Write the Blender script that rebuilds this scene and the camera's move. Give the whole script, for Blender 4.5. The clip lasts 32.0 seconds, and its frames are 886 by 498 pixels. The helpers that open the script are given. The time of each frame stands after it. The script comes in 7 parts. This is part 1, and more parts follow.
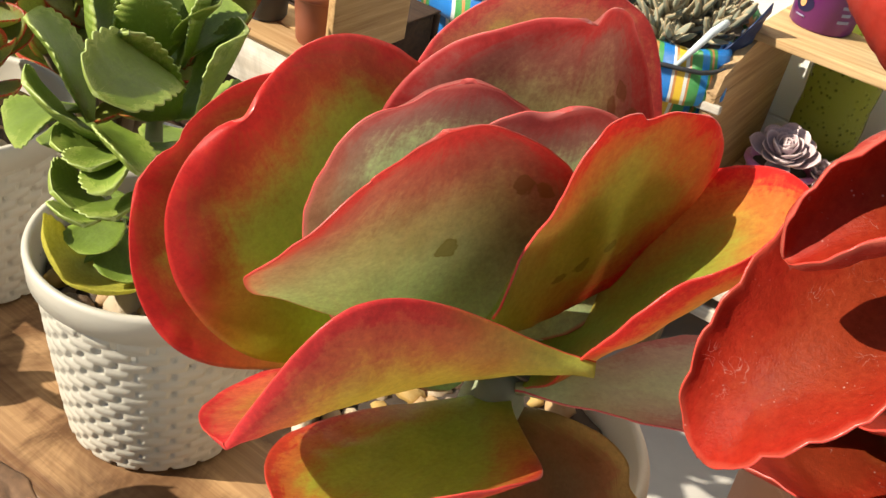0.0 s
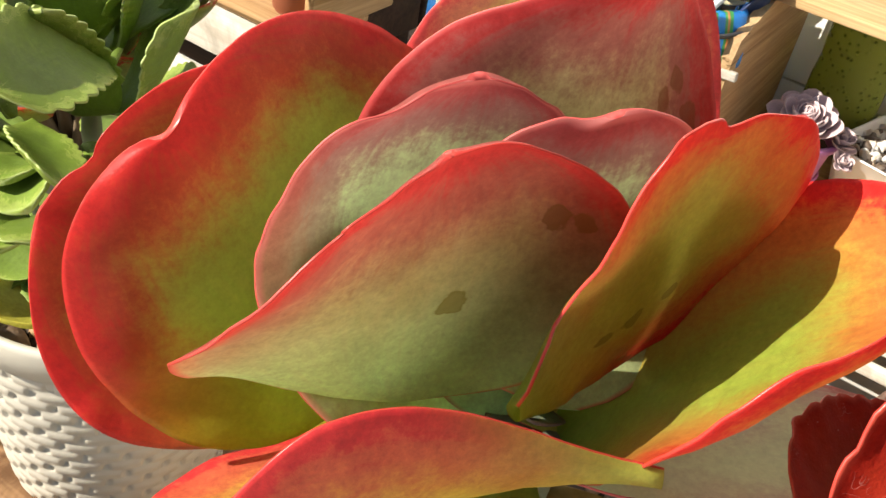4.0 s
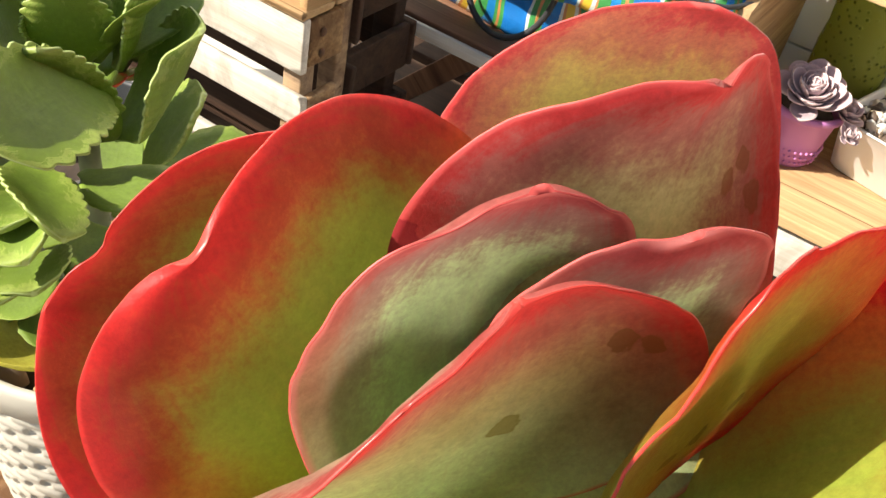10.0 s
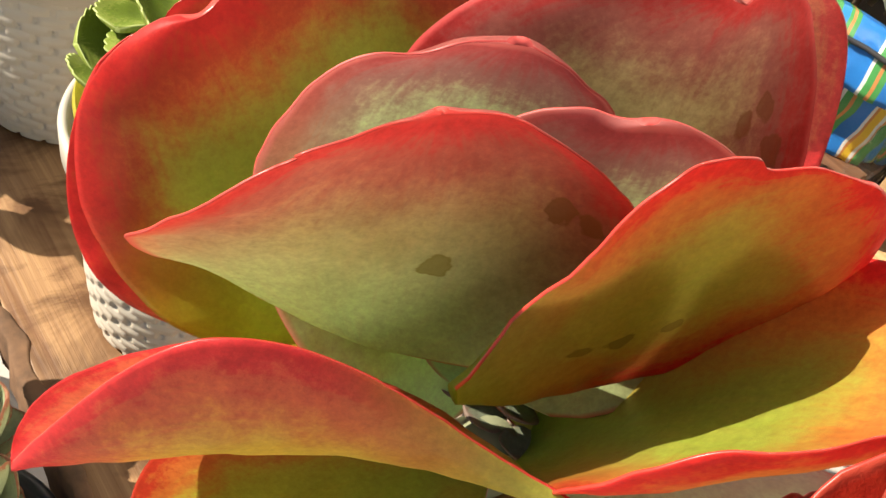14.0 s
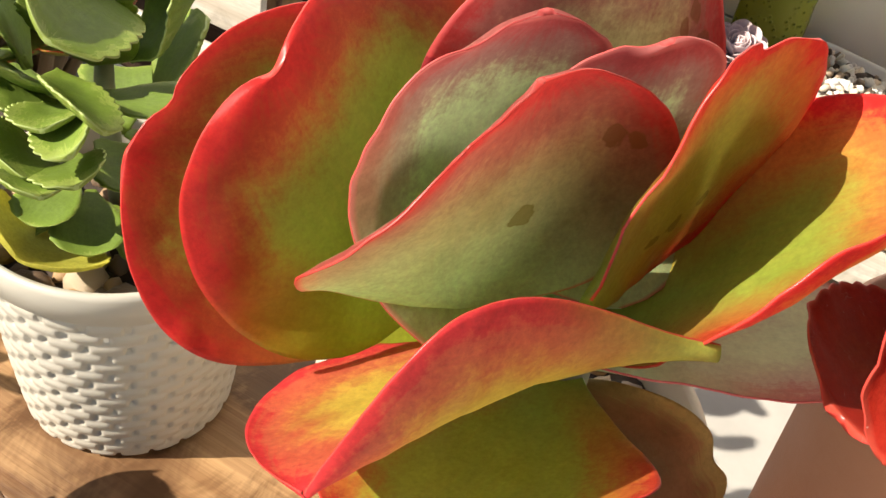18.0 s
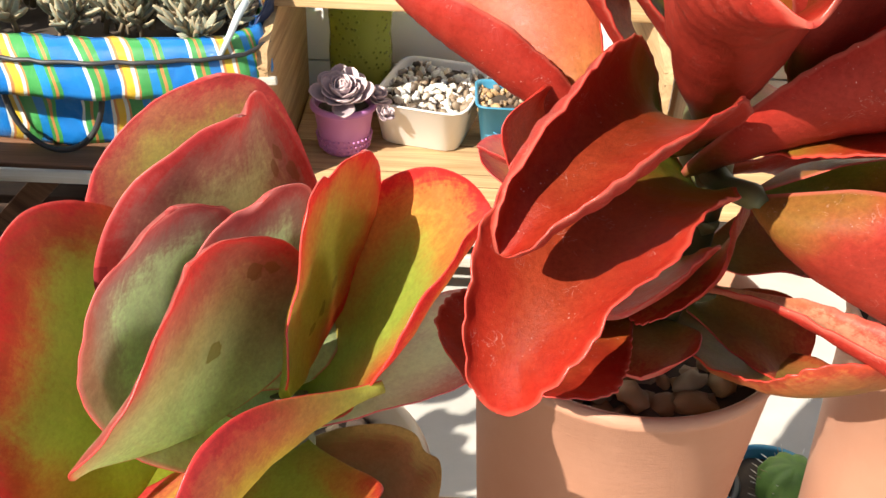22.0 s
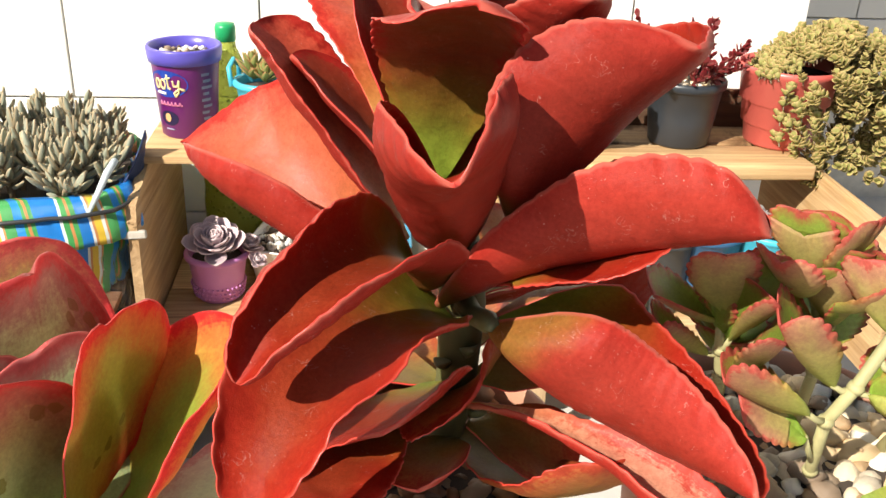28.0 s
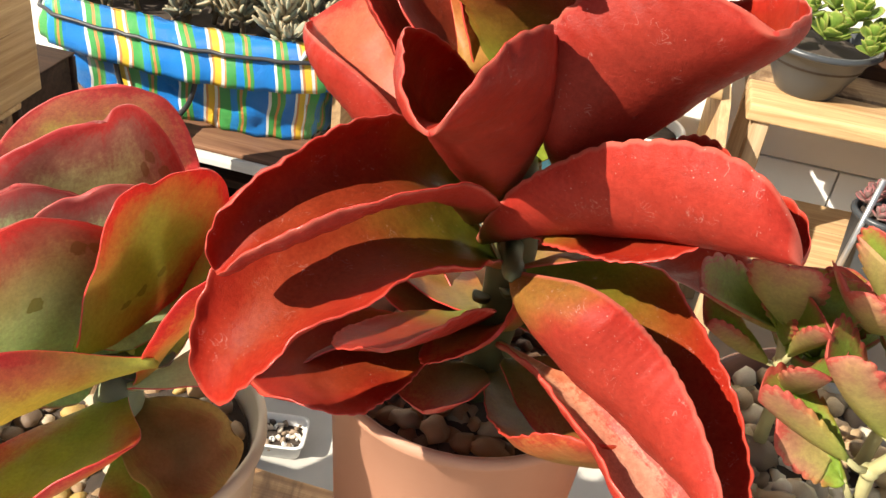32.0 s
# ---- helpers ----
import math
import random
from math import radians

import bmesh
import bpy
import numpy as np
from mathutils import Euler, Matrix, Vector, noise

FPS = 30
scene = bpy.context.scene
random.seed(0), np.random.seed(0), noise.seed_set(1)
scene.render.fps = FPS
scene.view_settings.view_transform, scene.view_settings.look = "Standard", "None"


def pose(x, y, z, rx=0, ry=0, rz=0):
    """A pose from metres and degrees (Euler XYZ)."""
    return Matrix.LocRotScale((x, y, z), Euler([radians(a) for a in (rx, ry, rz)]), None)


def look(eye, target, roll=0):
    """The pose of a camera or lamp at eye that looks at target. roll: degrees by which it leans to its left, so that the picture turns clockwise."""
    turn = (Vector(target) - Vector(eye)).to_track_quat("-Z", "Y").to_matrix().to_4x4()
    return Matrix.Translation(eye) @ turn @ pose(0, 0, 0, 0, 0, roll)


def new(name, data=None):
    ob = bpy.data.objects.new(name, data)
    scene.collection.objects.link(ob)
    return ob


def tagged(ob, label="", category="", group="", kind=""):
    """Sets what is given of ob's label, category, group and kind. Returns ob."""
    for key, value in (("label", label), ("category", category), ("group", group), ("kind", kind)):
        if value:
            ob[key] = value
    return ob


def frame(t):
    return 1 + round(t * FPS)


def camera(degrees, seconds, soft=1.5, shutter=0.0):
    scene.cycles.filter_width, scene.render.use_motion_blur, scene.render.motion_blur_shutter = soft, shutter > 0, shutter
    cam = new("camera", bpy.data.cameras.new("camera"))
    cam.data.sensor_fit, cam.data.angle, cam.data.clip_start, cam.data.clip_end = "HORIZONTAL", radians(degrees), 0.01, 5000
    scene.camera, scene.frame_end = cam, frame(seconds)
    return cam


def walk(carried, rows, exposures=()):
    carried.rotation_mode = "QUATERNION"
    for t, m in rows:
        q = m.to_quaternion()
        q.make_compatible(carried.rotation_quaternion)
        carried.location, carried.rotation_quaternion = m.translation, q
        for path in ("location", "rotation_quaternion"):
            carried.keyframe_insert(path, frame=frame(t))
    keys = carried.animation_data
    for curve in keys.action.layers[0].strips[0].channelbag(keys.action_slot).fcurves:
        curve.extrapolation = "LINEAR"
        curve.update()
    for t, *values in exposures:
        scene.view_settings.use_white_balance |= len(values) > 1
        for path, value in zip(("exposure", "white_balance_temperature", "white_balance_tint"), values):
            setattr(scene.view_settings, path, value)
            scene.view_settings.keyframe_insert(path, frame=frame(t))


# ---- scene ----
cam = camera(51.0, 32.0, soft=1.5)
PATH = [
    (0, (0.1351, -0.1914, 0.5403), (-0.2664, 0.5284, -0.0259), 11.89),
    (0.5, (0.1318, -0.1835, 0.5479), (-0.2664, 0.5424, -0.0129), 12.34),
    (1, (0.1193, -0.1804, 0.5587), (-0.2898, 0.5441, 0.0040), 12.15),
    (1.5, (0.1079, -0.1679, 0.5563), (-0.3114, 0.5557, 0.0081), 12.16),
    (2, (0.1078, -0.1514, 0.5417), (-0.3100, 0.5632, -0.0193), 11.64),
    (2.5, (0.1035, -0.1382, 0.5307), (-0.2951, 0.5817, -0.0376), 11.19),
    (4.5, (0.0850, -0.1189, 0.5075), (-0.2912, 0.5876, -0.0919), 11.41),
    (5, (0.0826, -0.1188, 0.5215), (-0.2891, 0.6005, -0.0654), 11.18),
    (5.5, (0.0686, -0.1138, 0.5274), (-0.3064, 0.6070, -0.0555), 9.97),
    (6, (0.0597, -0.1158, 0.5248), (-0.3128, 0.5857, -0.0828), 10.05),
    (6.5, (0.0512, -0.1165, 0.5234), (-0.2872, 0.5810, -0.1082), 10.76),
    (7, (0.0347, -0.1145, 0.5229), (-0.2900, 0.5748, -0.1247), 11.72),
    (7.5, (0.0269, -0.1068, 0.5182), (-0.3084, 0.5836, -0.1227), 13.33),
    (8, (0.0311, -0.1013, 0.5159), (-0.3168, 0.5888, -0.1187), 14.04),
    (8.5, (0.0488, -0.0952, 0.5222), (-0.3089, 0.6014, -0.0996), 14.39),
    (9, (0.0571, -0.0949, 0.5276), (-0.3239, 0.5928, -0.0904), 13.89),
    (9.5, (0.0519, -0.0906, 0.5247), (-0.3162, 0.5981, -0.0999), 14.18),
    (10, (0.0456, -0.0938, 0.5262), (-0.2902, 0.5936, -0.1178), 12.96),
    (10.5, (0.0451, -0.0885, 0.5277), (-0.3113, 0.5758, -0.1294), 13.02),
    (11, (0.0633, -0.0768, 0.5355), (-0.3457, 0.5705, -0.1078), 14.79),
    (11.5, (0.0663, -0.0726, 0.5279), (-0.3791, 0.5421, -0.1231), 15.27),
    (12, (0.0754, -0.0724, 0.5253), (-0.3887, 0.5191, -0.1340), 16.56),
    (12.5, (0.0862, -0.0759, 0.5234), (-0.3927, 0.4865, -0.1506), 17.41),
    (13, (0.0972, -0.0745, 0.5160), (-0.3816, 0.4939, -0.1531), 19.45),
    (13.5, (0.1022, -0.0796, 0.5127), (-0.3802, 0.4758, -0.1647), 20.16),
    (14, (0.1120, -0.0816, 0.5139), (-0.3622, 0.4851, -0.1598), 21.18),
    (14.5, (0.1168, -0.0937, 0.5130), (-0.3552, 0.4663, -0.1678), 21.76),
    (15, (0.1236, -0.0979, 0.5099), (-0.3451, 0.4633, -0.1723), 22.76),
    (15.5, (0.1299, -0.1058, 0.5065), (-0.3434, 0.4524, -0.1750), 22.47),
    (17.5, (0.0741, -0.1553, 0.4878), (-0.2408, 0.5235, -0.1757), 15.22),
    (18, (0.0648, -0.1684, 0.5153), (-0.2168, 0.5563, -0.1136), 12.96),
    (18.5, (0.0717, -0.1609, 0.5364), (-0.2092, 0.5751, -0.0796), 10.75),
    (19, (0.0745, -0.1568, 0.5449), (-0.2373, 0.5803, -0.0547), 9.62),
    (19.5, (0.0453, -0.1699, 0.5445), (-0.1689, 0.6004, -0.0560), 7.88),
    (20, (0.0235, -0.2151, 0.5597), (-0.0773, 0.5778, -0.0412), 5.45),
    (20.5, (0.0200, -0.2467, 0.5719), (-0.0293, 0.5606, -0.0162), 4.49),
    (21, (0.0219, -0.2519, 0.5795), (-0.0433, 0.5647, 0.0060), 2.85),
    (21.5, (0.0389, -0.2394, 0.5833), (-0.0134, 0.5766, 0.0076), 2.66),
    (22, (0.0899, -0.2319, 0.5961), (0.0949, 0.5964, 0.0360), 2.57),
    (22.5, (0.1274, -0.2269, 0.6112), (0.1650, 0.6057, 0.0585), 1.69),
    (23, (0.1731, -0.2176, 0.6239), (0.2351, 0.6229, 0.0856), 4.17),
    (23.5, (0.1901, -0.2225, 0.6222), (0.2448, 0.6219, 0.0894), 4.92),
    (24, (0.1858, -0.2506, 0.6105), (0.2447, 0.5977, 0.0842), 6.87),
    (24.5, (0.1741, -0.2713, 0.6162), (0.2265, 0.5743, 0.0849), 6.03),
    (25, (0.1697, -0.2816, 0.6221), (0.2398, 0.5708, 0.1039), 4.58),
    (25.5, (0.1643, -0.2866, 0.6235), (0.2387, 0.5830, 0.1353), 4.20),
    (26, (0.1609, -0.2898, 0.6291), (0.2366, 0.5951, 0.1695), 2.85),
    (26.5, (0.1623, -0.2985, 0.6354), (0.2470, 0.6040, 0.2130), 2.94),
    (28.5, (0.1576, -0.2778, 0.6260), (0.2521, 0.6178, 0.1914), 2.09),
    (29, (0.1568, -0.2667, 0.6370), (0.2584, 0.6233, 0.1925), 2.35),
    (29.5, (0.1592, -0.2569, 0.6581), (0.2624, 0.6383, 0.2245), 2.43),
    (30, (0.1647, -0.2449, 0.6694), (0.2520, 0.6561, 0.2444), 2.13),
    (30.5, (0.1706, -0.2412, 0.6569), (0.2230, 0.6497, 0.2058), 1.70),
    (31, (0.1853, -0.2467, 0.6470), (0.2157, 0.6315, 0.1697), 2.59),
    (31.5, (0.2299, -0.2565, 0.6369), (0.1346, 0.6007, 0.1308), 6.02),
    (32, (0.2584, -0.2580, 0.6510), (0.1038, 0.5598, 0.0966), 7.91),
]
walk(cam, [(t, look(eye, target, roll)) for t, eye, target, roll in PATH], exposures=[(0, 0.62, 7200, 10), (4.5, 0.92, 6900, 10), (8, 1.10, 6800, 10), (10, 1.02, 6900, 11), (13, 0.88, 7100, 13), (15.5, 0.86, 7800, 14), (17.5, 0.82, 7200, 12), (21, 0.95, 6800, 10), (26, 1.07, 6700, 10), (28.5, 0.6, 6700, 10), (30, 0.2, 6400, 10), (31, 0.2, 6500, 10), (32, 0.92, 7000, 10)])

# ---------------------------------------------------------------- world, sun
SUN_TRAVEL = Vector((0.572, 0.542, -0.616)).normalized()
world = bpy.data.worlds.new("open_sky")
scene.world = world
world.use_nodes = True
wt = world.node_tree
sky = wt.nodes.new("ShaderNodeTexSky")
sky.sky_type, sky.sun_disc = "NISHITA", False
sky.sun_elevation = math.asin(-SUN_TRAVEL.z)
sky.sun_rotation = math.atan2(-SUN_TRAVEL.x, -SUN_TRAVEL.y)
wt.links.new(sky.outputs[0], wt.nodes["Background"].inputs[0])
wt.nodes["Background"].inputs[1].default_value = 0.06
sun = new("sun", bpy.data.lights.new("sun", "SUN"))
sun.data.energy, sun.data.angle, sun.data.color = 5.0, radians(0.5), (1.0, 0.95, 0.86)
sun.matrix_world = look((0, 0, 0), SUN_TRAVEL)


# ---------------------------------------------------------------- building helpers
def mesh_of(name, bm, *materials, smooth=True):
    me = bpy.data.meshes.new(name)
    bm.to_mesh(me)
    bm.free()
    for m in materials:
        me.materials.append(m)
    if smooth:
        me.shade_smooth()
    return me


def part(name, bm, material, parent, label="", smooth=True):
    """One bmesh as one mesh object under a thing or under a part."""
    mats = material if isinstance(material, (list, tuple)) else (material,)
    ob = new(name, mesh_of(name, bm, *mats, smooth=smooth) if isinstance(bm, bmesh.types.BMesh) else bm)
    if parent:
        ob.parent = parent
        ob.matrix_parent_inverse = Matrix.Identity(4)
    return tagged(ob, label)


def thing(name, place, label, category, group="", kind=""):
    ob = new(name)
    ob.empty_display_size = 0.02
    ob.location = place
    return tagged(ob, label, category, group, kind)


def solid(name, bm, material, label, category, group="", kind="", smooth=False):
    mats = material if isinstance(material, (list, tuple)) else (material,)
    ob = new(name, mesh_of(name, bm, *mats, smooth=smooth))
    return tagged(ob, label, category, group, kind)


def box(bm, lo, hi, bevel=0.0, jitter=0.0, m=None):
    """A bevelled box between two corners; jitter makes it a little uneven."""
    vs = bmesh.ops.create_cube(bm, size=1)["verts"]
    for v in vs:
        v.co = Vector([lo[i] + (v.co[i] + 0.5) * (hi[i] - lo[i]) + random.uniform(-jitter, jitter) for i in range(3)])
    if bevel:
        es = list({e for v in vs for e in v.link_edges})
        r = bmesh.ops.bevel(bm, geom=es, offset=bevel, segments=2, affect="EDGES", profile=0.5)
        vs = list({v for f in r["faces"] for v in f.verts} | {v for v in vs if v.is_valid})
    if m is not None:
        for v in vs:
            v.co = m @ v.co
    return vs


def lathe(bm, profile, seg=64, centre=(0, 0, 0), sx=1.0, sy=1.0):
    """Turn a profile of (radius, height) about the upright axis."""
    rings = []
    for r, z in profile:
        if r < 1e-6:
            rings.append([bm.verts.new((centre[0], centre[1], centre[2] + z))])
        else:
            rings.append([bm.verts.new((centre[0] + sx * r * math.cos(2 * math.pi * i / seg), centre[1] + sy * r * math.sin(2 * math.pi * i / seg), centre[2] + z)) for i in range(seg)])
    for a, b in zip(rings, rings[1:]):
        for i in range(seg):
            j = (i + 1) % seg
            if len(a) == 1 and len(b) == 1:
                continue
            if len(a) == 1:
                bm.faces.new((a[0], b[i], b[j]))
            elif len(b) == 1:
                bm.faces.new((a[i], b[0], a[j]))
            else:
                bm.faces.new((a[i], b[i], b[j], a[j]))
    bmesh.ops.recalc_face_normals(bm, faces=bm.faces[:])
    return rings


def tube(bm, points, radii, seg=10, closed_ends=True):
    """A round tube along points."""
    pts = [Vector(p) for p in points]
    if not isinstance(radii, (list, tuple)):
        radii = [radii] * len(pts)
    rings, side = [], None
    for i, p in enumerate(pts):
        d = (pts[min(i + 1, len(pts) - 1)] - pts[max(i - 1, 0)]).normalized()
        if side is None:
            side = d.orthogonal().normalized()
        side = (side - d * side.dot(d)).normalized()
        up = d.cross(side)
        rings.append([bm.verts.new(p + radii[i] * (math.cos(2 * math.pi * k / seg) * side + math.sin(2 * math.pi * k / seg) * up)) for k in range(seg)])
    for a, b in zip(rings, rings[1:]):
        for k in range(seg):
            bm.faces.new((a[k], a[(k + 1) % seg], b[(k + 1) % seg], b[k]))
    if closed_ends:
        bm.faces.new(rings[0][::-1])
        bm.faces.new(rings[-1])


# ---------------------------------------------------------------- materials
def nodes_of(name):
    m = bpy.data.materials.new(name)
    m.use_nodes = True
    t = m.node_tree
    return m, t, t.nodes["Principled BSDF"]


class Nodes:
    """Short names for wiring one material."""

    def __init__(self, name, rough=0.6, spec=0.5):
        self.m, self.t, self.b = nodes_of(name)
        self.b.inputs["Roughness"].default_value = rough
        self.b.inputs["Specular IOR Level"].default_value = spec

    def node(self, kind, **kw):
        n = self.t.nodes.new(kind)
        for k, v in kw.items():
            n.inputs[k].default_value = v
        return n

    def link(self, a, b):
        self.t.links.new(a, b)

    def coords(self, which="Object"):
        return self.t.nodes.new("ShaderNodeTexCoord").outputs[which]

    def mapped(self, vec, scale=(1, 1, 1), rot=(0, 0, 0)):
        n = self.node("ShaderNodeMapping", Scale=scale, Rotation=rot)
        self.link(vec, n.inputs["Vector"])
        return n.outputs[0]

    def noise(self, vec, scale, detail=4.0, rough=0.55, distort=0.0):
        n = self.node("ShaderNodeTexNoise", Scale=scale, Detail=detail, Roughness=rough, Distortion=distort)
        if vec is not None:
            self.link(vec, n.inputs["Vector"])
        return n.outputs["Fac"]

    def ramp(self, fac, *stops, interp="LINEAR"):
        n = self.t.nodes.new("ShaderNodeValToRGB")
        n.color_ramp.interpolation = interp
        while len(n.color_ramp.elements) < len(stops):
            n.color_ramp.elements.new(0.5)
        for e, (p, c) in zip(n.color_ramp.elements, stops):
            e.position, e.color = p, (*c, 1) if len(c) == 3 else c
        self.link(fac, n.inputs[0])
        return n.outputs[0]

    def mix(self, fac, a, b, mode="MIX"):
        n = self.t.nodes.new("ShaderNodeMix")
        n.data_type, n.blend_type = "RGBA", mode
        for v, i in ((fac, 0), (a, 6), (b, 7)):
            if isinstance(v, (int, float)):
                n.inputs[i].default_value = v
            elif isinstance(v, tuple):
                n.inputs[i].default_value = (*v, 1)
            else:
                self.link(v, n.inputs[i])
        return n.outputs[2]

    def math(self, op, a, b=0.0, clamp=False):
        n = self.t.nodes.new("ShaderNodeMath")
        n.operation, n.use_clamp = op, clamp
        for v, i in ((a, 0), (b, 1)):
            if isinstance(v, (int, float)):
                n.inputs[i].default_value = v
            else:
                self.link(v, n.inputs[i])
        return n.outputs[0]

    def bump(self, height, strength=0.3, distance=0.001):
        n = self.node("ShaderNodeBump", Strength=strength, Distance=distance)
        self.link(height, n.inputs["Height"])
        self.link(n.outputs[0], self.b.inputs["Normal"])

    def colour(self, c):
        if isinstance(c, tuple):
            self.b.inputs["Base Color"].default_value = (*c, 1)
        else:
            self.link(c, self.b.inputs["Base Color"])
        return self.m


def plain(name, c, rough=0.5, vary=0.12, scale=40.0, bump=0.1, spec=0.5):
    """A near-plain surface with faint mottling and fine relief."""
    n = Nodes(name, rough, spec)
    co = n.coords()
    a = n.noise(co, scale, 5)
    b = n.noise(co, scale * 0.15, 3)
    f = n.math("ADD", n.math("MULTIPLY", a, 0.5), n.math("MULTIPLY", b, 0.5))
    lo, hi = tuple(max(0, x * (1 - vary)) for x in c), tuple(min(1, x * (1 + vary)) for x in c)
    n.bump(a, bump, 0.0006)
    n.link(n.ramp(a, (0.3, (rough * 0.85,) * 3), (0.7, (min(1, rough * 1.15),) * 3)), n.b.inputs["Roughness"])
    return n.colour(n.ramp(f, (0.3, lo), (0.7, hi)))


def leaf_skin(name, edge, band, middle, base, bloom=0.0, bloom_colour=(0.55, 0.6, 0.5), spots=(), rough=0.36, band_at=0.22, mid_at=0.62, fleck=0.0, spec=0.28, through_light=0.44, speckle=0.45, relief=0.3, base_to=0.5, glow_gamma=0.68, hairline=None):
    """Paddle-leaf skin: pigment runs from the margin inwards and from tip to base, with streaks, mottling, waxy bloom, scars."""
    n = Nodes(name, rough, spec)
    uv = n.t.nodes.new("ShaderNodeUVMap")
    uv.uv_map = "rim"
    sep = n.t.nodes.new("ShaderNodeSeparateXYZ")
    n.link(uv.outputs[0], sep.inputs[0])
    grid = n.t.nodes.new("ShaderNodeUVMap")
    grid.uv_map = "blade"
    co = n.coords()
    big = n.noise(co, 26, 4, 0.6)
    cloud = n.noise(co, 75, 5, 0.65, 0.3)
    fine = n.noise(co, 420, 5, 0.75)
    grain = n.noise(co, 1400, 3, 0.6)
    streak = n.noise(n.mapped(grid.outputs[0], (34, 4, 1)), 1.0, 5, 0.62, 0.5)
    d = n.math("ADD", sep.outputs[0], n.math("MULTIPLY", n.math("SUBTRACT", big, 0.5), 0.22))
    d = n.math("ADD", d, n.math("MULTIPLY", n.math("SUBTRACT", cloud, 0.5), speckle))
    d = n.math("ADD", d, n.math("MULTIPLY", n.math("SUBTRACT", fine, 0.5), speckle * 0.8))
    d = n.math("ADD", d, n.math("MULTIPLY", n.math("SUBTRACT", streak, 0.5), speckle * 0.7))
    rim = n.ramp(d, (0.0, edge), (0.06, edge), (band_at, band), (mid_at, middle), (1.0, middle), interp="EASE")
    s = n.math("ADD", sep.outputs[1], n.math("MULTIPLY", n.math("SUBTRACT", big, 0.5), 0.3))
    c = n.mix(n.ramp(s, (0.0, (1, 1, 1)), (base_to, (0, 0, 0)), interp="EASE"), rim, base)
    c = n.mix(n.ramp(streak, (0.42, (0, 0, 0)), (0.8, (0.35,) * 3)), c, n.mix(0.3, c, edge))
    c = n.mix(1.0, c, n.ramp(fine, (0.32, (0.78,) * 3), (0.68, (1.16,) * 3)), "MULTIPLY")
    c = n.mix(1.0, c, n.ramp(cloud, (0.3, (0.86,) * 3), (0.7, (1.12,) * 3)), "MULTIPLY")
    if bloom:
        f = n.math("MULTIPLY", n.ramp(n.math("ADD", n.math("MULTIPLY", cloud, 0.5), n.math("MULTIPLY", streak, 0.5)), (0.30, (0.35,) * 3), (0.65, (1,) * 3)), bloom)
        c = n.mix(n.math("MULTIPLY", f, n.ramp(sep.outputs[0], (0.04, (0.25,) * 3), (0.5, (1, 1, 1)))), c, bloom_colour)
    if hairline:
        c = n.mix(n.ramp(sep.outputs[0], (0.0, (0.8,) * 3), (0.018, (0.6,) * 3), (0.05, (0, 0, 0))), c, hairline)
    if fleck:
        where = n.ramp(big, (0.42, (0,) * 3), (0.60, (1, 1, 1)))
        for scale, size in ((230.0, 0.075), (430.0, 0.06)):
            v = n.node("ShaderNodeTexVoronoi", Scale=scale)
            n.link(co, v.inputs["Vector"])
            c = n.mix(n.math("MULTIPLY", n.ramp(v.outputs["Distance"], (0.0, (fleck,) * 3), (size * 0.6, (fleck * 0.8,) * 3), (size, (0, 0, 0))), where), c, (0.80, 0.60, 0.52))
        curl = n.noise(co, 150, 2, 0.4, 1.5)
        line = n.ramp(n.math("ABSOLUTE", n.math("SUBTRACT", curl, 0.5)), (0.0, (fleck * 0.5,) * 3), (0.012, (0, 0, 0)))
        c = n.mix(n.math("MULTIPLY", line, n.ramp(n.noise(co, 95, 2, 0.5), (0.60, (0, 0, 0)), (0.66, (1, 1, 1)))), c, (0.78, 0.52, 0.44))
    for x, y, r, tint in spots:
        k = n.t.nodes.new("ShaderNodeVectorMath")
        k.operation = "DISTANCE"
        w = n.node("ShaderNodeTexNoise", Scale=16.0, Detail=4.0)
        n.link(grid.outputs[0], w.inputs["Vector"])
        n.link(grid.outputs[0], k.inputs[0])
        k.inputs[1].default_value = (x, y, 0)
        dist = n.math("ADD", k.outputs["Value"], n.math("MULTIPLY", n.math("SUBTRACT", w.outputs["Fac"], 0.5), r * 2.2))
        c = n.mix(n.ramp(dist, (r * 0.72, (0.75,) * 3), (r * 0.86, (0.95,) * 3), (r, (0, 0, 0))), c, tint)
    hsv = n.node("ShaderNodeHueSaturation")
    n.link(n.ramp(n.t.nodes.new("ShaderNodeObjectInfo").outputs["Random"], (0, (0.9,) * 3), (1, (1.1,) * 3)), hsv.inputs["Value"])
    n.link(c, hsv.inputs["Color"])
    n.link(n.ramp(cloud, (0.3, (rough * 0.8,) * 3), (0.7, (rough * 1.25,) * 3)), n.b.inputs["Roughness"])
    n.bump(n.math("ADD", n.math("ADD", n.math("MULTIPLY", fine, 0.6), n.math("MULTIPLY", grain, 0.5)), n.math("MULTIPLY", n.math("ADD", big, cloud), 1.2)), relief, 0.0009)
    n.colour(hsv.outputs[0])
    # light that falls on one side of the flesh glows through to the other
    glow = n.node("ShaderNodeGamma", Gamma=glow_gamma)
    n.link(hsv.outputs[0], glow.inputs[0])
    thru = n.t.nodes.new("ShaderNodeBsdfTranslucent")
    n.link(glow.outputs[0], thru.inputs["Color"])
    both = n.node("ShaderNodeMixShader", Fac=through_light)
    n.link(n.b.outputs[0], both.inputs[1])
    n.link(thru.outputs[0], both.inputs[2])
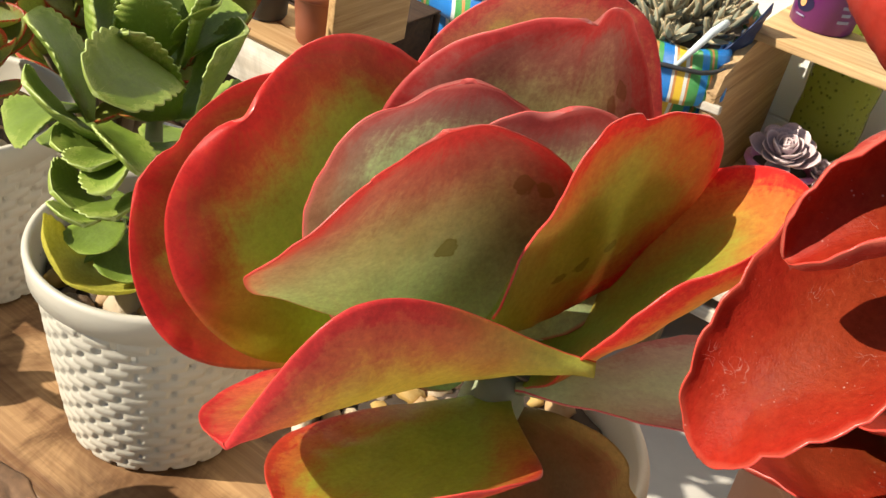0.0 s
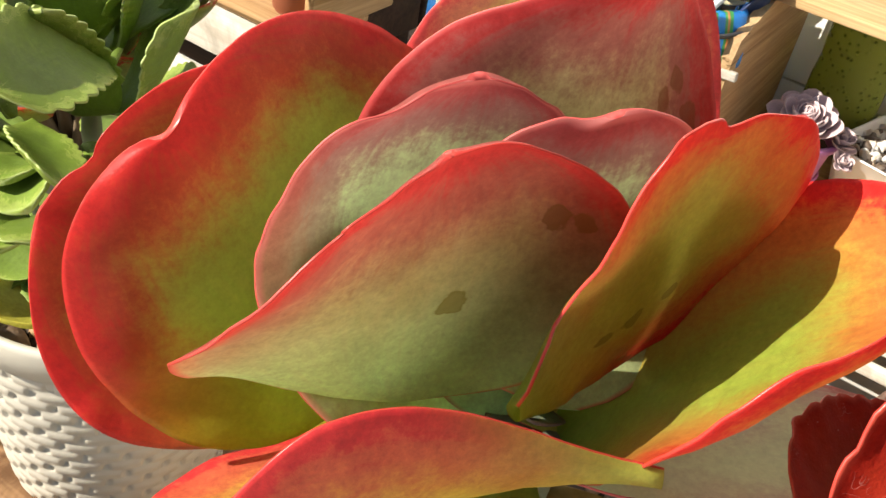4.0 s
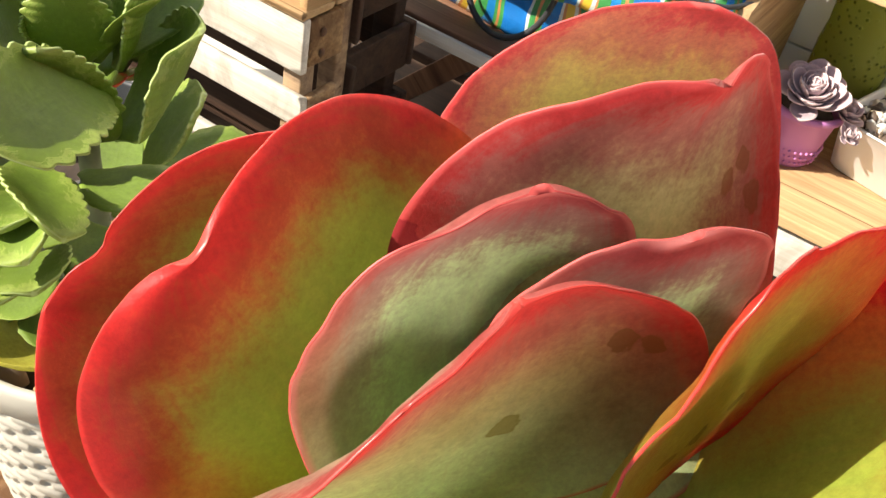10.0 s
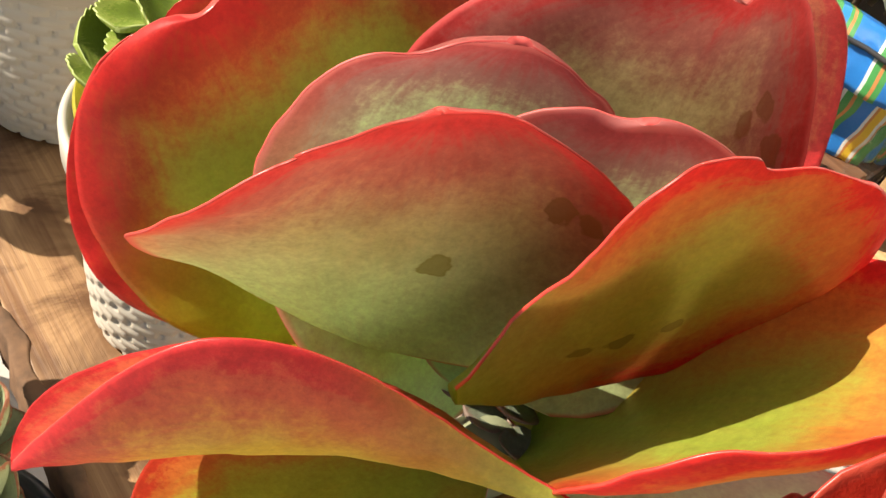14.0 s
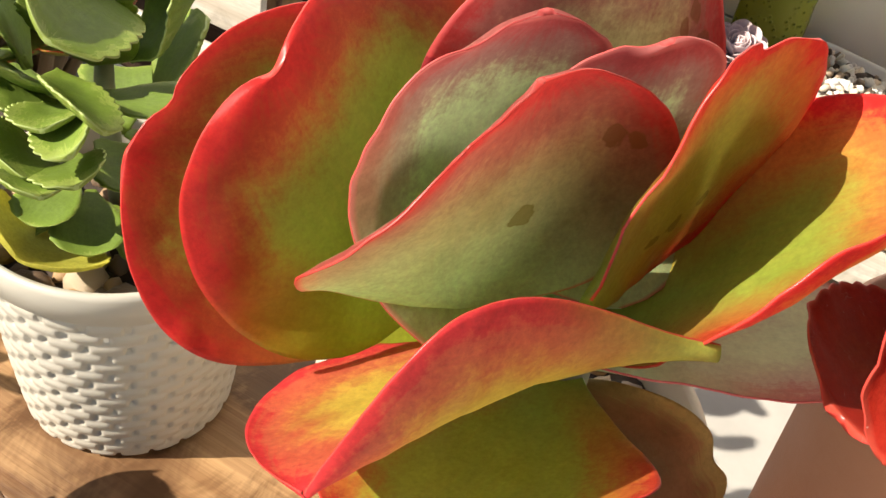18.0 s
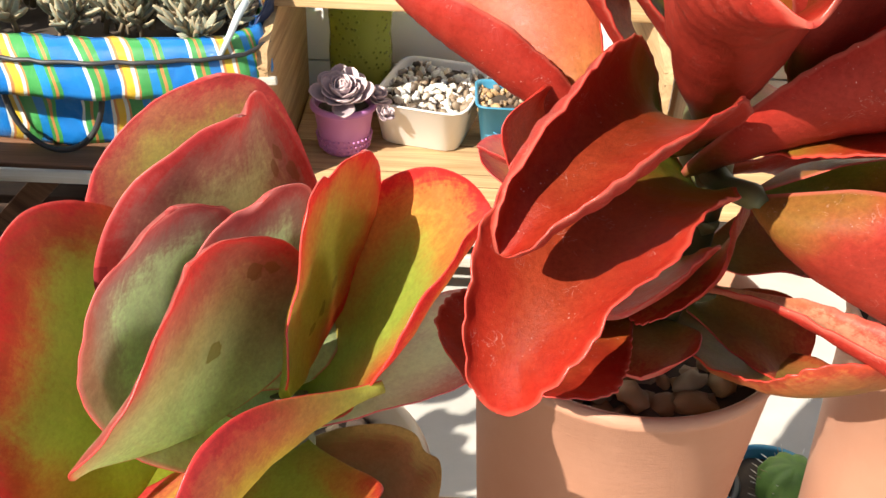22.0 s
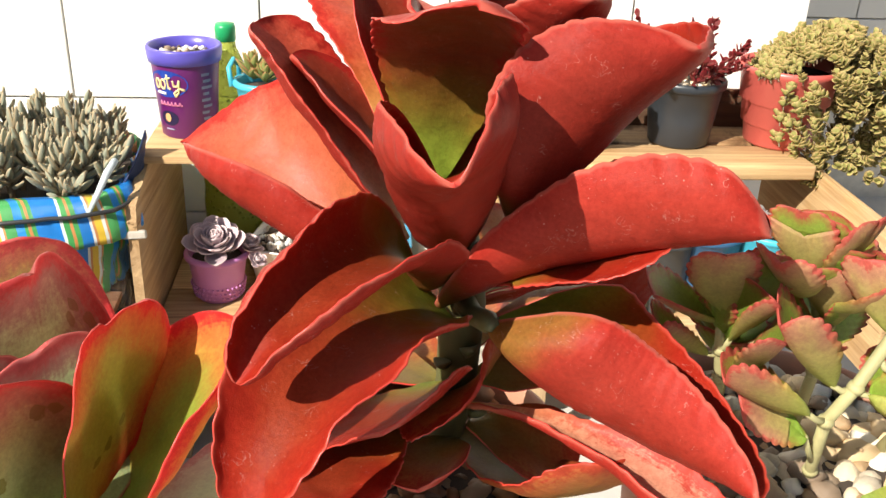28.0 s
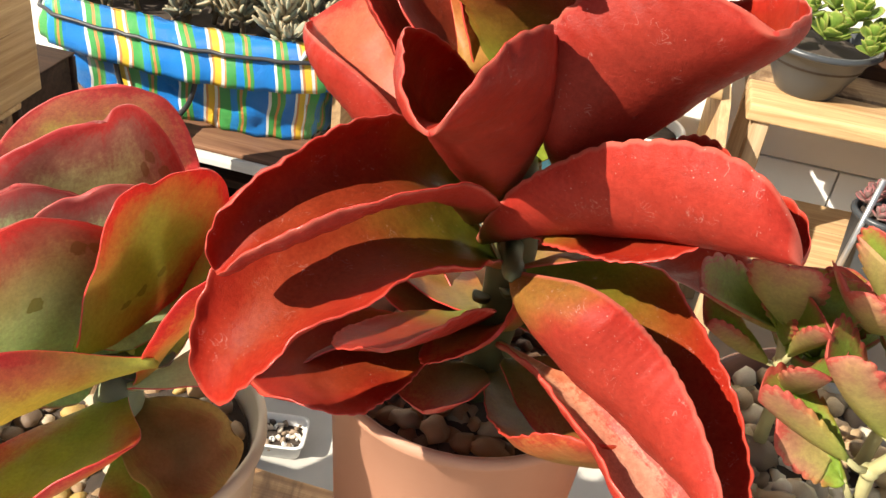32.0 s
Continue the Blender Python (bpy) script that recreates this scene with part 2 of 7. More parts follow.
    n.link(both.outputs[0], n.t.nodes["Material Output"].inputs["Surface"])
    return n.m


def wood(name, dark, light, along=0, scale=1.0, rough=0.75, grey=0.35, stain=0.0):
    """Raw board: long fine grain along one axis, growth bands, knots, splits, grey weathering, varied board by board."""
    n = Nodes(name, rough, 0.25)
    co = n.coords()
    shift = n.t.nodes.new("ShaderNodeVectorMath")
    shift.operation = "ADD"
    n.link(co, shift.inputs[0])
    rnd = n.t.nodes.new("ShaderNodeObjectInfo").outputs["Random"]
    n.link(n.math("MULTIPLY", rnd, 7.0), shift.inputs[1])
    at = shift.outputs[0]

    def grain(across, lengthwise, detail, roughness, distort):
        st = [across * scale] * 3
        st[along] = lengthwise * scale
        return n.noise(n.mapped(at, tuple(st)), 1.0, detail, roughness, distort)

    bands = grain(34.0, 1.8, 5, 0.6, 1.6)
    lines = grain(150.0, 5.0, 4, 0.65, 0.5)
    pores = grain(520.0, 14.0, 3, 0.7, 0.0)
    b = n.noise(at, 5.0, 4, 0.6)
    v = n.node("ShaderNodeTexVoronoi", Scale=6.0)
    n.link(n.mapped(at, tuple(0.35 if i == along else 1.0 for i in range(3))), v.inputs["Vector"])
    k = n.math("ADD", n.math("ADD", n.math("MULTIPLY", bands, 0.45), n.math("MULTIPLY", lines, 0.35)), n.math("MULTIPLY", pores, 0.2))
    c = n.ramp(k, (0.36, dark), (0.50, tuple((x + y) / 2 for x, y in zip(dark, light))), (0.62, light))
    c = n.mix(n.ramp(b, (0.4, (0, 0, 0)), (0.75, (grey,) * 3)), c, (0.30, 0.26, 0.22))
    c = n.mix(n.ramp(v.outputs["Distance"], (0.03, (0.75,) * 3), (0.10, (0, 0, 0))), c, tuple(x * 0.45 for x in dark))
    c = n.mix(n.ramp(grain(75.0, 1.2, 2, 0.4, 0.8), (0.26, (0.8,) * 3), (0.31, (0, 0, 0))), c, tuple(x * 0.35 for x in dark))
    if stain:
        across = [9.0] * 3
        across[along] = 16.0
        c = n.mix(n.ramp(n.noise(n.mapped(at, tuple(across)), 1.0, 5, 0.65, 0.8), (0.46, (0, 0, 0)), (0.60, (stain,) * 3)), c, tuple(x * 0.55 for x in dark))
    hsv = n.node("ShaderNodeHueSaturation")
    n.link(n.ramp(rnd, (0, (0.85,) * 3), (1, (1.12,) * 3)), hsv.inputs["Value"])
    n.link(c, hsv.inputs["Color"])
    n.bump(n.math("ADD", k, n.math("MULTIPLY", pores, 0.5)), 0.5, 0.0012)
    return n.colour(hsv.outputs[0])


RED = (0.70, 0.030, 0.028)
SKIN_OUT = leaf_skin("leaf_red_green", RED, (0.52, 0.055, 0.022), (0.30, 0.37, 0.035), (0.31, 0.52, 0.035), bloom=0.03, band_at=0.22, mid_at=0.70, base_to=0.72, through_light=0.52, glow_gamma=0.45)
# next two skins: base tones lightened, putting skylight inside the cup into the colour
SKIN_IN = leaf_skin("leaf_grey_green", (0.36, 0.045, 0.055), (0.27, 0.085, 0.088), (0.42, 0.58, 0.28), (0.50, 0.80, 0.40), base_to=0.95, bloom=0.18, bloom_colour=(0.66, 0.74, 0.63), rough=0.55, relief=0.14, band_at=0.28, mid_at=0.66, speckle=0.5, through_light=0.64, glow_gamma=0.74, hairline=(0.72, 0.26, 0.24))
SKIN_SCARRED = leaf_skin("leaf_scarred", (0.56, 0.03, 0.03), (0.38, 0.055, 0.036), (0.37, 0.22, 0.07), (0.48, 0.72, 0.32), base_to=0.74, bloom=0.09, bloom_colour=(0.64, 0.68, 0.56), rough=0.52, band_at=0.26, mid_at=0.9, speckle=0.45, through_light=0.58, glow_gamma=0.78, hairline=(0.66, 0.07, 0.06), spots=((0.42, 0.39, 0.040, (0.20, 0.16, 0.03)), (0.184, 0.657, 0.040, (0.22, 0.08, 0.03)), (0.122, 0.633, 0.030, (0.24, 0.08, 0.03))))
SKIN_BROWNED = leaf_skin("leaf_browned", (0.52, 0.03, 0.035), (0.33, 0.085, 0.075), (0.42, 0.42, 0.19), (0.48, 0.62, 0.28), base_to=0.62, bloom=0.11, bloom_colour=(0.66, 0.62, 0.52), rough=0.52, band_at=0.30, mid_at=0.85, speckle=0.48, through_light=0.52, glow_gamma=0.80, hairline=(0.66, 0.10, 0.10), spots=((0.19, 0.728, 0.030, (0.20, 0.07, 0.03)), (0.246, 0.681, 0.030, (0.20, 0.07, 0.03)), (0.134, 0.645, 0.035, (0.22, 0.07, 0.035)), (0.99, 0.585, 0.05, (0.3, 0.02, 0.03))))
SKIN_MARKED = leaf_skin("leaf_marked", RED, (0.54, 0.15, 0.035), (0.34, 0.37, 0.05), (0.34, 0.42, 0.09), bloom=0.06, glow_gamma=0.5, through_light=0.52, spots=((0.345, 0.514, 0.028, (0.14, 0.13, 0.03)), (0.37, 0.395, 0.034, (0.13, 0.12, 0.03)), (0.40, 0.30, 0.03, (0.13, 0.12, 0.03))))
# amber band and dark green inside also carry the right leaf's sun and shade
SKIN_YELLOW = leaf_skin("leaf_amber_green", RED, (0.60, 0.19, 0.04), (0.29, 0.36, 0.045), (0.15, 0.27, 0.035), bloom=0.03, band_at=0.30, mid_at=0.86, through_light=0.46, base_to=0.62, glow_gamma=0.52)
SKIN_DARK = leaf_skin("leaf_olive", (0.55, 0.06, 0.03), (0.54, 0.17, 0.04), (0.32, 0.45, 0.05), (0.28, 0.46, 0.06), band_at=0.2, mid_at=0.6, through_light=0.48, glow_gamma=0.52)
SKIN_FRONT = leaf_skin("leaf_rosy_green", (0.70, 0.05, 0.055), (0.64, 0.13, 0.07), (0.58, 0.44, 0.07), (0.44, 0.46, 0.08), bloom=0.02, bloom_colour=(0.70, 0.55, 0.45), band_at=0.2, mid_at=0.68, through_light=0.46, glow_gamma=0.52)
SKIN_RED = leaf_skin("leaf_scarlet", (0.40, 0.024, 0.013), (0.34, 0.026, 0.012), (0.27, 0.036, 0.013), (0.16, 0.22, 0.022), fleck=0.6, base_to=0.56, rough=0.40, relief=0.4, spec=0.10, through_light=0.30, glow_gamma=0.72, bloom_colour=(0.60, 0.28, 0.22), hairline=(0.52, 0.08, 0.05))
SKIN_ROSE = leaf_skin("leaf_rose", (0.48, 0.03, 0.02), (0.52, 0.075, 0.04), (0.52, 0.11, 0.05), (0.38, 0.19, 0.045), fleck=0.3, bloom=0.03, bloom_colour=(0.72, 0.40, 0.28), rough=0.36, relief=0.3, spec=0.2, through_light=0.25)
SKIN_CORE = leaf_skin("leaf_core", (0.34, 0.018, 0.015), (0.24, 0.035, 0.018), (0.21, 0.035, 0.015), (0.19, 0.27, 0.03), fleck=0.5, base_to=0.62, relief=0.5, spec=0.13, through_light=0.20, glow_gamma=0.8, band_at=0.16, mid_at=0.45)
SKIN_PALE = leaf_skin("leaf_pale_pink", (0.50, 0.05, 0.03), (0.58, 0.22, 0.14), (0.62, 0.34, 0.22), (0.55, 0.36, 0.16), fleck=0.1, rough=0.45, relief=0.26, through_light=0.3)
SKIN_RUST = leaf_skin("leaf_rust_olive", (0.42, 0.05, 0.02), (0.40, 0.12, 0.035), (0.30, 0.17, 0.045), (0.17, 0.16, 0.03), rough=0.45, relief=0.26, through_light=0.25, base_to=0.7)
UNDER_PINK = leaf_skin("leaf_under_pink", (0.48, 0.10, 0.09), (0.48, 0.30, 0.22), (0.50, 0.54, 0.30), (0.50, 0.64, 0.32), bloom=0.2, bloom_colour=(0.66, 0.60, 0.48), rough=0.5, through_light=0.68, glow_gamma=0.42)
UNDER_RED = leaf_skin("leaf_under_red", (0.38, 0.030, 0.020), (0.34, 0.031, 0.020), (0.30, 0.031, 0.019), (0.22, 0.10, 0.022), fleck=0.7, base_to=0.22, spec=0.12, rough=0.42, relief=0.45, through_light=0.20, glow_gamma=0.82, bloom_colour=(0.62, 0.30, 0.25), speckle=0.6, hairline=(0.58, 0.14, 0.10))
MARGIN = plain("leaf_margin", (0.52, 0.045, 0.032), 0.35, 0.2, 200)
MARGIN_DULL = plain("leaf_margin_dull", (0.52, 0.08, 0.07), 0.45, 0.2, 200)


# ---------------------------------------------------------------- paddle leaves
def blade_width(s, a, b):
    m = a / (a + b)
    return (s ** a) * ((1 - s) ** b) / (m ** a * (1 - m) ** b) + 0.10 * (1 - s) ** 2


def paddle_leaf(parent, base, heading, rise, arch, arch2, swerve, roll, twist, length, left, right, swell, blunt, cup_l, cup_r, cup_gain, skins, notches=(), thick=0.0042, wave=0.0012, teeth=(), dents=(), crinkle=0.0003, seed=0, label="", name="leaf"):
    """A fleshy leaf: a midrib that leaves base at heading and rise and arches, with two curled halves of their own width."""
    rng = random.Random(seed)
    NS_, NU = 60, 11
    n = 60
    mid = [Vector(base)]
    for i in range(n):
        m = (i + 0.5) / n
        el, az = rise + arch * m + arch2 * m * m, heading + swerve * m
        mid.append(mid[-1] + Vector((math.cos(el) * math.cos(az), math.cos(el) * math.sin(az), math.sin(el))) * (length / n))
    off = Vector((rng.uniform(0, 9), rng.uniform(0, 9), seed * 1.7))
    bm = bmesh.new()
    uv_rim, uv_blade = bm.loops.layers.uv.new("rim"), bm.loops.layers.uv.new("blade")
    top, bot, coord = [], [], {}
    for i in range(NS_ + 1):
        s = 1 - (1 - i / NS_) ** 1.7
        s = min(s, 0.9995)
        f = s * n
        k = min(int(f), n - 1)
        p = mid[k].lerp(mid[k + 1], f - k)
        el, az, ro = rise + arch * s + arch2 * s * s, heading + swerve * s, roll + twist * s
        d = Vector((math.cos(el) * math.cos(az), math.cos(el) * math.sin(az), math.sin(el)))
        si = Vector((-math.sin(az), math.cos(az), 0))
        up = d.cross(si)
        side, nn = math.cos(ro) * si + math.sin(ro) * up, -math.sin(ro) * si + math.cos(ro) * up
        rt, rb = [], []
        for j in range(-NU, NU + 1):
            u = j / NU
            u = math.copysign(1 - (1 - abs(u)) ** 1.4, u)
            w = (left if u > 0 else right) * blade_width(s, swell, blunt)
            sgn = 1 if u > 0 else -1
            for which, at, depth, span in notches:
                if which == sgn:
                    w *= 1 - depth * math.exp(-((s - at) / span) ** 2)
            for which, s0, s1, count, size in teeth:
                if which == sgn and s0 < s < s1:
                    w += size * abs(math.sin(math.pi * count * (s - s0) / (s1 - s0)))
            ph = (cup_l if u > 0 else cup_r) + cup_gain * (s - 0.5)
            ph = ph if abs(ph) > 1e-3 else 1e-3
            au = abs(u)
            lat, rise_ = w * math.sin(ph * au) / ph * sgn, w * (1 - math.cos(ph * au)) / ph
            q = p + lat * side + rise_ * nn
            for across, depth, span in dents:
                ease = min(1.0, max(0.0, (s - 0.55) / 0.35))
                q -= d * (depth * ease * ease * (3 - 2 * ease) * math.exp(-((w * u - across) / span) ** 2))
            nl = (nn * math.cos(ph * au) - side * sgn * math.sin(ph * au)).normalized()
            q = q + nl * (wave * (0.3 + au * au) * 2.2 * noise.noise(q * 38 + off) + 0.0006 * noise.noise(q * 110 + off) + crinkle * au ** 4 * noise.noise(q * 170 + off))
            t = thick * (0.22 + 0.78 * (1 - au ** 3)) * (0.55 + 0.45 * (1 - s) ** 0.5) * 0.5
            a, b = bm.verts.new(q + nl * t), bm.verts.new(q - nl * t)
            dr = w * (1 - au)
            tipd = length * (1 - s) * 0.9
            coord[a] = coord[b] = ((min(dr, tipd) / 0.05, s), (u * 0.5 + 0.5, s))
            rt.append(a)
            rb.append(b)
        top.append(rt)
        bot.append(rb)

    def face(vs, slot):
        fc = bm.faces.new(vs)
        fc.material_index = slot
        fc.smooth = True
        for lp in fc.loops:
            lp[uv_rim].uv, lp[uv_blade].uv = coord[lp.vert]

    m = 2 * NU
    for i in range(NS_):
        for j in range(m):
            face((top[i][j], top[i + 1][j], top[i + 1][j + 1], top[i][j + 1]), 0)
            face((bot[i][j], bot[i][j + 1], bot[i + 1][j + 1], bot[i + 1][j]), 1)
        face((top[i][0], bot[i][0], bot[i + 1][0], top[i + 1][0]), 2)
        face((top[i][m], top[i + 1][m], bot[i + 1][m], bot[i][m]), 2)
    for j in range(m):
        face((top[NS_][j], bot[NS_][j], bot[NS_][j + 1], top[NS_][j + 1]), 2)
        face((top[0][j], top[0][j + 1], bot[0][j + 1], bot[0][j]), 1)
    bmesh.ops.recalc_face_normals(bm, faces=bm.faces[:])
    return part(name, bm, skins, parent, label)

# ---------------------------------------------------------------- large structure
FLOOR_Z, TABLE_Z, WALL_Y, SHELF_Z, DECK_Z = -0.34, 0.05, 1.34, -0.105, 0.148
CONCRETE = plain("pale_concrete", (0.50, 0.48, 0.44), 0.85, 0.16, 14, 0.4)
TILE = plain("glazed_wall_tile", (0.87, 0.855, 0.81), 0.22, 0.03, 6, 0.03)
# copy of TILE with the set-back wall's shade put into a greyer colour
TILE_SHADE = plain("shade_grey_wall_tile", (0.62, 0.60, 0.56), 0.3, 0.05, 6, 0.03)
GROUT = plain("grout", (0.56, 0.51, 0.43), 0.9, 0.2, 60, 0.4)
PINE = wood("pine_boards", (0.36, 0.19, 0.075), (0.68, 0.47, 0.24), grey=0.2)
PINE_Y = wood("pine_boards_deep", (0.31, 0.17, 0.065), (0.60, 0.40, 0.20), along=1, grey=0.3)
PINE_Z = wood("pine_posts", (0.34, 0.20, 0.09), (0.60, 0.42, 0.24), along=2)
BURL = wood("stained_burl_plank", (0.15, 0.065, 0.025), (0.47, 0.29, 0.14), scale=0.6, rough=0.5, grey=0.12, stain=0.85)
BLEACHED = wood("bleached_rail", (0.70, 0.63, 0.52), (0.88, 0.85, 0.78), grey=0.08)
PALE_WOOD = wood("bleached_boards", (0.50, 0.43, 0.34), (0.80, 0.76, 0.68), grey=0.3, stain=0.5)
RUST_WOOD = wood("reddish_brown_boards", (0.11, 0.045, 0.022), (0.26, 0.13, 0.07), grey=0.1)
# near-black wood: deep shade is put into the board colour
SHADE_WOOD = wood("shade_dark_boards", (0.02, 0.010, 0.006), (0.07, 0.035, 0.02), grey=0.04)
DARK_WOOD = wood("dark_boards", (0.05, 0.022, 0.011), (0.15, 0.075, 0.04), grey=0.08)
OLD_WOOD = wood("stained_plank", (0.14, 0.060, 0.022), (0.52, 0.33, 0.16), grey=0.55, stain=0.75)
BARK = plain("bark", (0.16, 0.09, 0.05), 0.95, 0.7, 90, 1.0)

bm = bmesh.new()
box(bm, (-60, -60, FLOOR_Z - 0.2), (60, 60, FLOOR_Z))
solid("ground", bm, CONCRETE, "pale sunlit concrete yard floor, worn and dusty", "ground", kind="structure")
bm = bmesh.new()
box(bm, (-4.0, WALL_Y + 0.008, FLOOR_Z), (0.965, WALL_Y + 0.2, 2.4))
wall_north = solid("wall_north", bm, GROUT, "wall clad in glossy off-white tiles with grey grout", "wall", kind="structure")
bm = bmesh.new()
box(bm, (0.965, WALL_Y + 0.75, FLOOR_Z), (4.0, WALL_Y + 0.95, 2.4))
wall_recess = solid("wall_recess", bm, GROUT, "set-back wall clad in tiles greyed in colour for its shade", "wall", kind="structure")
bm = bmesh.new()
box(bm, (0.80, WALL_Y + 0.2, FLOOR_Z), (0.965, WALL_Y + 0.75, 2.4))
solid("wall_return", bm, TILE_SHADE, "short return wall beside the tiles, in the same shade grey", "wall", kind="structure")


def tile_mesh(w, h, mat):
    b = bmesh.new()
    box(b, (-w / 2, -0.004, -h / 2), (w / 2, 0.006, h / 2), 0.0016)
    return mesh_of("tile", b, mat, smooth=False)


TW, TH = 0.3255, 0.2165
whole = tile_mesh(TW - 0.0034, TH - 0.0034, TILE)
shade_whole = tile_mesh(TW - 0.0034, TH - 0.0034, TILE_SHADE)
for row in range(-3, 9):
    z = 0.3665 + row * TH + TH / 2
    for col in range(-12, 4):
        x = -0.0065 + (col + (0.0 if row % 2 else 0.5)) * TW + TW / 2 - TW / 2
        if x + TW > 0.966 + TW * 0.55:
            continue
        width = min(TW, 0.965 - x)
        me = whole if width > TW - 0.002 else tile_mesh(width - 0.0034, TH - 0.0034, TILE)
        t = part("tile", me, TILE, wall_north)
        t.location = (x + width / 2, WALL_Y, z)
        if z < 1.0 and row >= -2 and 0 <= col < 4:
            g = part("tile", shade_whole, TILE_SHADE, wall_recess)
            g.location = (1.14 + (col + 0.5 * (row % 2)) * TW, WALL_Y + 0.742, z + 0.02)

# plank table that carries the potted row
plank_table = thing("plank_table", (0, 0, TABLE_Z), "weathered stained wooden plank table carrying the row of pots", "table")
bm = bmesh.new()
box(bm, (-0.86, 0.016, -0.028), (0.86, 0.245, 0.0), 0.003)
bmesh.ops.subdivide_edges(bm, edges=[e for e in bm.edges if abs(e.verts[0].co.x - e.verts[1].co.x) > 0.5], cuts=90)
for v in bm.verts:
    k = 0.006 if v.co.y < 0.1 else 0.003
    v.co.y += k * noise.noise(Vector((v.co.x * 22, v.co.z * 60, 3.1)))
    v.co.z += 0.0015 * noise.noise(Vector((v.co.x * 9, v.co.y * 20, 0)))
part("plank", bm, BURL, plank_table)
bm = bmesh.new()
box(bm, (-0.86, 0.009, -0.030), (0.86, 0.019, 0.0015), 0.002)
bmesh.ops.subdivide_edges(bm, edges=[e for e in bm.edges if abs(e.verts[0].co.x - e.verts[1].co.x) > 0.5], cuts=260)
for v in bm.verts:
    q = Vector((v.co.x * 60, v.co.y * 90, v.co.z * 120))
    v.co += Vector((0, 0.005 * noise.noise(q) + 0.006 * noise.noise(Vector((v.co.x * 22, 0.0, 3.1))), 0.0022 * noise.noise(q + Vector((5, 1, 0)))))
part("bark_edge", bm, BARK, plank_table, "rough brown bark along the front edge")
for x in (-0.72, 0.0, 0.70):
    for y in (0.05, 0.205):
        bm = bmesh.new()
        box(bm, (x - 0.03, y - 0.02, FLOOR_Z - TABLE_Z), (x + 0.03, y + 0.02, -0.028), 0.003)
        part("leg", bm, DARK_WOOD, plank_table)


def crate_board(parent, lo, hi, mat, name="board", bevel=0.002, jitter=0.0012):
    b = bmesh.new()
    box(b, lo, hi, bevel, jitter)
    return part(name, b, mat, parent)


def screw_head(parent, at, axis="y"):
    b = bmesh.new()
    lathe(b, [(0, 0.002), (0.004, 0.0015), (0.005, 0)], 12)
    m = Matrix.Rotation(radians(90), 4, "X") if axis == "y" else Matrix.Rotation(radians(90), 4, "Y")
    for v in b.verts:
        v.co = m @ v.co + Vector(at)
    return part("nail", b, DARK_WOOD, parent)


# left stack of fruit crates
low_crate = thing("fruit_crate", (0, 0, 0), "bleached slatted fruit crate standing open on the floor", "crate", "fruit crates")
for z0, z1, y0 in ((0.030, 0.090, 0.548), (-0.036, 0.000, 0.552), (-0.150, -0.100, 0.553), (-0.33, -0.25, 0.552)):
    crate_board(low_crate, (-1.10, y0, z0), (-0.466, y0 + 0.010, z1), PALE_WOOD)
    # side boards darker and back boards near black, to carry the crate's shade
    crate_board(low_crate, (-0.476, y0 + 0.012, z0 + 0.004), (-0.467, 0.612, z1 - 0.004), OLD_WOOD)
    crate_board(low_crate, (-1.10, 0.640, z0), (-0.470, 0.650, z1), SHADE_WOOD)
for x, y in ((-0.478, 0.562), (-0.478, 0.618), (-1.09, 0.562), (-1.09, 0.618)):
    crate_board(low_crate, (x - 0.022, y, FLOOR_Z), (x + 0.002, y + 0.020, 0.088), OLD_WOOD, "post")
crate_board(low_crate, (-1.09, 0.566, -0.20), (-0.482, 0.636, -0.19), SHADE_WOOD, "floor_board")
crate_board(low_crate, (-1.10, 0.545, 0.090), (-0.468, 0.594, 0.099), PINE)
crate_board(low_crate, (-1.10, 0.599, 0.090), (-0.468, 0.648, 0.099), PINE)
for z in (0.047, 0.070, -0.018):
    screw_head(low_crate, (-0.466, 0.578, z), "x")
end_crate = thing("fruit_crate", (0, 0, 0), "raw plywood fruit crate standing on the slatted crate", "crate", "fruit crates")
crate_board(end_crate, (-0.480, 0.553, 0.099), (-0.468, 0.690, 0.235), PINE_Y, "end_panel")
crate_board(end_crate, (-0.91, 0.680, 0.099), (-0.480, 0.690, 0.130), PALE_WOOD, "back_panel")
crate_board(end_crate, (-0.91, 0.553, 0.099), (-0.90, 0.680, 0.225), PINE_Y, "end_panel")
# added crate: its near-black boards stand for the shaded gap behind
shade_crate = thing("fruit_crate", (0, 0, 0), "added near-black slatted crate standing for the deep shade behind the bleached one", "crate", "fruit crates")
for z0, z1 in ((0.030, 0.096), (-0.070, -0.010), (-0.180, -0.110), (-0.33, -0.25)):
    crate_board(shade_crate, (-1.10, 0.660, z0), (-0.500, 0.672, z1), SHADE_WOOD)
    crate_board(shade_crate, (-0.512, 0.674, z0), (-0.502, 0.800, z1), SHADE_WOOD)
    crate_board(shade_crate, (-1.10, 0.802, z0), (-0.500, 0.812, z1), SHADE_WOOD)
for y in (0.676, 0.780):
    crate_board(shade_crate, (-0.545, y, FLOOR_Z), (-0.514, y + 0.020, 0.094), SHADE_WOOD, "post")
crate_board(shade_crate, (-1.10, 0.660, 0.0965), (-0.500, 0.812, 0.099), SHADE_WOOD, "lid_board")

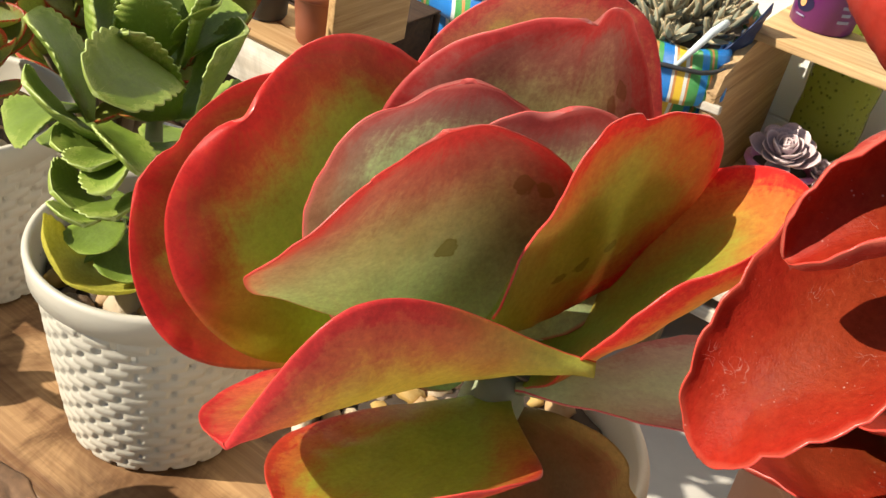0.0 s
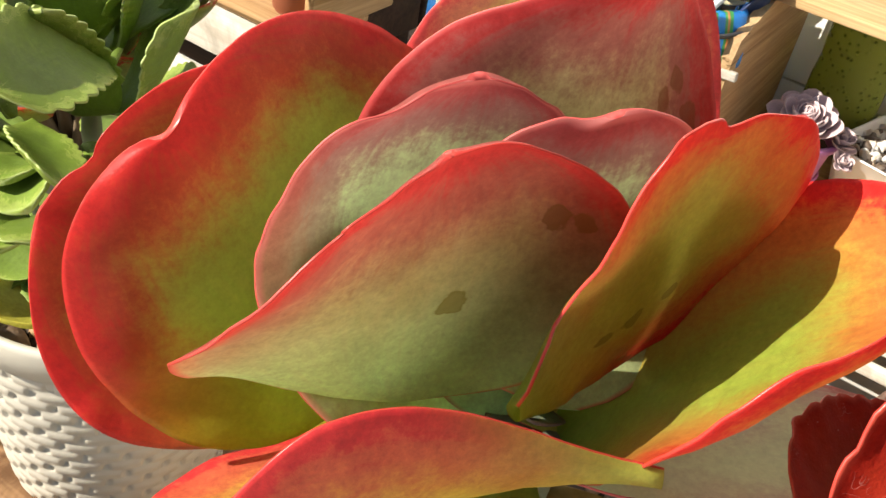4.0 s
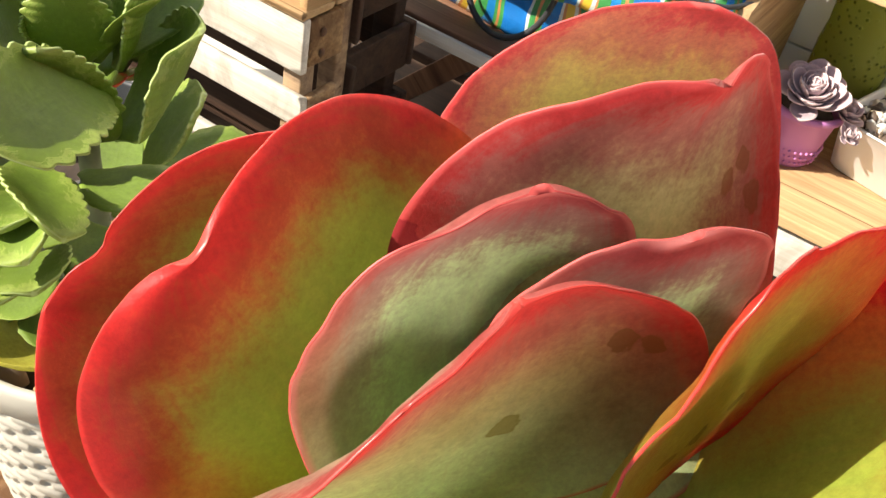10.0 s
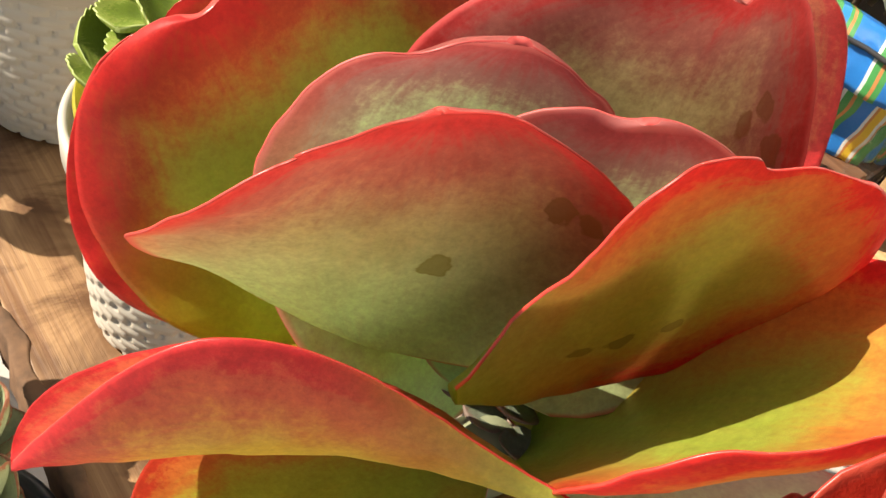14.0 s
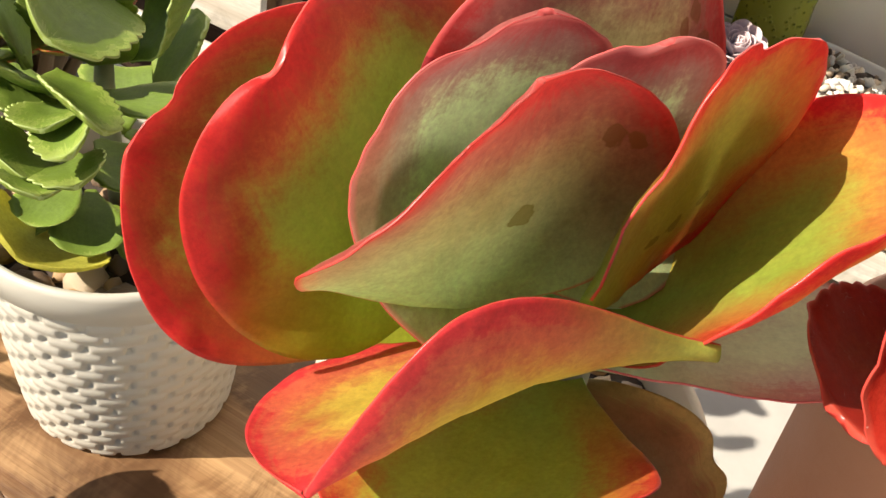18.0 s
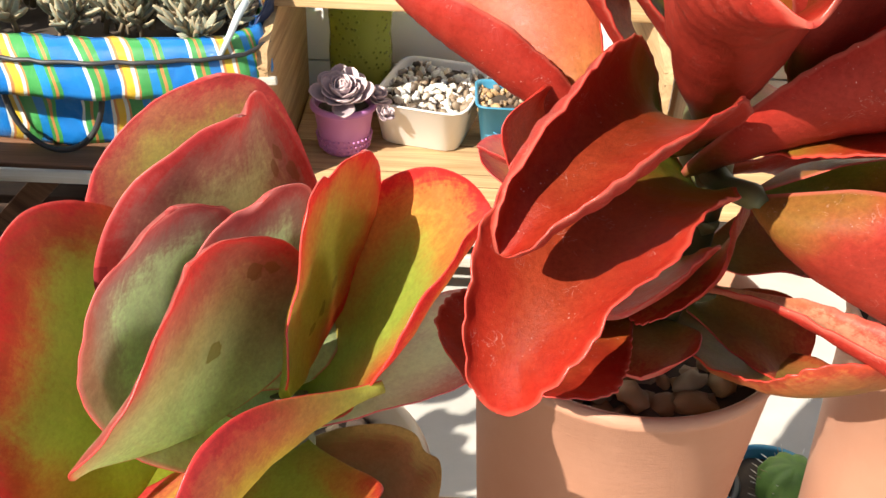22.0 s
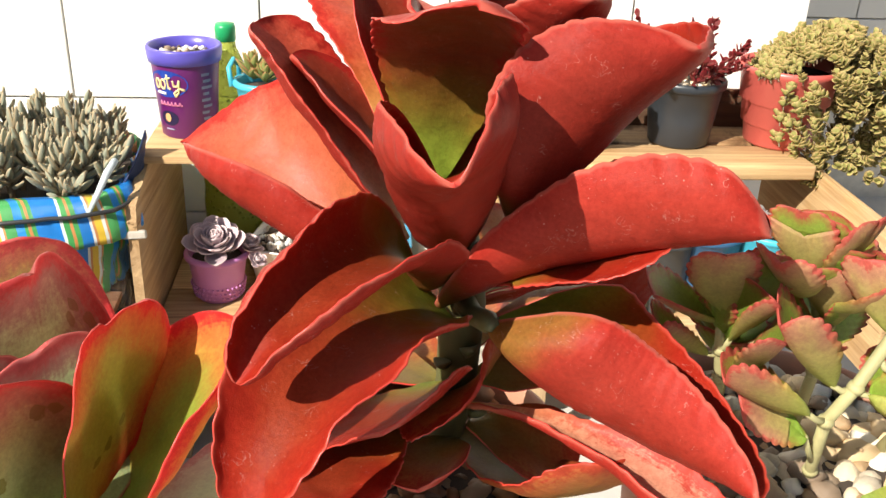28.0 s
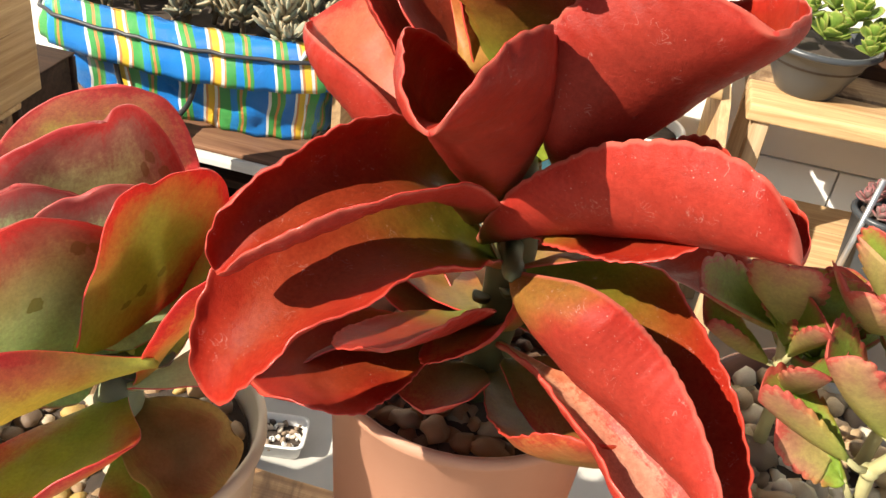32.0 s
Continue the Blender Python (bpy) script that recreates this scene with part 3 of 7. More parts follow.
# bench under the bag
bench = thing("slat_bench", (0, 0, 0), "low slatted bench of dark boards with a bleached front edge", "bench")
crate_board(bench, (-0.620, 0.866, -0.064), (-0.19, 0.876, -0.046), BLEACHED, "front_rail")
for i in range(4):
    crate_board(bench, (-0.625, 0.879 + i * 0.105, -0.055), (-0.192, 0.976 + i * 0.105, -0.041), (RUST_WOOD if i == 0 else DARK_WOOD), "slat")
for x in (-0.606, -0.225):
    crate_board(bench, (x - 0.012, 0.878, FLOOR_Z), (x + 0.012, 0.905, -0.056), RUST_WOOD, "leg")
    crate_board(bench, (x - 0.022, 1.25, FLOOR_Z), (x + 0.022, 1.28, -0.055), SHADE_WOOD, "leg")
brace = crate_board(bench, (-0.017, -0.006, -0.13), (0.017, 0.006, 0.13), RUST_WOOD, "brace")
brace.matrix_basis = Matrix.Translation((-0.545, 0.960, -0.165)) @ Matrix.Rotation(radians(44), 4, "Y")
# near-black boards added to cover lit ground and stand for the bench's shade
crate_board(bench, (-0.82, 0.98, -0.300), (-0.20, 1.28, -0.288), SHADE_WOOD, "low_slat")
crate_board(bench, (-0.62, 1.00, -0.185), (-0.20, 1.24, -0.170), SHADE_WOOD, "low_slat")
crate_board(bench, (-0.80, 1.285, FLOOR_Z), (-0.19, 1.298, -0.056), SHADE_WOOD, "back_board")
crate_board(bench, (-0.190, 0.93, FLOOR_Z), (-0.180, 1.28, -0.060), SHADE_WOOD, "end_board")
crate_board(bench, (-0.62, 0.87, -0.335), (-0.20, 0.95, -0.315), PALE_WOOD, "foot_board")

# crate shelf with the purple tub
shelf = thing("crate_shelf", (0, 0, 0), "two-tier shelf made from a raw pine crate", "shelf", "crate shelves")
crate_board(shelf, (-0.165, 1.045, DECK_Z - 0.014), (0.385, 1.185, DECK_Z), PINE, "top_board")
crate_board(shelf, (-0.165, 1.19, DECK_Z - 0.014), (-0.115, 1.30, DECK_Z), PINE, "top_board")
crate_board(shelf, (-0.150, 0.938, SHELF_Z - 0.014), (0.395, 1.10, SHELF_Z), PINE, "lower_board")
crate_board(shelf, (-0.150, 1.105, SHELF_Z - 0.014), (0.395, 1.31, SHELF_Z), PINE, "lower_board")
for x0 in (-0.166, 0.385):
    b = bmesh.new()
    outline = [(0.944, SHELF_Z - 0.012), (1.30, SHELF_Z - 0.012), (1.30, DECK_Z - 0.015), (1.048, DECK_Z - 0.015), (0.952, 0.108), (0.944, 0.085)]
    near_ = [b.verts.new((x0, y, z)) for y, z in outline]
    far_ = [b.verts.new((x0 + 0.014, y, z)) for y, z in outline]
    b.faces.new(near_[::-1])
    b.faces.new(far_)
    for i in range(len(outline)):
        j = (i + 1) % len(outline)
        b.faces.new((near_[i], near_[j], far_[j], far_[i]))
    bmesh.ops.recalc_face_normals(b, faces=b.faces[:])
    part("side_panel", b, PINE_Y, shelf, smooth=False)
crate_board(shelf, (-0.172, 0.941, 0.060), (-0.140, 0.950, 0.072), PALE_WOOD, "peg")
crate_board(shelf, (-0.150, 0.945, -0.195), (0.395, 0.957, -0.125), PALE_WOOD, "rail")
crate_board(shelf, (-0.150, 0.947, -0.235), (0.395, 0.957, -0.215), PALE_WOOD, "rail")
for x in (-0.146, 0.36):
    crate_board(shelf, (x, 0.958, FLOOR_Z), (x + 0.035, 0.985, SHELF_Z - 0.014), PINE_Z, "leg")
    crate_board(shelf, (x, 1.27, FLOOR_Z), (x + 0.035, 1.30, SHELF_Z - 0.014), PINE_Z, "leg")

# second crate shelf
shelf_b = thing("crate_shelf", (0, 0, 0), "second crate shelf of warm pine holding bowls and pots", "shelf", "crate shelves")
crate_board(shelf_b, (0.425, 1.045, 0.112), (0.885, 1.145, 0.138), PINE, "top_board", 0.004)
crate_board(shelf_b, (0.425, 1.155, 0.112), (0.885, 1.25, 0.138), OLD_WOOD, "top_board", 0.004)
crate_board(shelf_b, (0.425, 1.26, 0.105), (0.885, 1.272, 0.20), DARK_WOOD, "back_board")
crate_board(shelf_b, (0.436, 1.05, SHELF_Z), (0.462, 1.08, 0.112), PINE_Z, "post")
crate_board(shelf_b, (0.436, 1.23, SHELF_Z), (0.462, 1.256, 0.112), PINE_Z, "post")
crate_board(shelf_b, (0.90, 0.80, SHELF_Z), (0.915, 1.26, 0.118), PINE_Y, "end_panel")
crate_board(shelf_b, (0.425, 0.93, SHELF_Z - 0.016), (0.915, 1.27, SHELF_Z), PINE, "lower_board")
for x in (0.43, 0.875):
    for y in (0.94, 1.24):
        crate_board(shelf_b, (x, y, FLOOR_Z), (x + 0.03, y + 0.025, SHELF_Z - 0.016), PINE_Z, "leg")

# ---------------------------------------------------------------- things: shared makers
SOIL = plain("dark_potting_soil", (0.05, 0.035, 0.025), 0.95, 0.5, 160, 1.0)
TERRA = Nodes("terracotta_plastic", 0.5)
_c = TERRA.coords()
_w = TERRA.noise(TERRA.mapped(_c, (1, 1, 16)), 60.0, 3, 0.5, 2.5)
TERRA.bump(_w, 0.35, 0.0012)
TERRA = TERRA.colour(TERRA.ramp(TERRA.noise(_c, 9.0, 5), (0.3, (0.42, 0.20, 0.125)), (0.7, (0.49, 0.25, 0.165))))
IVORY = plain("ivory_plastic", (0.52, 0.49, 0.42), 0.45, 0.05, 30)
CREAM = plain("cream_pot", (0.56, 0.47, 0.36), 0.55, 0.10, 25, 0.3)
WHITE = plain("white_plastic", (0.78, 0.77, 0.74), 0.4, 0.04, 30)
BLACK = plain("dark_grey_plastic", (0.045, 0.05, 0.055), 0.4, 0.15, 40)


def pebble_material(name, *tints):
    n = Nodes(name, 0.5)
    r = n.t.nodes.new("ShaderNodeObjectInfo").outputs["Random"]
    c = n.ramp(r, *[(i / len(tints), t) for i, t in enumerate(tints)], interp="CONSTANT")
    k = n.noise(n.coords(), 120.0, 5, 0.7)
    n.bump(k, 0.4, 0.0008)
    return n.colour(n.mix(n.ramp(k, (0.35, (0.35,) * 3), (0.55, (0, 0, 0))), c, (0.16, 0.10, 0.06)))


PEB_TAN = pebble_material("river_pebbles", (0.46, 0.29, 0.14), (0.52, 0.41, 0.28), (0.33, 0.21, 0.11), (0.48, 0.31, 0.09), (0.30, 0.23, 0.18), (0.17, 0.11, 0.07))
PEB_DARK = pebble_material("dark_pebbles", (0.28, 0.13, 0.05), (0.17, 0.085, 0.04), (0.36, 0.20, 0.08), (0.10, 0.06, 0.035), (0.30, 0.20, 0.11))
PEB_WHITE = pebble_material("pale_pebbles", (0.72, 0.60, 0.42), (0.62, 0.45, 0.25), (0.78, 0.72, 0.60), (0.42, 0.28, 0.15), (0.60, 0.52, 0.40), (0.25, 0.18, 0.12))
PEB_PERLITE = pebble_material("perlite_grit", (0.78, 0.76, 0.70), (0.70, 0.60, 0.48), (0.30, 0.22, 0.15), (0.80, 0.79, 0.76), (0.10, 0.07, 0.05))


def pebble_mesh(mat, seed):
    b = bmesh.new()
    bmesh.ops.create_icosphere(b, subdivisions=2, radius=1.0)
    for v in b.verts:
        v.co *= 1 + 0.42 * noise.noise(v.co * 1.2 + Vector((seed * 3.7, 0, 0))) + 0.26 * noise.noise(v.co * 2.8 + Vector((0, seed * 2.1, 0)))
        v.co.z *= 0.7
        v.co.x *= 1.0 + 0.25 * (seed % 3)
    return mesh_of("pebble", b, mat)


PEBBLES = {m: [pebble_mesh(m, i) for i in range(4)] for m in (PEB_TAN, PEB_DARK, PEB_WHITE, PEB_PERLITE)}


def gravel(parent, z, radius, count, size, mat, seed, sx=1.0, sy=1.0, hole=0.0):
    """Single stones lying on the soil of a pot, each an object of its own."""
    rng = random.Random(seed)
    laid, tries = [], 0
    while len(laid) < count and tries < count * 40:
        tries += 1
        a, r = rng.uniform(0, 2 * math.pi), radius * math.sqrt(rng.uniform(hole, 1))
        x, y, s = sx * r * math.cos(a), sy * r * math.sin(a), size * rng.uniform(0.6, 1.35)
        lift = 0
        if any((x - p) ** 2 + (y - q) ** 2 < (0.72 * (s + k)) ** 2 for p, q, k in laid):
            if tries < count * 25:
                continue
            lift = size * 0.8
        laid.append((x, y, s))
        ob = part("pebble", rng.choice(PEBBLES[mat]), mat, parent)
        ob.matrix_basis = Matrix.LocRotScale((x, y, z + s * 0.35 + lift), Euler((rng.uniform(-0.4, 0.4), rng.uniform(-0.4, 0.4), rng.uniform(0, 6.3))), (s, s, s))


def pot(place, r0, r1, h, mat, label, rim=0.008, rim_h=0.012, soil=0.022, lip=0.004, name="flower_pot", category="flower pot", group="", feet=0.0):
    """A tapered pot with a rolled rim, hollow, with soil inside."""
    t = thing(name, place, label, category, group)
    b = bmesh.new()
    q = h - rim_h
    rq = r0 + (r1 - rim * 0.5 - r0) * q / h
    lathe(b, [(0, 0.003), (r0 * 0.85, 0.003), (r0 * 0.9, 0), (r0 - 0.003, 0), (r0, 0.004), (r0 + (rq - r0) * 0.5, q * 0.5), (rq, q), (rq + lip * 0.6, q + 0.0015), (r1, q + 0.004), (r1, h - 0.003), (r1 - 0.002, h), (r1 - rim + 0.001, h), (r1 - rim, h - 0.003), (rq - 0.006, q - 0.01), (r0 * 0.9 - 0.004, 0.012), (0, 0.012)], 72)
    part("body", b, mat, t)
    b = bmesh.new()
    rs = rq - 0.0065
    lathe(b, [(0, h - soil - 0.02), (rs * 0.98, h - soil - 0.02), (rs * 0.985, h - soil - 0.002), (rs * 0.7, h - soil), (rs * 0.35, h - soil + 0.002), (0, h - soil + 0.003)], 40)
    for v in b.verts:
        if v.co.z > h - soil - 0.01:
            v.co.z += 0.004 * noise.noise(v.co * 70)
    part("soil", b, SOIL, t)
    return t


def petal_mesh(name, L, W, mat, cup=0.5, curl=0.4, thick=0.004, sharp=0.5, fat=1.2, teeth=0, tooth=0.1, ns=9, nu=4, fold=0.0):
    """A small fleshy leaf along +x, its upper face towards +z."""
    b = bmesh.new()
    rim_uv, blade_uv = b.loops.layers.uv.new("rim"), b.loops.layers.uv.new("blade")
    grid, where = ([], []), {}
    for i in range(ns + 1):
        s = min(0.999, 1 - (1 - i / ns) ** 1.5)
        m = fat / (fat + sharp)
        w = W * (s ** fat * (1 - s) ** sharp / (m ** fat * (1 - m) ** sharp) + 0.18 * (1 - s) ** 2)
        if teeth:
            w *= 1 + tooth * abs(math.sin(math.pi * teeth * s)) * (s > 0.25)
        a = curl * s
        x = L * (math.sin(a) / curl if abs(curl) > 1e-3 else s)
        z = L * ((1 - math.cos(a)) / curl if abs(curl) > 1e-3 else 0)
        up = Vector((-math.sin(a), 0, math.cos(a)))
        rows_ = ([], [])
        for j in range(-nu, nu + 1):
            u = j / nu
            ph = cup * abs(u) + 1e-4
            y, lift = w * math.sin(ph) / max(cup, 1e-4) * (1 if u > 0 else -1), w * (1 - math.cos(ph)) / max(cup, 1e-4) + fold * w * abs(u)
            q = Vector((x, y, z)) + up * lift
            t = thick * 0.5 * (0.15 + 0.85 * (1 - abs(u) ** 2.5)) * (1 - 0.6 * s ** 3)
            for k, sg in ((0, 1), (1, -1)):
                v = b.verts.new(q + up * t * sg)
                where[v] = ((min(w * (1 - abs(u)), L * (1 - s) * 0.7) / max(W, 1e-4), s), (u * 0.5 + 0.5, s))
                rows_[k].append(v)
        grid[0].append(rows_[0])
        grid[1].append(rows_[1])

    def face(vs):
        f = b.faces.new(vs)
        for lp in f.loops:
            lp[rim_uv].uv, lp[blade_uv].uv = where[lp.vert]

    T, B = grid
    m = 2 * nu
    for i in range(ns):
        for j in range(m):
            face((T[i][j], T[i + 1][j], T[i + 1][j + 1], T[i][j + 1]))
            face((B[i][j], B[i][j + 1], B[i + 1][j + 1], B[i + 1][j]))
        face((T[i][0], B[i][0], B[i + 1][0], T[i + 1][0]))
        face((T[i][m], T[i + 1][m], B[i + 1][m], B[i][m]))
    for j in range(m):
        face((T[ns][j], B[ns][j], B[ns][j + 1], T[ns][j + 1]))
        face((T[0][j], T[0][j + 1], B[0][j + 1], B[0][j]))
    bmesh.ops.recalc_face_normals(b, faces=b.faces[:])
    return mesh_of(name, b, mat)


def aim(at, heading, rise, roll=0.0, size=1.0):
    """The pose of a leaf that leaves `at` with that heading and rise (radians)."""
    return Matrix.Translation(at) @ Matrix.Rotation(heading, 4, "Z") @ Matrix.Rotation(-rise, 4, "Y") @ Matrix.Rotation(roll, 4, "X") @ Matrix.Scale(size, 4)


def rosette(parent, at, meshes, mat, count, outer, inner, size, seed, tilt=(0, 0), growth=0.45):
    """Leaves in a golden spiral, flat outside and upright in the heart."""
    rng = random.Random(seed)
    base = Matrix.Translation(at) @ Euler((tilt[0], tilt[1], 0)).to_matrix().to_4x4()
    for i in range(count):
        k = i / max(1, count - 1)
        ob = part("leaf", rng.choice(meshes), mat, parent)
        ob.matrix_basis = base @ aim((0, 0, 0.012 * k * size), i * 2.39996 + rng.uniform(-0.12, 0.12), outer + (inner - outer) * k + rng.uniform(-0.08, 0.08), 0, size * (1 - growth * k) * rng.uniform(0.92, 1.08))


def join_into(b, me, m):
    """Add a mesh to a bmesh under a pose."""
    t = bmesh.new()
    t.from_mesh(me)
    t.transform(m)
    tmp = bpy.data.meshes.new("tmp")
    t.to_mesh(tmp)
    t.free()
    b.from_mesh(tmp)
    bpy.data.meshes.remove(tmp)


def sprigs(parent, leaf, mats, poses, height, count, rise, near=20, stem=0.0015, bend=0.3, seed=0):
    """Thin stems with whorls of small leaves: the front ones leaf by leaf, the rest joined."""
    rng = random.Random(seed)
    kinds = []
    for i in range(5):
        lean = Vector((rng.uniform(-bend, bend), rng.uniform(-bend, bend), 0))
        spot = lambda k, lean=lean: Vector((lean.x * k * k * height, lean.y * k * k * height, height * k))
        b = bmesh.new()
        tube(b, [spot(k / 4) for k in range(5)], stem, 6)
        at = []
        for j in range(count):
            k = 0.25 + 0.75 * j / count
            at.append(Matrix.Translation(spot(k)) @ aim((0, 0, 0), j * 2.39996 + rng.uniform(-0.3, 0.3), rise[0] + (rise[1] - rise[0]) * k + rng.uniform(-0.2, 0.2), 0, rng.uniform(0.75, 1.15) * (1 - 0.3 * max(0, k - 0.7))))
        w = bmesh.new()
        for q in at:
            join_into(w, leaf, q)
        kinds.append((mesh_of("stem", b, mats[0]), at, mesh_of("whorl", w, mats[1])))
    poses = sorted(poses, key=lambda m: m.translation.y - 0.5 * m.translation.z)
    rest = bmesh.new()
    stems = bmesh.new()
    for n, m in enumerate(poses):
        me, at, whorl = rng.choice(kinds)
        if n < near:
            ob = part("stem", me, mats[0], parent)
            ob.matrix_basis = m
            for q in at:
                ob = part("leaf", leaf, mats[1], parent)
                ob.matrix_basis = m @ q
        else:
            join_into(stems, me, m)
            join_into(rest, whorl, m)
    if len(poses) > near:
        tagged(part("foliage", rest, mats[1], parent), kind="stuff")
        tagged(part("stem_tangle", stems, mats[0], parent), kind="stuff")


# ---------------------------------------------------------------- the two paddle plants
STEM_A = plain("grey_green_stem", (0.20, 0.22, 0.13), 0.6, 0.2, 120, 0.4)
# stem B darkened: the deep shade between its leaves is put into the colour
STEM_B = plain("shade_dark_stem", (0.085, 0.085, 0.03), 0.55, 0.2, 120, 0.4)
paddle_plant_a = thing("paddle_plant", (0, 0, 0), "paddle plant with fleshy red-rimmed green leaves in a cream pot", "succulent plant", "paddle plants")
bm = bmesh.new()
tube(bm, [(0.012, 0.098, 0.20), (0.014, 0.092, 0.235), (0.022, 0.080, 0.270), (0.028, 0.072, 0.292)], [0.015, 0.0145, 0.014, 0.008], 16)
part("stem", bm, STEM_A, paddle_plant_a)
SKIN_YOUNG = leaf_skin("leaf_young_grey", (0.22, 0.15, 0.12), (0.15, 0.18, 0.12), (0.15, 0.19, 0.12), (0.14, 0.18, 0.11), bloom=0.15, rough=0.55, through_light=0.2)
young = petal_mesh("young_leaf", 0.018, 0.009, SKIN_YOUNG, cup=0.5, curl=0.3, thick=0.003, sharp=0.45)
for i, (x, y, z, a, r) in enumerate(((0.020, 0.086, 0.290, -1.7, 0.1), (0.028, 0.088, 0.291, -0.9, 0.05), (0.012, 0.084, 0.288, -2.4, 0.05), (0.022, 0.090, 0.295, -1.3, 0.3), (0.032, 0.096, 0.291, -0.3, 0.1))):
    ob = part("young_leaf", young, SKIN_YOUNG, paddle_plant_a)
    ob.matrix_basis = aim((x, y, z), a, r)
paddle_leaf(paddle_plant_a, (0.0327, 0.0821, 0.2874), heading=0.3943, rise=1.0398, arch=-0.1662, arch2=-0.0976, swerve=-0.4075, roll=0.1276, twist=-0.0876, length=0.1342, left=0.0550, right=0.0581, swell=0.939, blunt=0.552, cup_l=0.759, cup_r=0.667, cup_gain=0.168, skins=(SKIN_YELLOW, SKIN_YELLOW, MARGIN), seed=23)
paddle_leaf(paddle_plant_a, (0.0118, 0.0627, 0.2810), heading=2.9704, rise=0.8323, arch=0.7585, arch2=0.5387, swerve=-0.3924, roll=-0.1972, twist=0.2398, length=0.1386, left=0.0549, right=0.0433, swell=0.735, blunt=0.456, cup_l=0.287, cup_r=0.449, cup_gain=0.063, skins=(SKIN_IN, UNDER_PINK, MARGIN_DULL), dents=((0.0236, 0.003, 0.006),), seed=19)
paddle_leaf(paddle_plant_a, (0.0149, 0.0841, 0.2878), heading=2.5324, rise=1.4271, arch=0.4527, arch2=-0.0205, swerve=-0.2146, roll=0.1410, twist=0.0496, length=0.1215, left=0.0430, right=0.0424, swell=0.653, blunt=0.475, cup_l=-0.092, cup_r=-0.186, cup_gain=-0.093, skins=(SKIN_IN, UNDER_PINK, MARGIN_DULL), dents=((0.0067, 0.003, 0.006),), seed=20)
paddle_leaf(paddle_plant_a, (0.0009, 0.0733, 0.2781), heading=-3.0337, rise=0.4084, arch=-0.2295, arch2=0.3644, swerve=0.8049, roll=-0.6961, twist=-0.2079, length=0.1491, left=0.0545, right=0.0724, swell=1.335, blunt=0.663, cup_l=-0.042, cup_r=0.437, cup_gain=0.138, skins=(SKIN_OUT, SKIN_OUT, MARGIN), dents=((-0.0205, 0.0028, 0.005),), seed=18)
paddle_leaf(paddle_plant_a, (-0.0057, 0.0426, 0.3154), heading=2.2821, rise=1.5575, arch=0.5514, arch2=-0.3634, swerve=-0.0113, roll=0.1825, twist=0.5961, length=0.0958, left=0.0623, right=0.0598, swell=0.582, blunt=0.615, cup_l=-0.019, cup_r=0.698, cup_gain=0.510, skins=(SKIN_SCARRED, UNDER_PINK, MARGIN), notches=((1, 0.892, 0.10, 0.008),), dents=((0.0, 0.0050, 0.013),), seed=21)
paddle_leaf(paddle_plant_a, (0.0326, 0.0767, 0.3121), heading=2.1605, rise=0.6529, arch=0.7455, arch2=0.6250, swerve=0.2835, roll=0.1067, twist=0.3591, length=0.1351, left=0.0710, right=0.0494, swell=0.710, blunt=0.562, cup_l=-0.521, cup_r=0.103, cup_gain=-0.664, skins=(SKIN_BROWNED, UNDER_PINK, MARGIN_DULL), dents=((-0.002, 0.0045, 0.0045),), seed=24)
paddle_leaf(paddle_plant_a, (0.0318, 0.0371, 0.3415), heading=1.5208, rise=0.3378, arch=0.0996, arch2=0.7545, swerve=-0.5513, roll=1.5008, twist=0.1783, length=0.1136, left=0.0494, right=0.0408, swell=0.992, blunt=0.583, cup_l=0.223, cup_r=-0.042, cup_gain=-0.198, skins=(SKIN_MARKED, SKIN_YELLOW, MARGIN), dents=((0.0289, 0.004, 0.005),), seed=22)
paddle_leaf(paddle_plant_a, (-0.0213, 0.0560, 0.2982), heading=-2.6704, rise=1.1286, arch=-0.6444, arch2=0.4937, swerve=0.6151, roll=-0.7286, twist=-0.3701, length=0.1112, left=0.0588, right=0.0719, swell=0.420, blunt=0.389, cup_l=-0.496, cup_r=0.038, cup_gain=-0.760, skins=(SKIN_OUT, SKIN_OUT, MARGIN), dents=((0.0, 0.0026, 0.006),), seed=17)
paddle_leaf(paddle_plant_a, (0.0336, 0.0725, 0.2886), heading=0.5325, rise=0.1813, arch=-0.1719, arch2=0.1016, swerve=0.4240, roll=-0.0444, twist=-0.3832, length=0.1336, left=0.0445, right=0.0445, swell=1.535, blunt=0.535, cup_l=0.239, cup_r=0.273, cup_gain=-0.056, skins=(UNDER_PINK, UNDER_PINK, MARGIN_DULL), seed=67)
paddle_leaf(paddle_plant_a, (0.0386, 0.0885, 0.2903), heading=2.1490, rise=0.2445, arch=0.9791, arch2=0.8539, swerve=0.3709, roll=-0.0662, twist=-0.0679, length=0.1817, left=0.0696, right=0.0473, swell=0.641, blunt=0.425, cup_l=0.205, cup_r=0.259, cup_gain=-0.126, skins=(SKIN_FRONT, UNDER_PINK, MARGIN_DULL), seed=25)
paddle_leaf(paddle_plant_a, (0.0269, 0.0751, 0.2808), heading=-1.6677, rise=-0.2157, arch=0.4917, arch2=0.0194, swerve=0.1045, roll=0.3572, twist=0.1838, length=0.1106, left=0.0626, right=0.0517, swell=1.284, blunt=0.824, cup_l=0.358, cup_r=0.369, cup_gain=0.601, skins=(SKIN_DARK, SKIN_FRONT, MARGIN), seed=66)
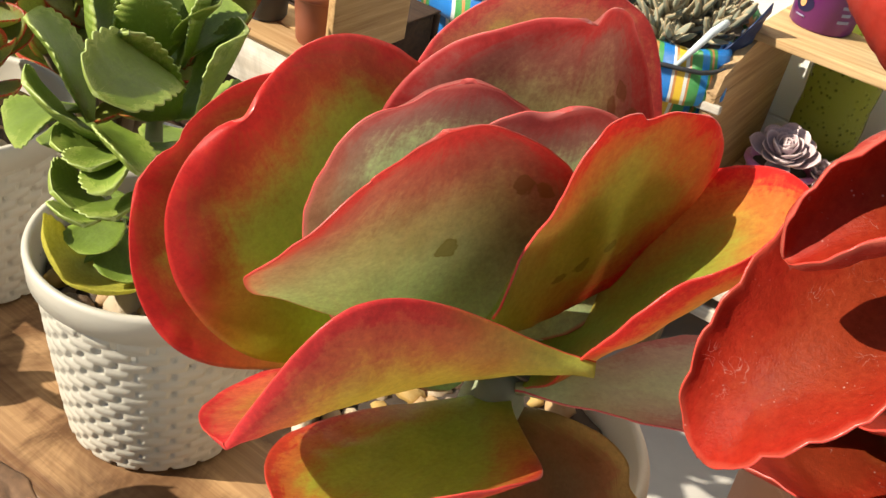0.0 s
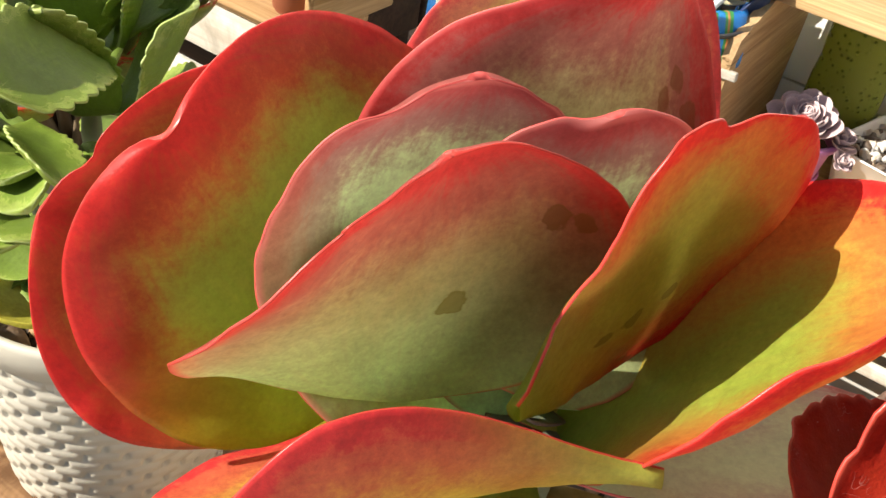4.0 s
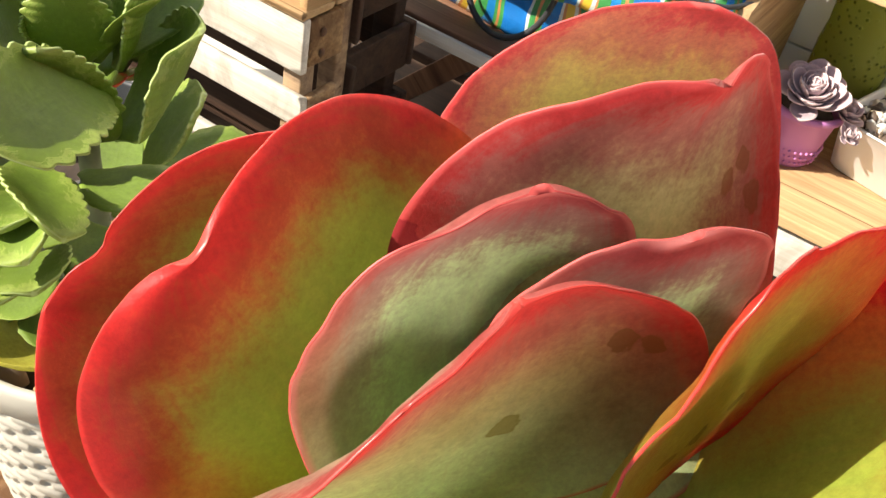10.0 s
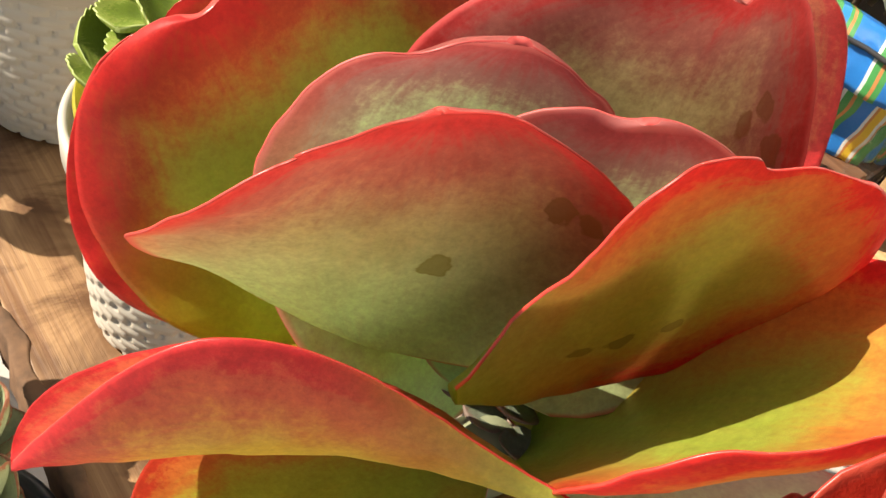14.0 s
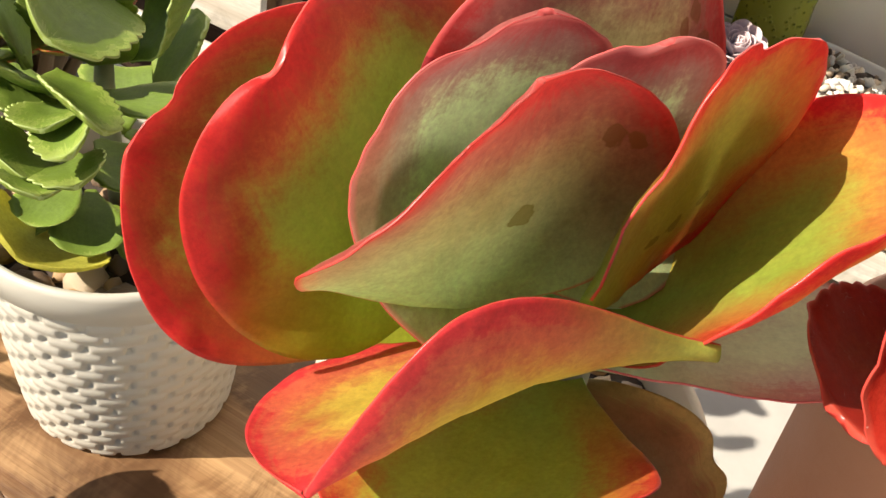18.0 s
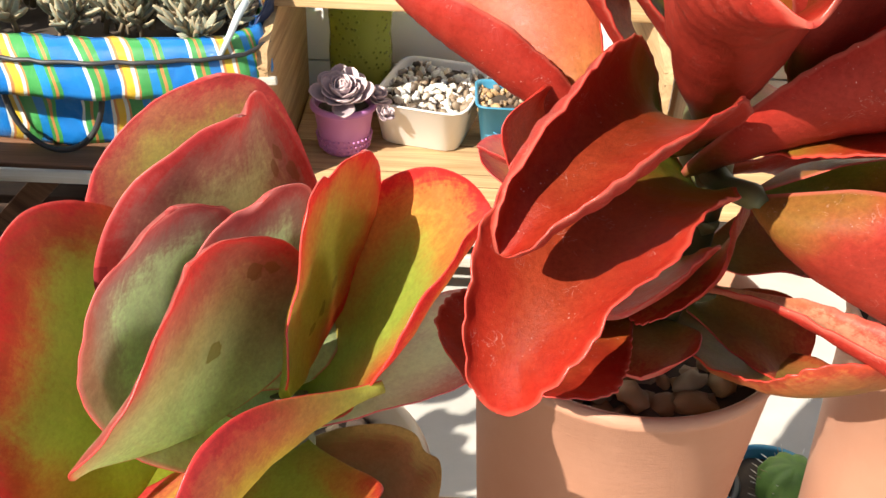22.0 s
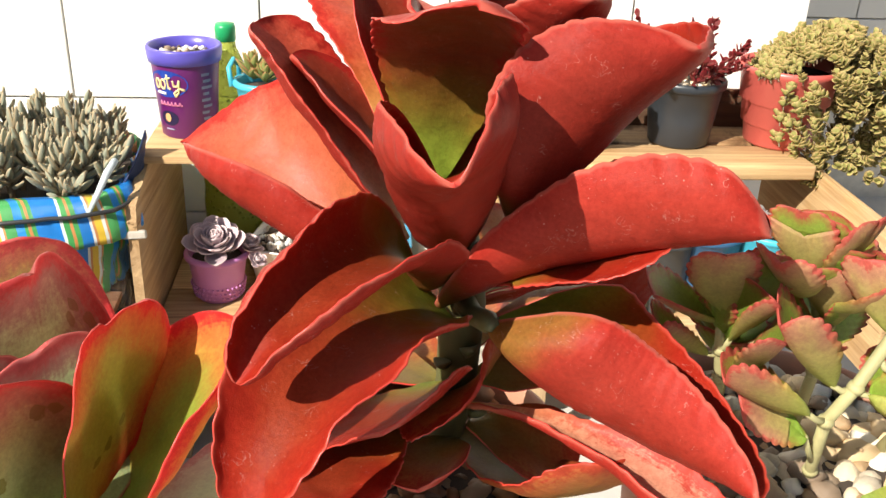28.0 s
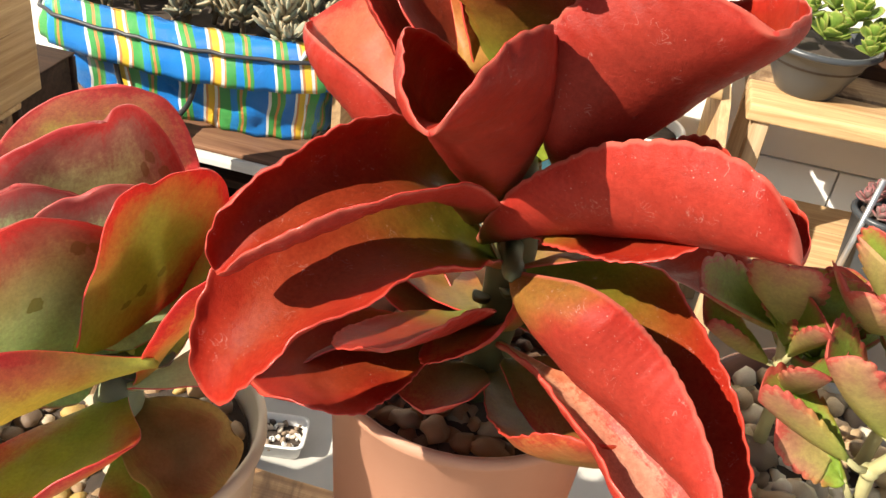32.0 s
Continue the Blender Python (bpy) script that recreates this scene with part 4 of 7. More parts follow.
paddle_leaf(paddle_plant_a, (0.0702, 0.0427, 0.3427), heading=-2.6869, rise=-0.1587, arch=-0.3599, arch2=0.6387, swerve=0.9709, roll=0.8576, twist=-0.0136, length=0.1257, left=0.0493, right=0.0784, swell=1.484, blunt=0.870, cup_l=1.067, cup_r=0.406, cup_gain=0.341, skins=(SKIN_FRONT, SKIN_FRONT, MARGIN), seed=65)
DRY = leaf_skin("leaf_dry", (0.55, 0.33, 0.10), (0.40, 0.16, 0.06), (0.25, 0.13, 0.05), (0.14, 0.12, 0.035), rough=0.5)
paddle_leaf(paddle_plant_a, (0.020, 0.082, 0.262), heading=-0.30, rise=0.1, arch=-1.0, arch2=0.3, swerve=0.2, roll=0.15, twist=0.5, length=0.078, left=0.030, right=0.032, swell=1.1, blunt=0.5, cup_l=0.5, cup_r=0.3, cup_gain=0.2, skins=(DRY, DRY, DRY), notches=((1, 0.8, 0.2, 0.08), (-1, 0.6, 0.15, 0.1)), wave=0.004, seed=41, label="withering leaf with a dry yellow edge")
paddle_leaf(paddle_plant_a, (0.026, 0.074, 0.240), heading=-0.75, rise=-0.1, arch=-0.7, arch2=0.2, swerve=0.2, roll=0.1, twist=0.2, length=0.075, left=0.030, right=0.032, swell=1.1, blunt=0.5, cup_l=0.5, cup_r=0.4, cup_gain=0.2, skins=(SKIN_DARK, SKIN_DARK, MARGIN_DULL), wave=0.003, seed=43)

paddle_plant_b = thing("paddle_plant", (0, 0, 0), "tall scarlet paddle plant with curled leaves in a terracotta pot", "succulent plant", "paddle plants")
bm = bmesh.new()
tube(bm, [(0.206, 0.178, 0.235), (0.210, 0.172, 0.28), (0.216, 0.166, 0.33), (0.217, 0.163, 0.38), (0.214, 0.162, 0.41), (0.213, 0.164, 0.432)], [0.011, 0.0115, 0.012, 0.013, 0.013, 0.008], 16)
part("stem", bm, STEM_B, paddle_plant_b)
for foot, tip in (((0.216, 0.158, 0.385), (0.2242, 0.1150, 0.3956)), ((0.212, 0.166, 0.372), (0.1814, 0.1952, 0.3683))):
    bm = bmesh.new()
    foot, tip = Vector(foot), Vector(tip)
    tube(bm, [foot, foot.lerp(tip, 0.5) + Vector((0, 0, -0.003)), tip, tip + (tip - foot) * 0.2], [0.007, 0.0055, 0.006, 0.003], 12)
    part("petiole", bm, STEM_B, paddle_plant_b)
bud = petal_mesh("bud", 0.014, 0.006, STEM_B, cup=0.9, curl=0.2, thick=0.006, sharp=0.6)
for a, z, r in ((-1.9, 0.318, 0.5), (-1.3, 0.352, 0.6), (-2.2, 0.345, 0.3), (-0.8, 0.31, 0.4)):
    ob = part("bud", bud, STEM_B, paddle_plant_b)
    ob.matrix_basis = aim((0.216 + 0.010 * math.cos(a), 0.165 + 0.010 * math.sin(a), z), a, r)
paddle_leaf(paddle_plant_b, (0.1934, 0.1433, 0.4005), heading=-2.0176, rise=0.9107, arch=-1.0252, arch2=-0.8432, swerve=-0.3470, roll=-0.2092, twist=-0.3406, length=0.1667, left=0.0424, right=0.0314, swell=0.596, blunt=0.498, cup_l=1.560, cup_r=1.912, cup_gain=1.026, skins=(SKIN_RED, UNDER_RED, MARGIN), wave=0.0016, teeth=((1, 0.25, 0.97, 13, 0.0016), (-1, 0.25, 0.97, 13, 0.0016)), crinkle=0.0012, seed=18)
paddle_leaf(paddle_plant_b, (0.2116, 0.1453, 0.3773), heading=-2.2503, rise=0.6794, arch=-1.2070, arch2=-0.6106, swerve=0.0744, roll=-0.2170, twist=0.0589, length=0.1890, left=0.0368, right=0.0429, swell=0.739, blunt=0.682, cup_l=1.018, cup_r=1.143, cup_gain=0.328, skins=(SKIN_RED, UNDER_RED, MARGIN), wave=0.0016, teeth=((1, 0.25, 0.97, 13, 0.0016), (-1, 0.25, 0.97, 13, 0.0016)), crinkle=0.0012, seed=19)
paddle_leaf(paddle_plant_b, (0.2242, 0.1150, 0.3956), heading=-0.0772, rise=-0.9813, arch=1.7707, arch2=-0.4745, swerve=-1.1520, roll=0.1854, twist=-1.2037, length=0.1691, left=0.0736, right=0.0744, swell=0.3097, blunt=0.7206, cup_l=2.2947, cup_r=1.9708, cup_gain=-1.1677, skins=(SKIN_RED, UNDER_RED, MARGIN), wave=0.0016, teeth=((1, 0.25, 0.97, 13, 0.0016), (-1, 0.25, 0.97, 13, 0.0016)), crinkle=0.0012, seed=20)
paddle_leaf(paddle_plant_b, (0.2049, 0.1461, 0.4155), heading=-1.4715, rise=0.4464, arch=1.9088, arch2=-2.3042, swerve=-0.3586, roll=0.2252, twist=0.4903, length=0.1540, left=0.0586, right=0.0703, swell=0.8538, blunt=0.6923, cup_l=1.7073, cup_r=3.0443, cup_gain=-1.5633, skins=(SKIN_RED, UNDER_RED, MARGIN), wave=0.0016, teeth=((1, 0.25, 0.97, 13, 0.0016), (-1, 0.25, 0.97, 13, 0.0016)), crinkle=0.0012, seed=23)
paddle_leaf(paddle_plant_b, (0.2406, 0.1446, 0.4351), heading=-0.2516, rise=0.8307, arch=0.4507, arch2=-0.4435, swerve=-0.7409, roll=0.1551, twist=-0.4123, length=0.1323, left=0.0708, right=0.0711, swell=0.802, blunt=0.603, cup_l=1.617, cup_r=1.505, cup_gain=-0.444, skins=(SKIN_RED, UNDER_RED, MARGIN), wave=0.0016, teeth=((1, 0.25, 0.97, 13, 0.0016), (-1, 0.25, 0.97, 13, 0.0016)), crinkle=0.0012, seed=22)
paddle_leaf(paddle_plant_b, (0.1814, 0.1952, 0.3683), heading=2.7141, rise=0.4915, arch=0.5917, arch2=-1.3151, swerve=-0.3591, roll=-0.6840, twist=-0.0346, length=0.1797, left=0.0576, right=0.0727, swell=1.4737, blunt=1.3560, cup_l=3.0496, cup_r=1.2939, cup_gain=-2.3287, skins=(SKIN_ROSE, UNDER_RED, MARGIN), wave=0.0016, teeth=((1, 0.25, 0.97, 13, 0.0016), (-1, 0.25, 0.97, 13, 0.0016)), crinkle=0.0012, seed=25)
paddle_leaf(paddle_plant_b, (0.1772, 0.1646, 0.4707), heading=1.4780, rise=0.7839, arch=-0.5077, arch2=0.0690, swerve=0.7610, roll=0.0445, twist=0.2216, length=0.1440, left=0.0343, right=0.0556, swell=1.288, blunt=0.624, cup_l=0.057, cup_r=0.024, cup_gain=-0.514, skins=(SKIN_ROSE, UNDER_RED, MARGIN), wave=0.0016, teeth=((1, 0.25, 0.97, 13, 0.0016), (-1, 0.25, 0.97, 13, 0.0016)), crinkle=0.0012, seed=66)
paddle_leaf(paddle_plant_b, (0.2005, 0.1746, 0.4469), heading=1.8271, rise=1.6992, arch=0.7545, arch2=0.4521, swerve=-0.3201, roll=-0.3698, twist=0.5823, length=0.1493, left=0.0393, right=0.0287, swell=0.802, blunt=0.302, cup_l=-0.281, cup_r=0.670, cup_gain=0.941, skins=(SKIN_CORE, UNDER_RED, MARGIN), wave=0.0016, teeth=((1, 0.25, 0.97, 13, 0.0016), (-1, 0.25, 0.97, 13, 0.0016)), crinkle=0.0012, seed=24)
paddle_leaf(paddle_plant_b, (0.2033, 0.1458, 0.3895), heading=-0.4861, rise=0.6387, arch=-0.4484, arch2=0.1190, swerve=-0.1426, roll=0.0219, twist=-0.5392, length=0.1755, left=0.0425, right=0.0569, swell=0.943, blunt=0.455, cup_l=1.813, cup_r=1.581, cup_gain=0.536, skins=(SKIN_RED, UNDER_RED, MARGIN), wave=0.0016, teeth=((1, 0.25, 0.97, 13, 0.0016), (-1, 0.25, 0.97, 13, 0.0016)), crinkle=0.0012, seed=21)
paddle_leaf(paddle_plant_b, (0.2036, 0.2057, 0.4864), heading=-2.0282, rise=1.2670, arch=-0.4021, arch2=-0.1479, swerve=-0.2947, roll=-0.2403, twist=-0.4584, length=0.0620, left=0.0340, right=0.0320, swell=1.022, blunt=0.504, cup_l=0.664, cup_r=0.852, cup_gain=0.018, skins=(SKIN_CORE, UNDER_RED, MARGIN), wave=0.0016, teeth=((1, 0.25, 0.97, 13, 0.0016), (-1, 0.25, 0.97, 13, 0.0016)), crinkle=0.0012, seed=67)
paddle_leaf(paddle_plant_b, (0.2274, 0.2067, 0.4770), heading=-1.5293, rise=0.8741, arch=0.2426, arch2=0.1967, swerve=0.3750, roll=0.0842, twist=0.5433, length=0.1045, left=0.0549, right=0.0425, swell=0.964, blunt=0.533, cup_l=0.405, cup_r=0.362, cup_gain=0.062, skins=(SKIN_RED, UNDER_RED, MARGIN), wave=0.0016, teeth=((1, 0.25, 0.97, 13, 0.0016), (-1, 0.25, 0.97, 13, 0.0016)), crinkle=0.0012, seed=68)
paddle_leaf(paddle_plant_b, (0.1845, 0.1610, 0.4198), heading=-3.5161, rise=0.8849, arch=0.1742, arch2=-0.1935, swerve=0.0508, roll=0.0285, twist=-0.0347, length=0.1352, left=0.0367, right=0.0344, swell=1.134, blunt=0.362, cup_l=0.789, cup_r=0.764, cup_gain=0.222, skins=(SKIN_ROSE, UNDER_RED, MARGIN), wave=0.0016, teeth=((1, 0.25, 0.97, 13, 0.0016), (-1, 0.25, 0.97, 13, 0.0016)), crinkle=0.0012, seed=26)
paddle_leaf(paddle_plant_b, (0.2209, 0.2010, 0.4758), heading=-1.0771, rise=0.5471, arch=0.3260, arch2=0.1624, swerve=0.2251, roll=-0.1643, twist=0.0367, length=0.1121, left=0.0390, right=0.0372, swell=1.173, blunt=0.473, cup_l=0.700, cup_r=0.831, cup_gain=0.223, skins=(SKIN_RED, UNDER_RED, MARGIN), wave=0.0016, teeth=((1, 0.25, 0.97, 13, 0.0016), (-1, 0.25, 0.97, 13, 0.0016)), crinkle=0.0012, seed=69)
paddle_leaf(paddle_plant_b, (0.1948, 0.1608, 0.3139), heading=-2.4487, rise=-0.0545, arch=0.1370, arch2=0.1746, swerve=0.3022, roll=-0.0969, twist=0.0897, length=0.1278, left=0.0465, right=0.0450, swell=1.333, blunt=0.502, cup_l=0.524, cup_r=0.600, cup_gain=0.044, skins=(SKIN_RED, UNDER_RED, MARGIN), wave=0.0016, teeth=((1, 0.25, 0.97, 13, 0.0016), (-1, 0.25, 0.97, 13, 0.0016)), crinkle=0.0012, seed=70)
paddle_leaf(paddle_plant_b, (0.2017, 0.1698, 0.3219), heading=-1.9479, rise=0.2965, arch=-0.0896, arch2=0.1628, swerve=0.0710, roll=0.3162, twist=0.2848, length=0.0917, left=0.0448, right=0.0477, swell=1.116, blunt=0.486, cup_l=0.567, cup_r=0.326, cup_gain=-0.044, skins=(SKIN_RED, UNDER_RED, MARGIN), wave=0.0016, teeth=((1, 0.25, 0.97, 13, 0.0016), (-1, 0.25, 0.97, 13, 0.0016)), crinkle=0.0012, seed=71)
paddle_leaf(paddle_plant_b, (0.2210, 0.1465, 0.3236), heading=-0.8839, rise=0.4199, arch=-1.0891, arch2=-0.1864, swerve=0.1922, roll=0.0086, twist=-0.1866, length=0.1951, left=0.0260, right=0.0259, swell=1.664, blunt=0.426, cup_l=1.337, cup_r=1.330, cup_gain=0.069, skins=(SKIN_PALE, UNDER_RED, MARGIN), wave=0.0016, teeth=((1, 0.25, 0.97, 13, 0.0016), (-1, 0.25, 0.97, 13, 0.0016)), crinkle=0.0012, seed=74)
paddle_leaf(paddle_plant_b, (0.2115, 0.1761, 0.2906), heading=-0.8606, rise=-0.3190, arch=0.9067, arch2=0.7080, swerve=-0.2318, roll=-0.1561, twist=-0.1366, length=0.1509, left=0.0386, right=0.0348, swell=0.964, blunt=0.443, cup_l=0.267, cup_r=0.397, cup_gain=-0.055, skins=(SKIN_RUST, SKIN_RUST, MARGIN), wave=0.0016, teeth=((1, 0.25, 0.97, 13, 0.0016), (-1, 0.25, 0.97, 13, 0.0016)), crinkle=0.0012, seed=73)
paddle_leaf(paddle_plant_b, (0.2184, 0.1663, 0.3190), heading=-1.6639, rise=0.6566, arch=-0.1151, arch2=0.0852, swerve=0.3651, roll=0.2070, twist=0.6685, length=0.0569, left=0.0415, right=0.0429, swell=1.128, blunt=0.503, cup_l=0.563, cup_r=0.402, cup_gain=-0.153, skins=(SKIN_RUST, SKIN_RUST, MARGIN), wave=0.0016, teeth=((1, 0.25, 0.97, 13, 0.0016), (-1, 0.25, 0.97, 13, 0.0016)), crinkle=0.0012, seed=72)
paddle_leaf(paddle_plant_b, (0.2203, 0.1484, 0.4001), heading=-0.4756, rise=0.5156, arch=-0.0059, arch2=0.0385, swerve=0.2892, roll=0.1789, twist=0.1746, length=0.1193, left=0.0416, right=0.0450, swell=1.198, blunt=0.517, cup_l=0.746, cup_r=0.600, cup_gain=0.021, skins=(SKIN_RED, UNDER_RED, MARGIN), wave=0.0016, teeth=((1, 0.25, 0.97, 13, 0.0016), (-1, 0.25, 0.97, 13, 0.0016)), crinkle=0.0012, seed=67)
paddle_leaf(paddle_plant_b, (0.2138, 0.1781, 0.3696), heading=0.5261, rise=-0.0992, arch=-0.4045, arch2=-0.0553, swerve=-0.0115, roll=-0.3412, twist=-0.3329, length=0.1627, left=0.0450, right=0.0444, swell=1.082, blunt=0.498, cup_l=0.600, cup_r=0.857, cup_gain=0.039, skins=(SKIN_RED, UNDER_RED, MARGIN), wave=0.0016, teeth=((1, 0.25, 0.97, 13, 0.0016), (-1, 0.25, 0.97, 13, 0.0016)), crinkle=0.0012, seed=75)
paddle_leaf(paddle_plant_b, (0.1651, 0.1835, 0.3447), heading=-3.7155, rise=-0.0594, arch=0.3300, arch2=0.1614, swerve=-0.2431, roll=0.0763, twist=0.3428, length=0.0700, left=0.0264, right=0.0339, swell=1.0838, blunt=0.5816, cup_l=0.3842, cup_r=0.4560, cup_gain=0.4972, skins=(SKIN_FRONT, SKIN_FRONT, MARGIN), thick=0.003, seed=20)
paddle_leaf(paddle_plant_b, (0.1668, 0.1871, 0.3508), heading=3.1349, rise=0.4105, arch=0.9317, arch2=0.8049, swerve=-0.2360, roll=-0.1139, twist=-0.3632, length=0.0747, left=0.0337, right=0.0261, swell=1.1933, blunt=0.5873, cup_l=0.0324, cup_r=0.1098, cup_gain=0.2445, skins=(SKIN_ROSE, SKIN_ROSE, MARGIN), thick=0.003, seed=21)
paddle_leaf(paddle_plant_b, (0.1695, 0.1894, 0.3474), heading=-3.2478, rise=0.3589, arch=0.0585, arch2=-0.0815, swerve=-0.1405, roll=0.1628, twist=0.1230, length=0.0666, left=0.0300, right=0.0371, swell=1.1195, blunt=0.5794, cup_l=0.4000, cup_r=0.3438, cup_gain=-0.0677, skins=(SKIN_FRONT, SKIN_FRONT, MARGIN), thick=0.003, seed=19)
for head, rise, size, wide, base in ((1.5, 1.35, 0.075, 0.032, (0.213, 0.170, 0.425)), (2.35, 1.15, 0.14, 0.030, (0.207, 0.174, 0.430)), (2.9, 0.9, 0.12, 0.028, (0.206, 0.168, 0.425))):
    paddle_leaf(paddle_plant_b, base, heading=head, rise=rise, arch=-0.2, arch2=0.0, swerve=0.0, roll=0.0, twist=0.0, length=size, left=wide, right=wide, swell=0.8, blunt=0.5, cup_l=0.7, cup_r=0.7, cup_gain=0.2, skins=(SKIN_CORE, UNDER_RED, MARGIN), wave=0.0015, seed=int(head * 31), label="young leaf in the heart of the plant")
for i, (z, head, rise, size) in enumerate(((0.325, 0.35, 0.05, 0.10), (0.318, 2.5, 0.1, 0.095), (0.335, 1.4, 0.2, 0.10), (0.300, -0.35, -0.1, 0.07), (0.375, 1.0, 0.35, 0.10), (0.300, 2.05, 0.35, 0.11), (0.296, 2.75, 0.40, 0.085), (0.290, -2.05, 0.30, 0.055))):
    paddle_leaf(paddle_plant_b, (0.216 + 0.008 * math.cos(head), 0.165 + 0.008 * math.sin(head), z), heading=head, rise=rise, arch=-0.5, arch2=0.1, swerve=0.15, roll=0.1, twist=0.2, length=size, left=0.030, right=0.032, swell=1.1, blunt=0.5, cup_l=0.6, cup_r=0.5, cup_gain=0.2, skins=(SKIN_RUST, UNDER_RED, MARGIN), wave=0.002, seed=60 + i)

# ---------------------------------------------------------------- the pots of the row
pot_a = pot((0.005, 0.108, TABLE_Z), 0.066, 0.087, 0.172, CREAM, "cream ceramic pot under the green and red paddle plant", rim=0.006, rim_h=0.014, soil=0.018, group="pots of the row")
gravel(pot_a, 0.152, 0.070, 90, 0.0066, PEB_TAN, 5)
pot_b = pot((0.200, 0.192, TABLE_Z), 0.074, 0.090, 0.222, TERRA, "tall terracotta-coloured plastic pot under the scarlet paddle plant", rim=0.005, rim_h=0.010, soil=0.016, group="pots of the row")
gravel(pot_b, 0.203, 0.070, 120, 0.0082, PEB_DARK, 7)
pot_c = pot((0.432, 0.186, TABLE_Z), 0.084, 0.102, 0.225, TERRA, "terracotta-coloured plastic pot topped with pale gravel", rim=0.005, rim_h=0.010, soil=0.012, group="pots of the row")
gravel(pot_c, 0.210, 0.084, 170, 0.0088, PEB_WHITE, 9)


def wicker_pot(place, r0, r1, h, label):
    """Ivory pot with a plain rim band and a moulded basket weave."""
    t = thing("wicker_pot", place, label, "flower pot", "wicker pots")
    b = bmesh.new()
    seg, rings_n, band = 294, 110, 0.020
    rows_ = []
    for i in range(rings_n + 1):
        z = 0.004 + (h - band - 0.004) * i / rings_n
        r = r0 + (r1 - 0.004 - r0) * (z / h) ** 0.8
        ring = []
        for k in range(seg):
            a = 2 * math.pi * k / seg
            row = z / 0.0076
            ri = int(row)
            f = row - ri
            c = a / (2 * math.pi) * 21 + 0.5 * (ri % 2)
            g = c - math.floor(c)
            strand = math.sin(math.pi * f) ** 0.7
            arch = math.sin(math.pi * min(1, g / 0.80)) ** 0.25 if g < 0.80 else 0.0
            d = 0.0011 * strand * (0.35 + 0.65 * arch) - (0.0020 if g >= 0.80 and 0.2 < f < 0.8 else 0)
            ring.append(b.verts.new(((r + d) * math.cos(a), (r + d) * math.sin(a), z)))
        rows_.append(ring)
    for p, q in zip(rows_, rows_[1:]):
        for k in range(seg):
            b.faces.new((p[k], p[(k + 1) % seg], q[(k + 1) % seg], q[k]))
    b.faces.new(rows_[0][::-1])
    part("woven_body", b, IVORY, t)
    b = bmesh.new()
    lathe(b, [(r1 - 0.0045, h - band - 0.001), (r1 - 0.001, h - band + 0.001), (r1, h - 0.003), (r1 - 0.001, h), (r1 - 0.004, h), (r1 - 0.0055, h - 0.004), (r1 - 0.010, h - 0.05), (r1 - 0.0105, h - 0.05), (r1 - 0.0055, h - band - 0.002), (r1 - 0.0045, h - band - 0.001)], 96)
    part("rim", b, IVORY, t)
    b = bmesh.new()
    lathe(b, [(0, h - 0.045), (r1 - 0.011, h - 0.045), (r1 - 0.011, h - 0.026), (0, h - 0.020)], 40)
    part("soil", b, SOIL, t)
    gravel(t, h - 0.024, r1 - 0.018, 60, 0.0085, PEB_TAN, int(1000 * abs(place[0])))
    return t


wicker_pot((-0.233, 0.121, TABLE_Z), 0.060, 0.0795, 0.146, "ivory plastic pot with moulded basket weave and pebbles")
wicker_pot((-0.452, 0.122, TABLE_Z), 0.060, 0.0795, 0.146, "shaded ivory basket-weave pot holding a jade plant")

# ---------------------------------------------------------------- scalloped kalanchoes
K_SKIN = leaf_skin("leaf_scalloped_green", (0.28, 0.36, 0.07), (0.165, 0.25, 0.030), (0.13, 0.205, 0.022), (0.17, 0.25, 0.030), bloom=0.08, bloom_colour=(0.44, 0.53, 0.34), rough=0.5, band_at=0.07, mid_at=0.3, through_light=0.18, glow_gamma=0.65)
K_EDGE = plain("scalloped_margin", (0.36, 0.45, 0.14), 0.5, 0.15, 150)
Y_SKIN = leaf_skin("leaf_yellowing", (0.55, 0.50, 0.08), (0.50, 0.48, 0.08), (0.42, 0.46, 0.09), (0.30, 0.40, 0.09), rough=0.55)
R_SKIN = leaf_skin("leaf_scalloped_red", (0.48, 0.09, 0.06), (0.31, 0.22, 0.05), (0.22, 0.31, 0.04), (0.22, 0.37, 0.04), bloom=0.02, rough=0.38, band_at=0.14, mid_at=0.36, through_light=0.40, glow_gamma=0.6)
R_UNDER = leaf_skin("leaf_scalloped_pink", (0.54, 0.10, 0.075), (0.46, 0.21, 0.12), (0.41, 0.30, 0.105), (0.34, 0.38, 0.075), bloom=0.04, bloom_colour=(0.66, 0.5, 0.36), rough=0.5, band_at=0.16, mid_at=0.6, base_to=0.7, through_light=0.36, glow_gamma=0.58)
green_kalanchoe = thing("kalanchoe_plant", (0, 0, 0), "bright green kalanchoe with scalloped leaves in the basket-weave pot", "succulent plant", "scalloped kalanchoes")
bm = bmesh.new()
tube(bm, [(-0.240, 0.128, 0.168), (-0.244, 0.127, 0.21), (-0.245, 0.125, 0.26), (-0.240, 0.124, 0.32)], [0.006, 0.0055, 0.005, 0.003], 12)
part("stem", bm, STEM_A, green_kalanchoe)
bm = bmesh.new()
tube(bm, [(-0.240, 0.120, 0.175), (-0.240, 0.098, 0.205), (-0.240, 0.084, 0.245)], [0.004, 0.0035, 0.002], 10)
part("stem", bm, STEM_A, green_kalanchoe)
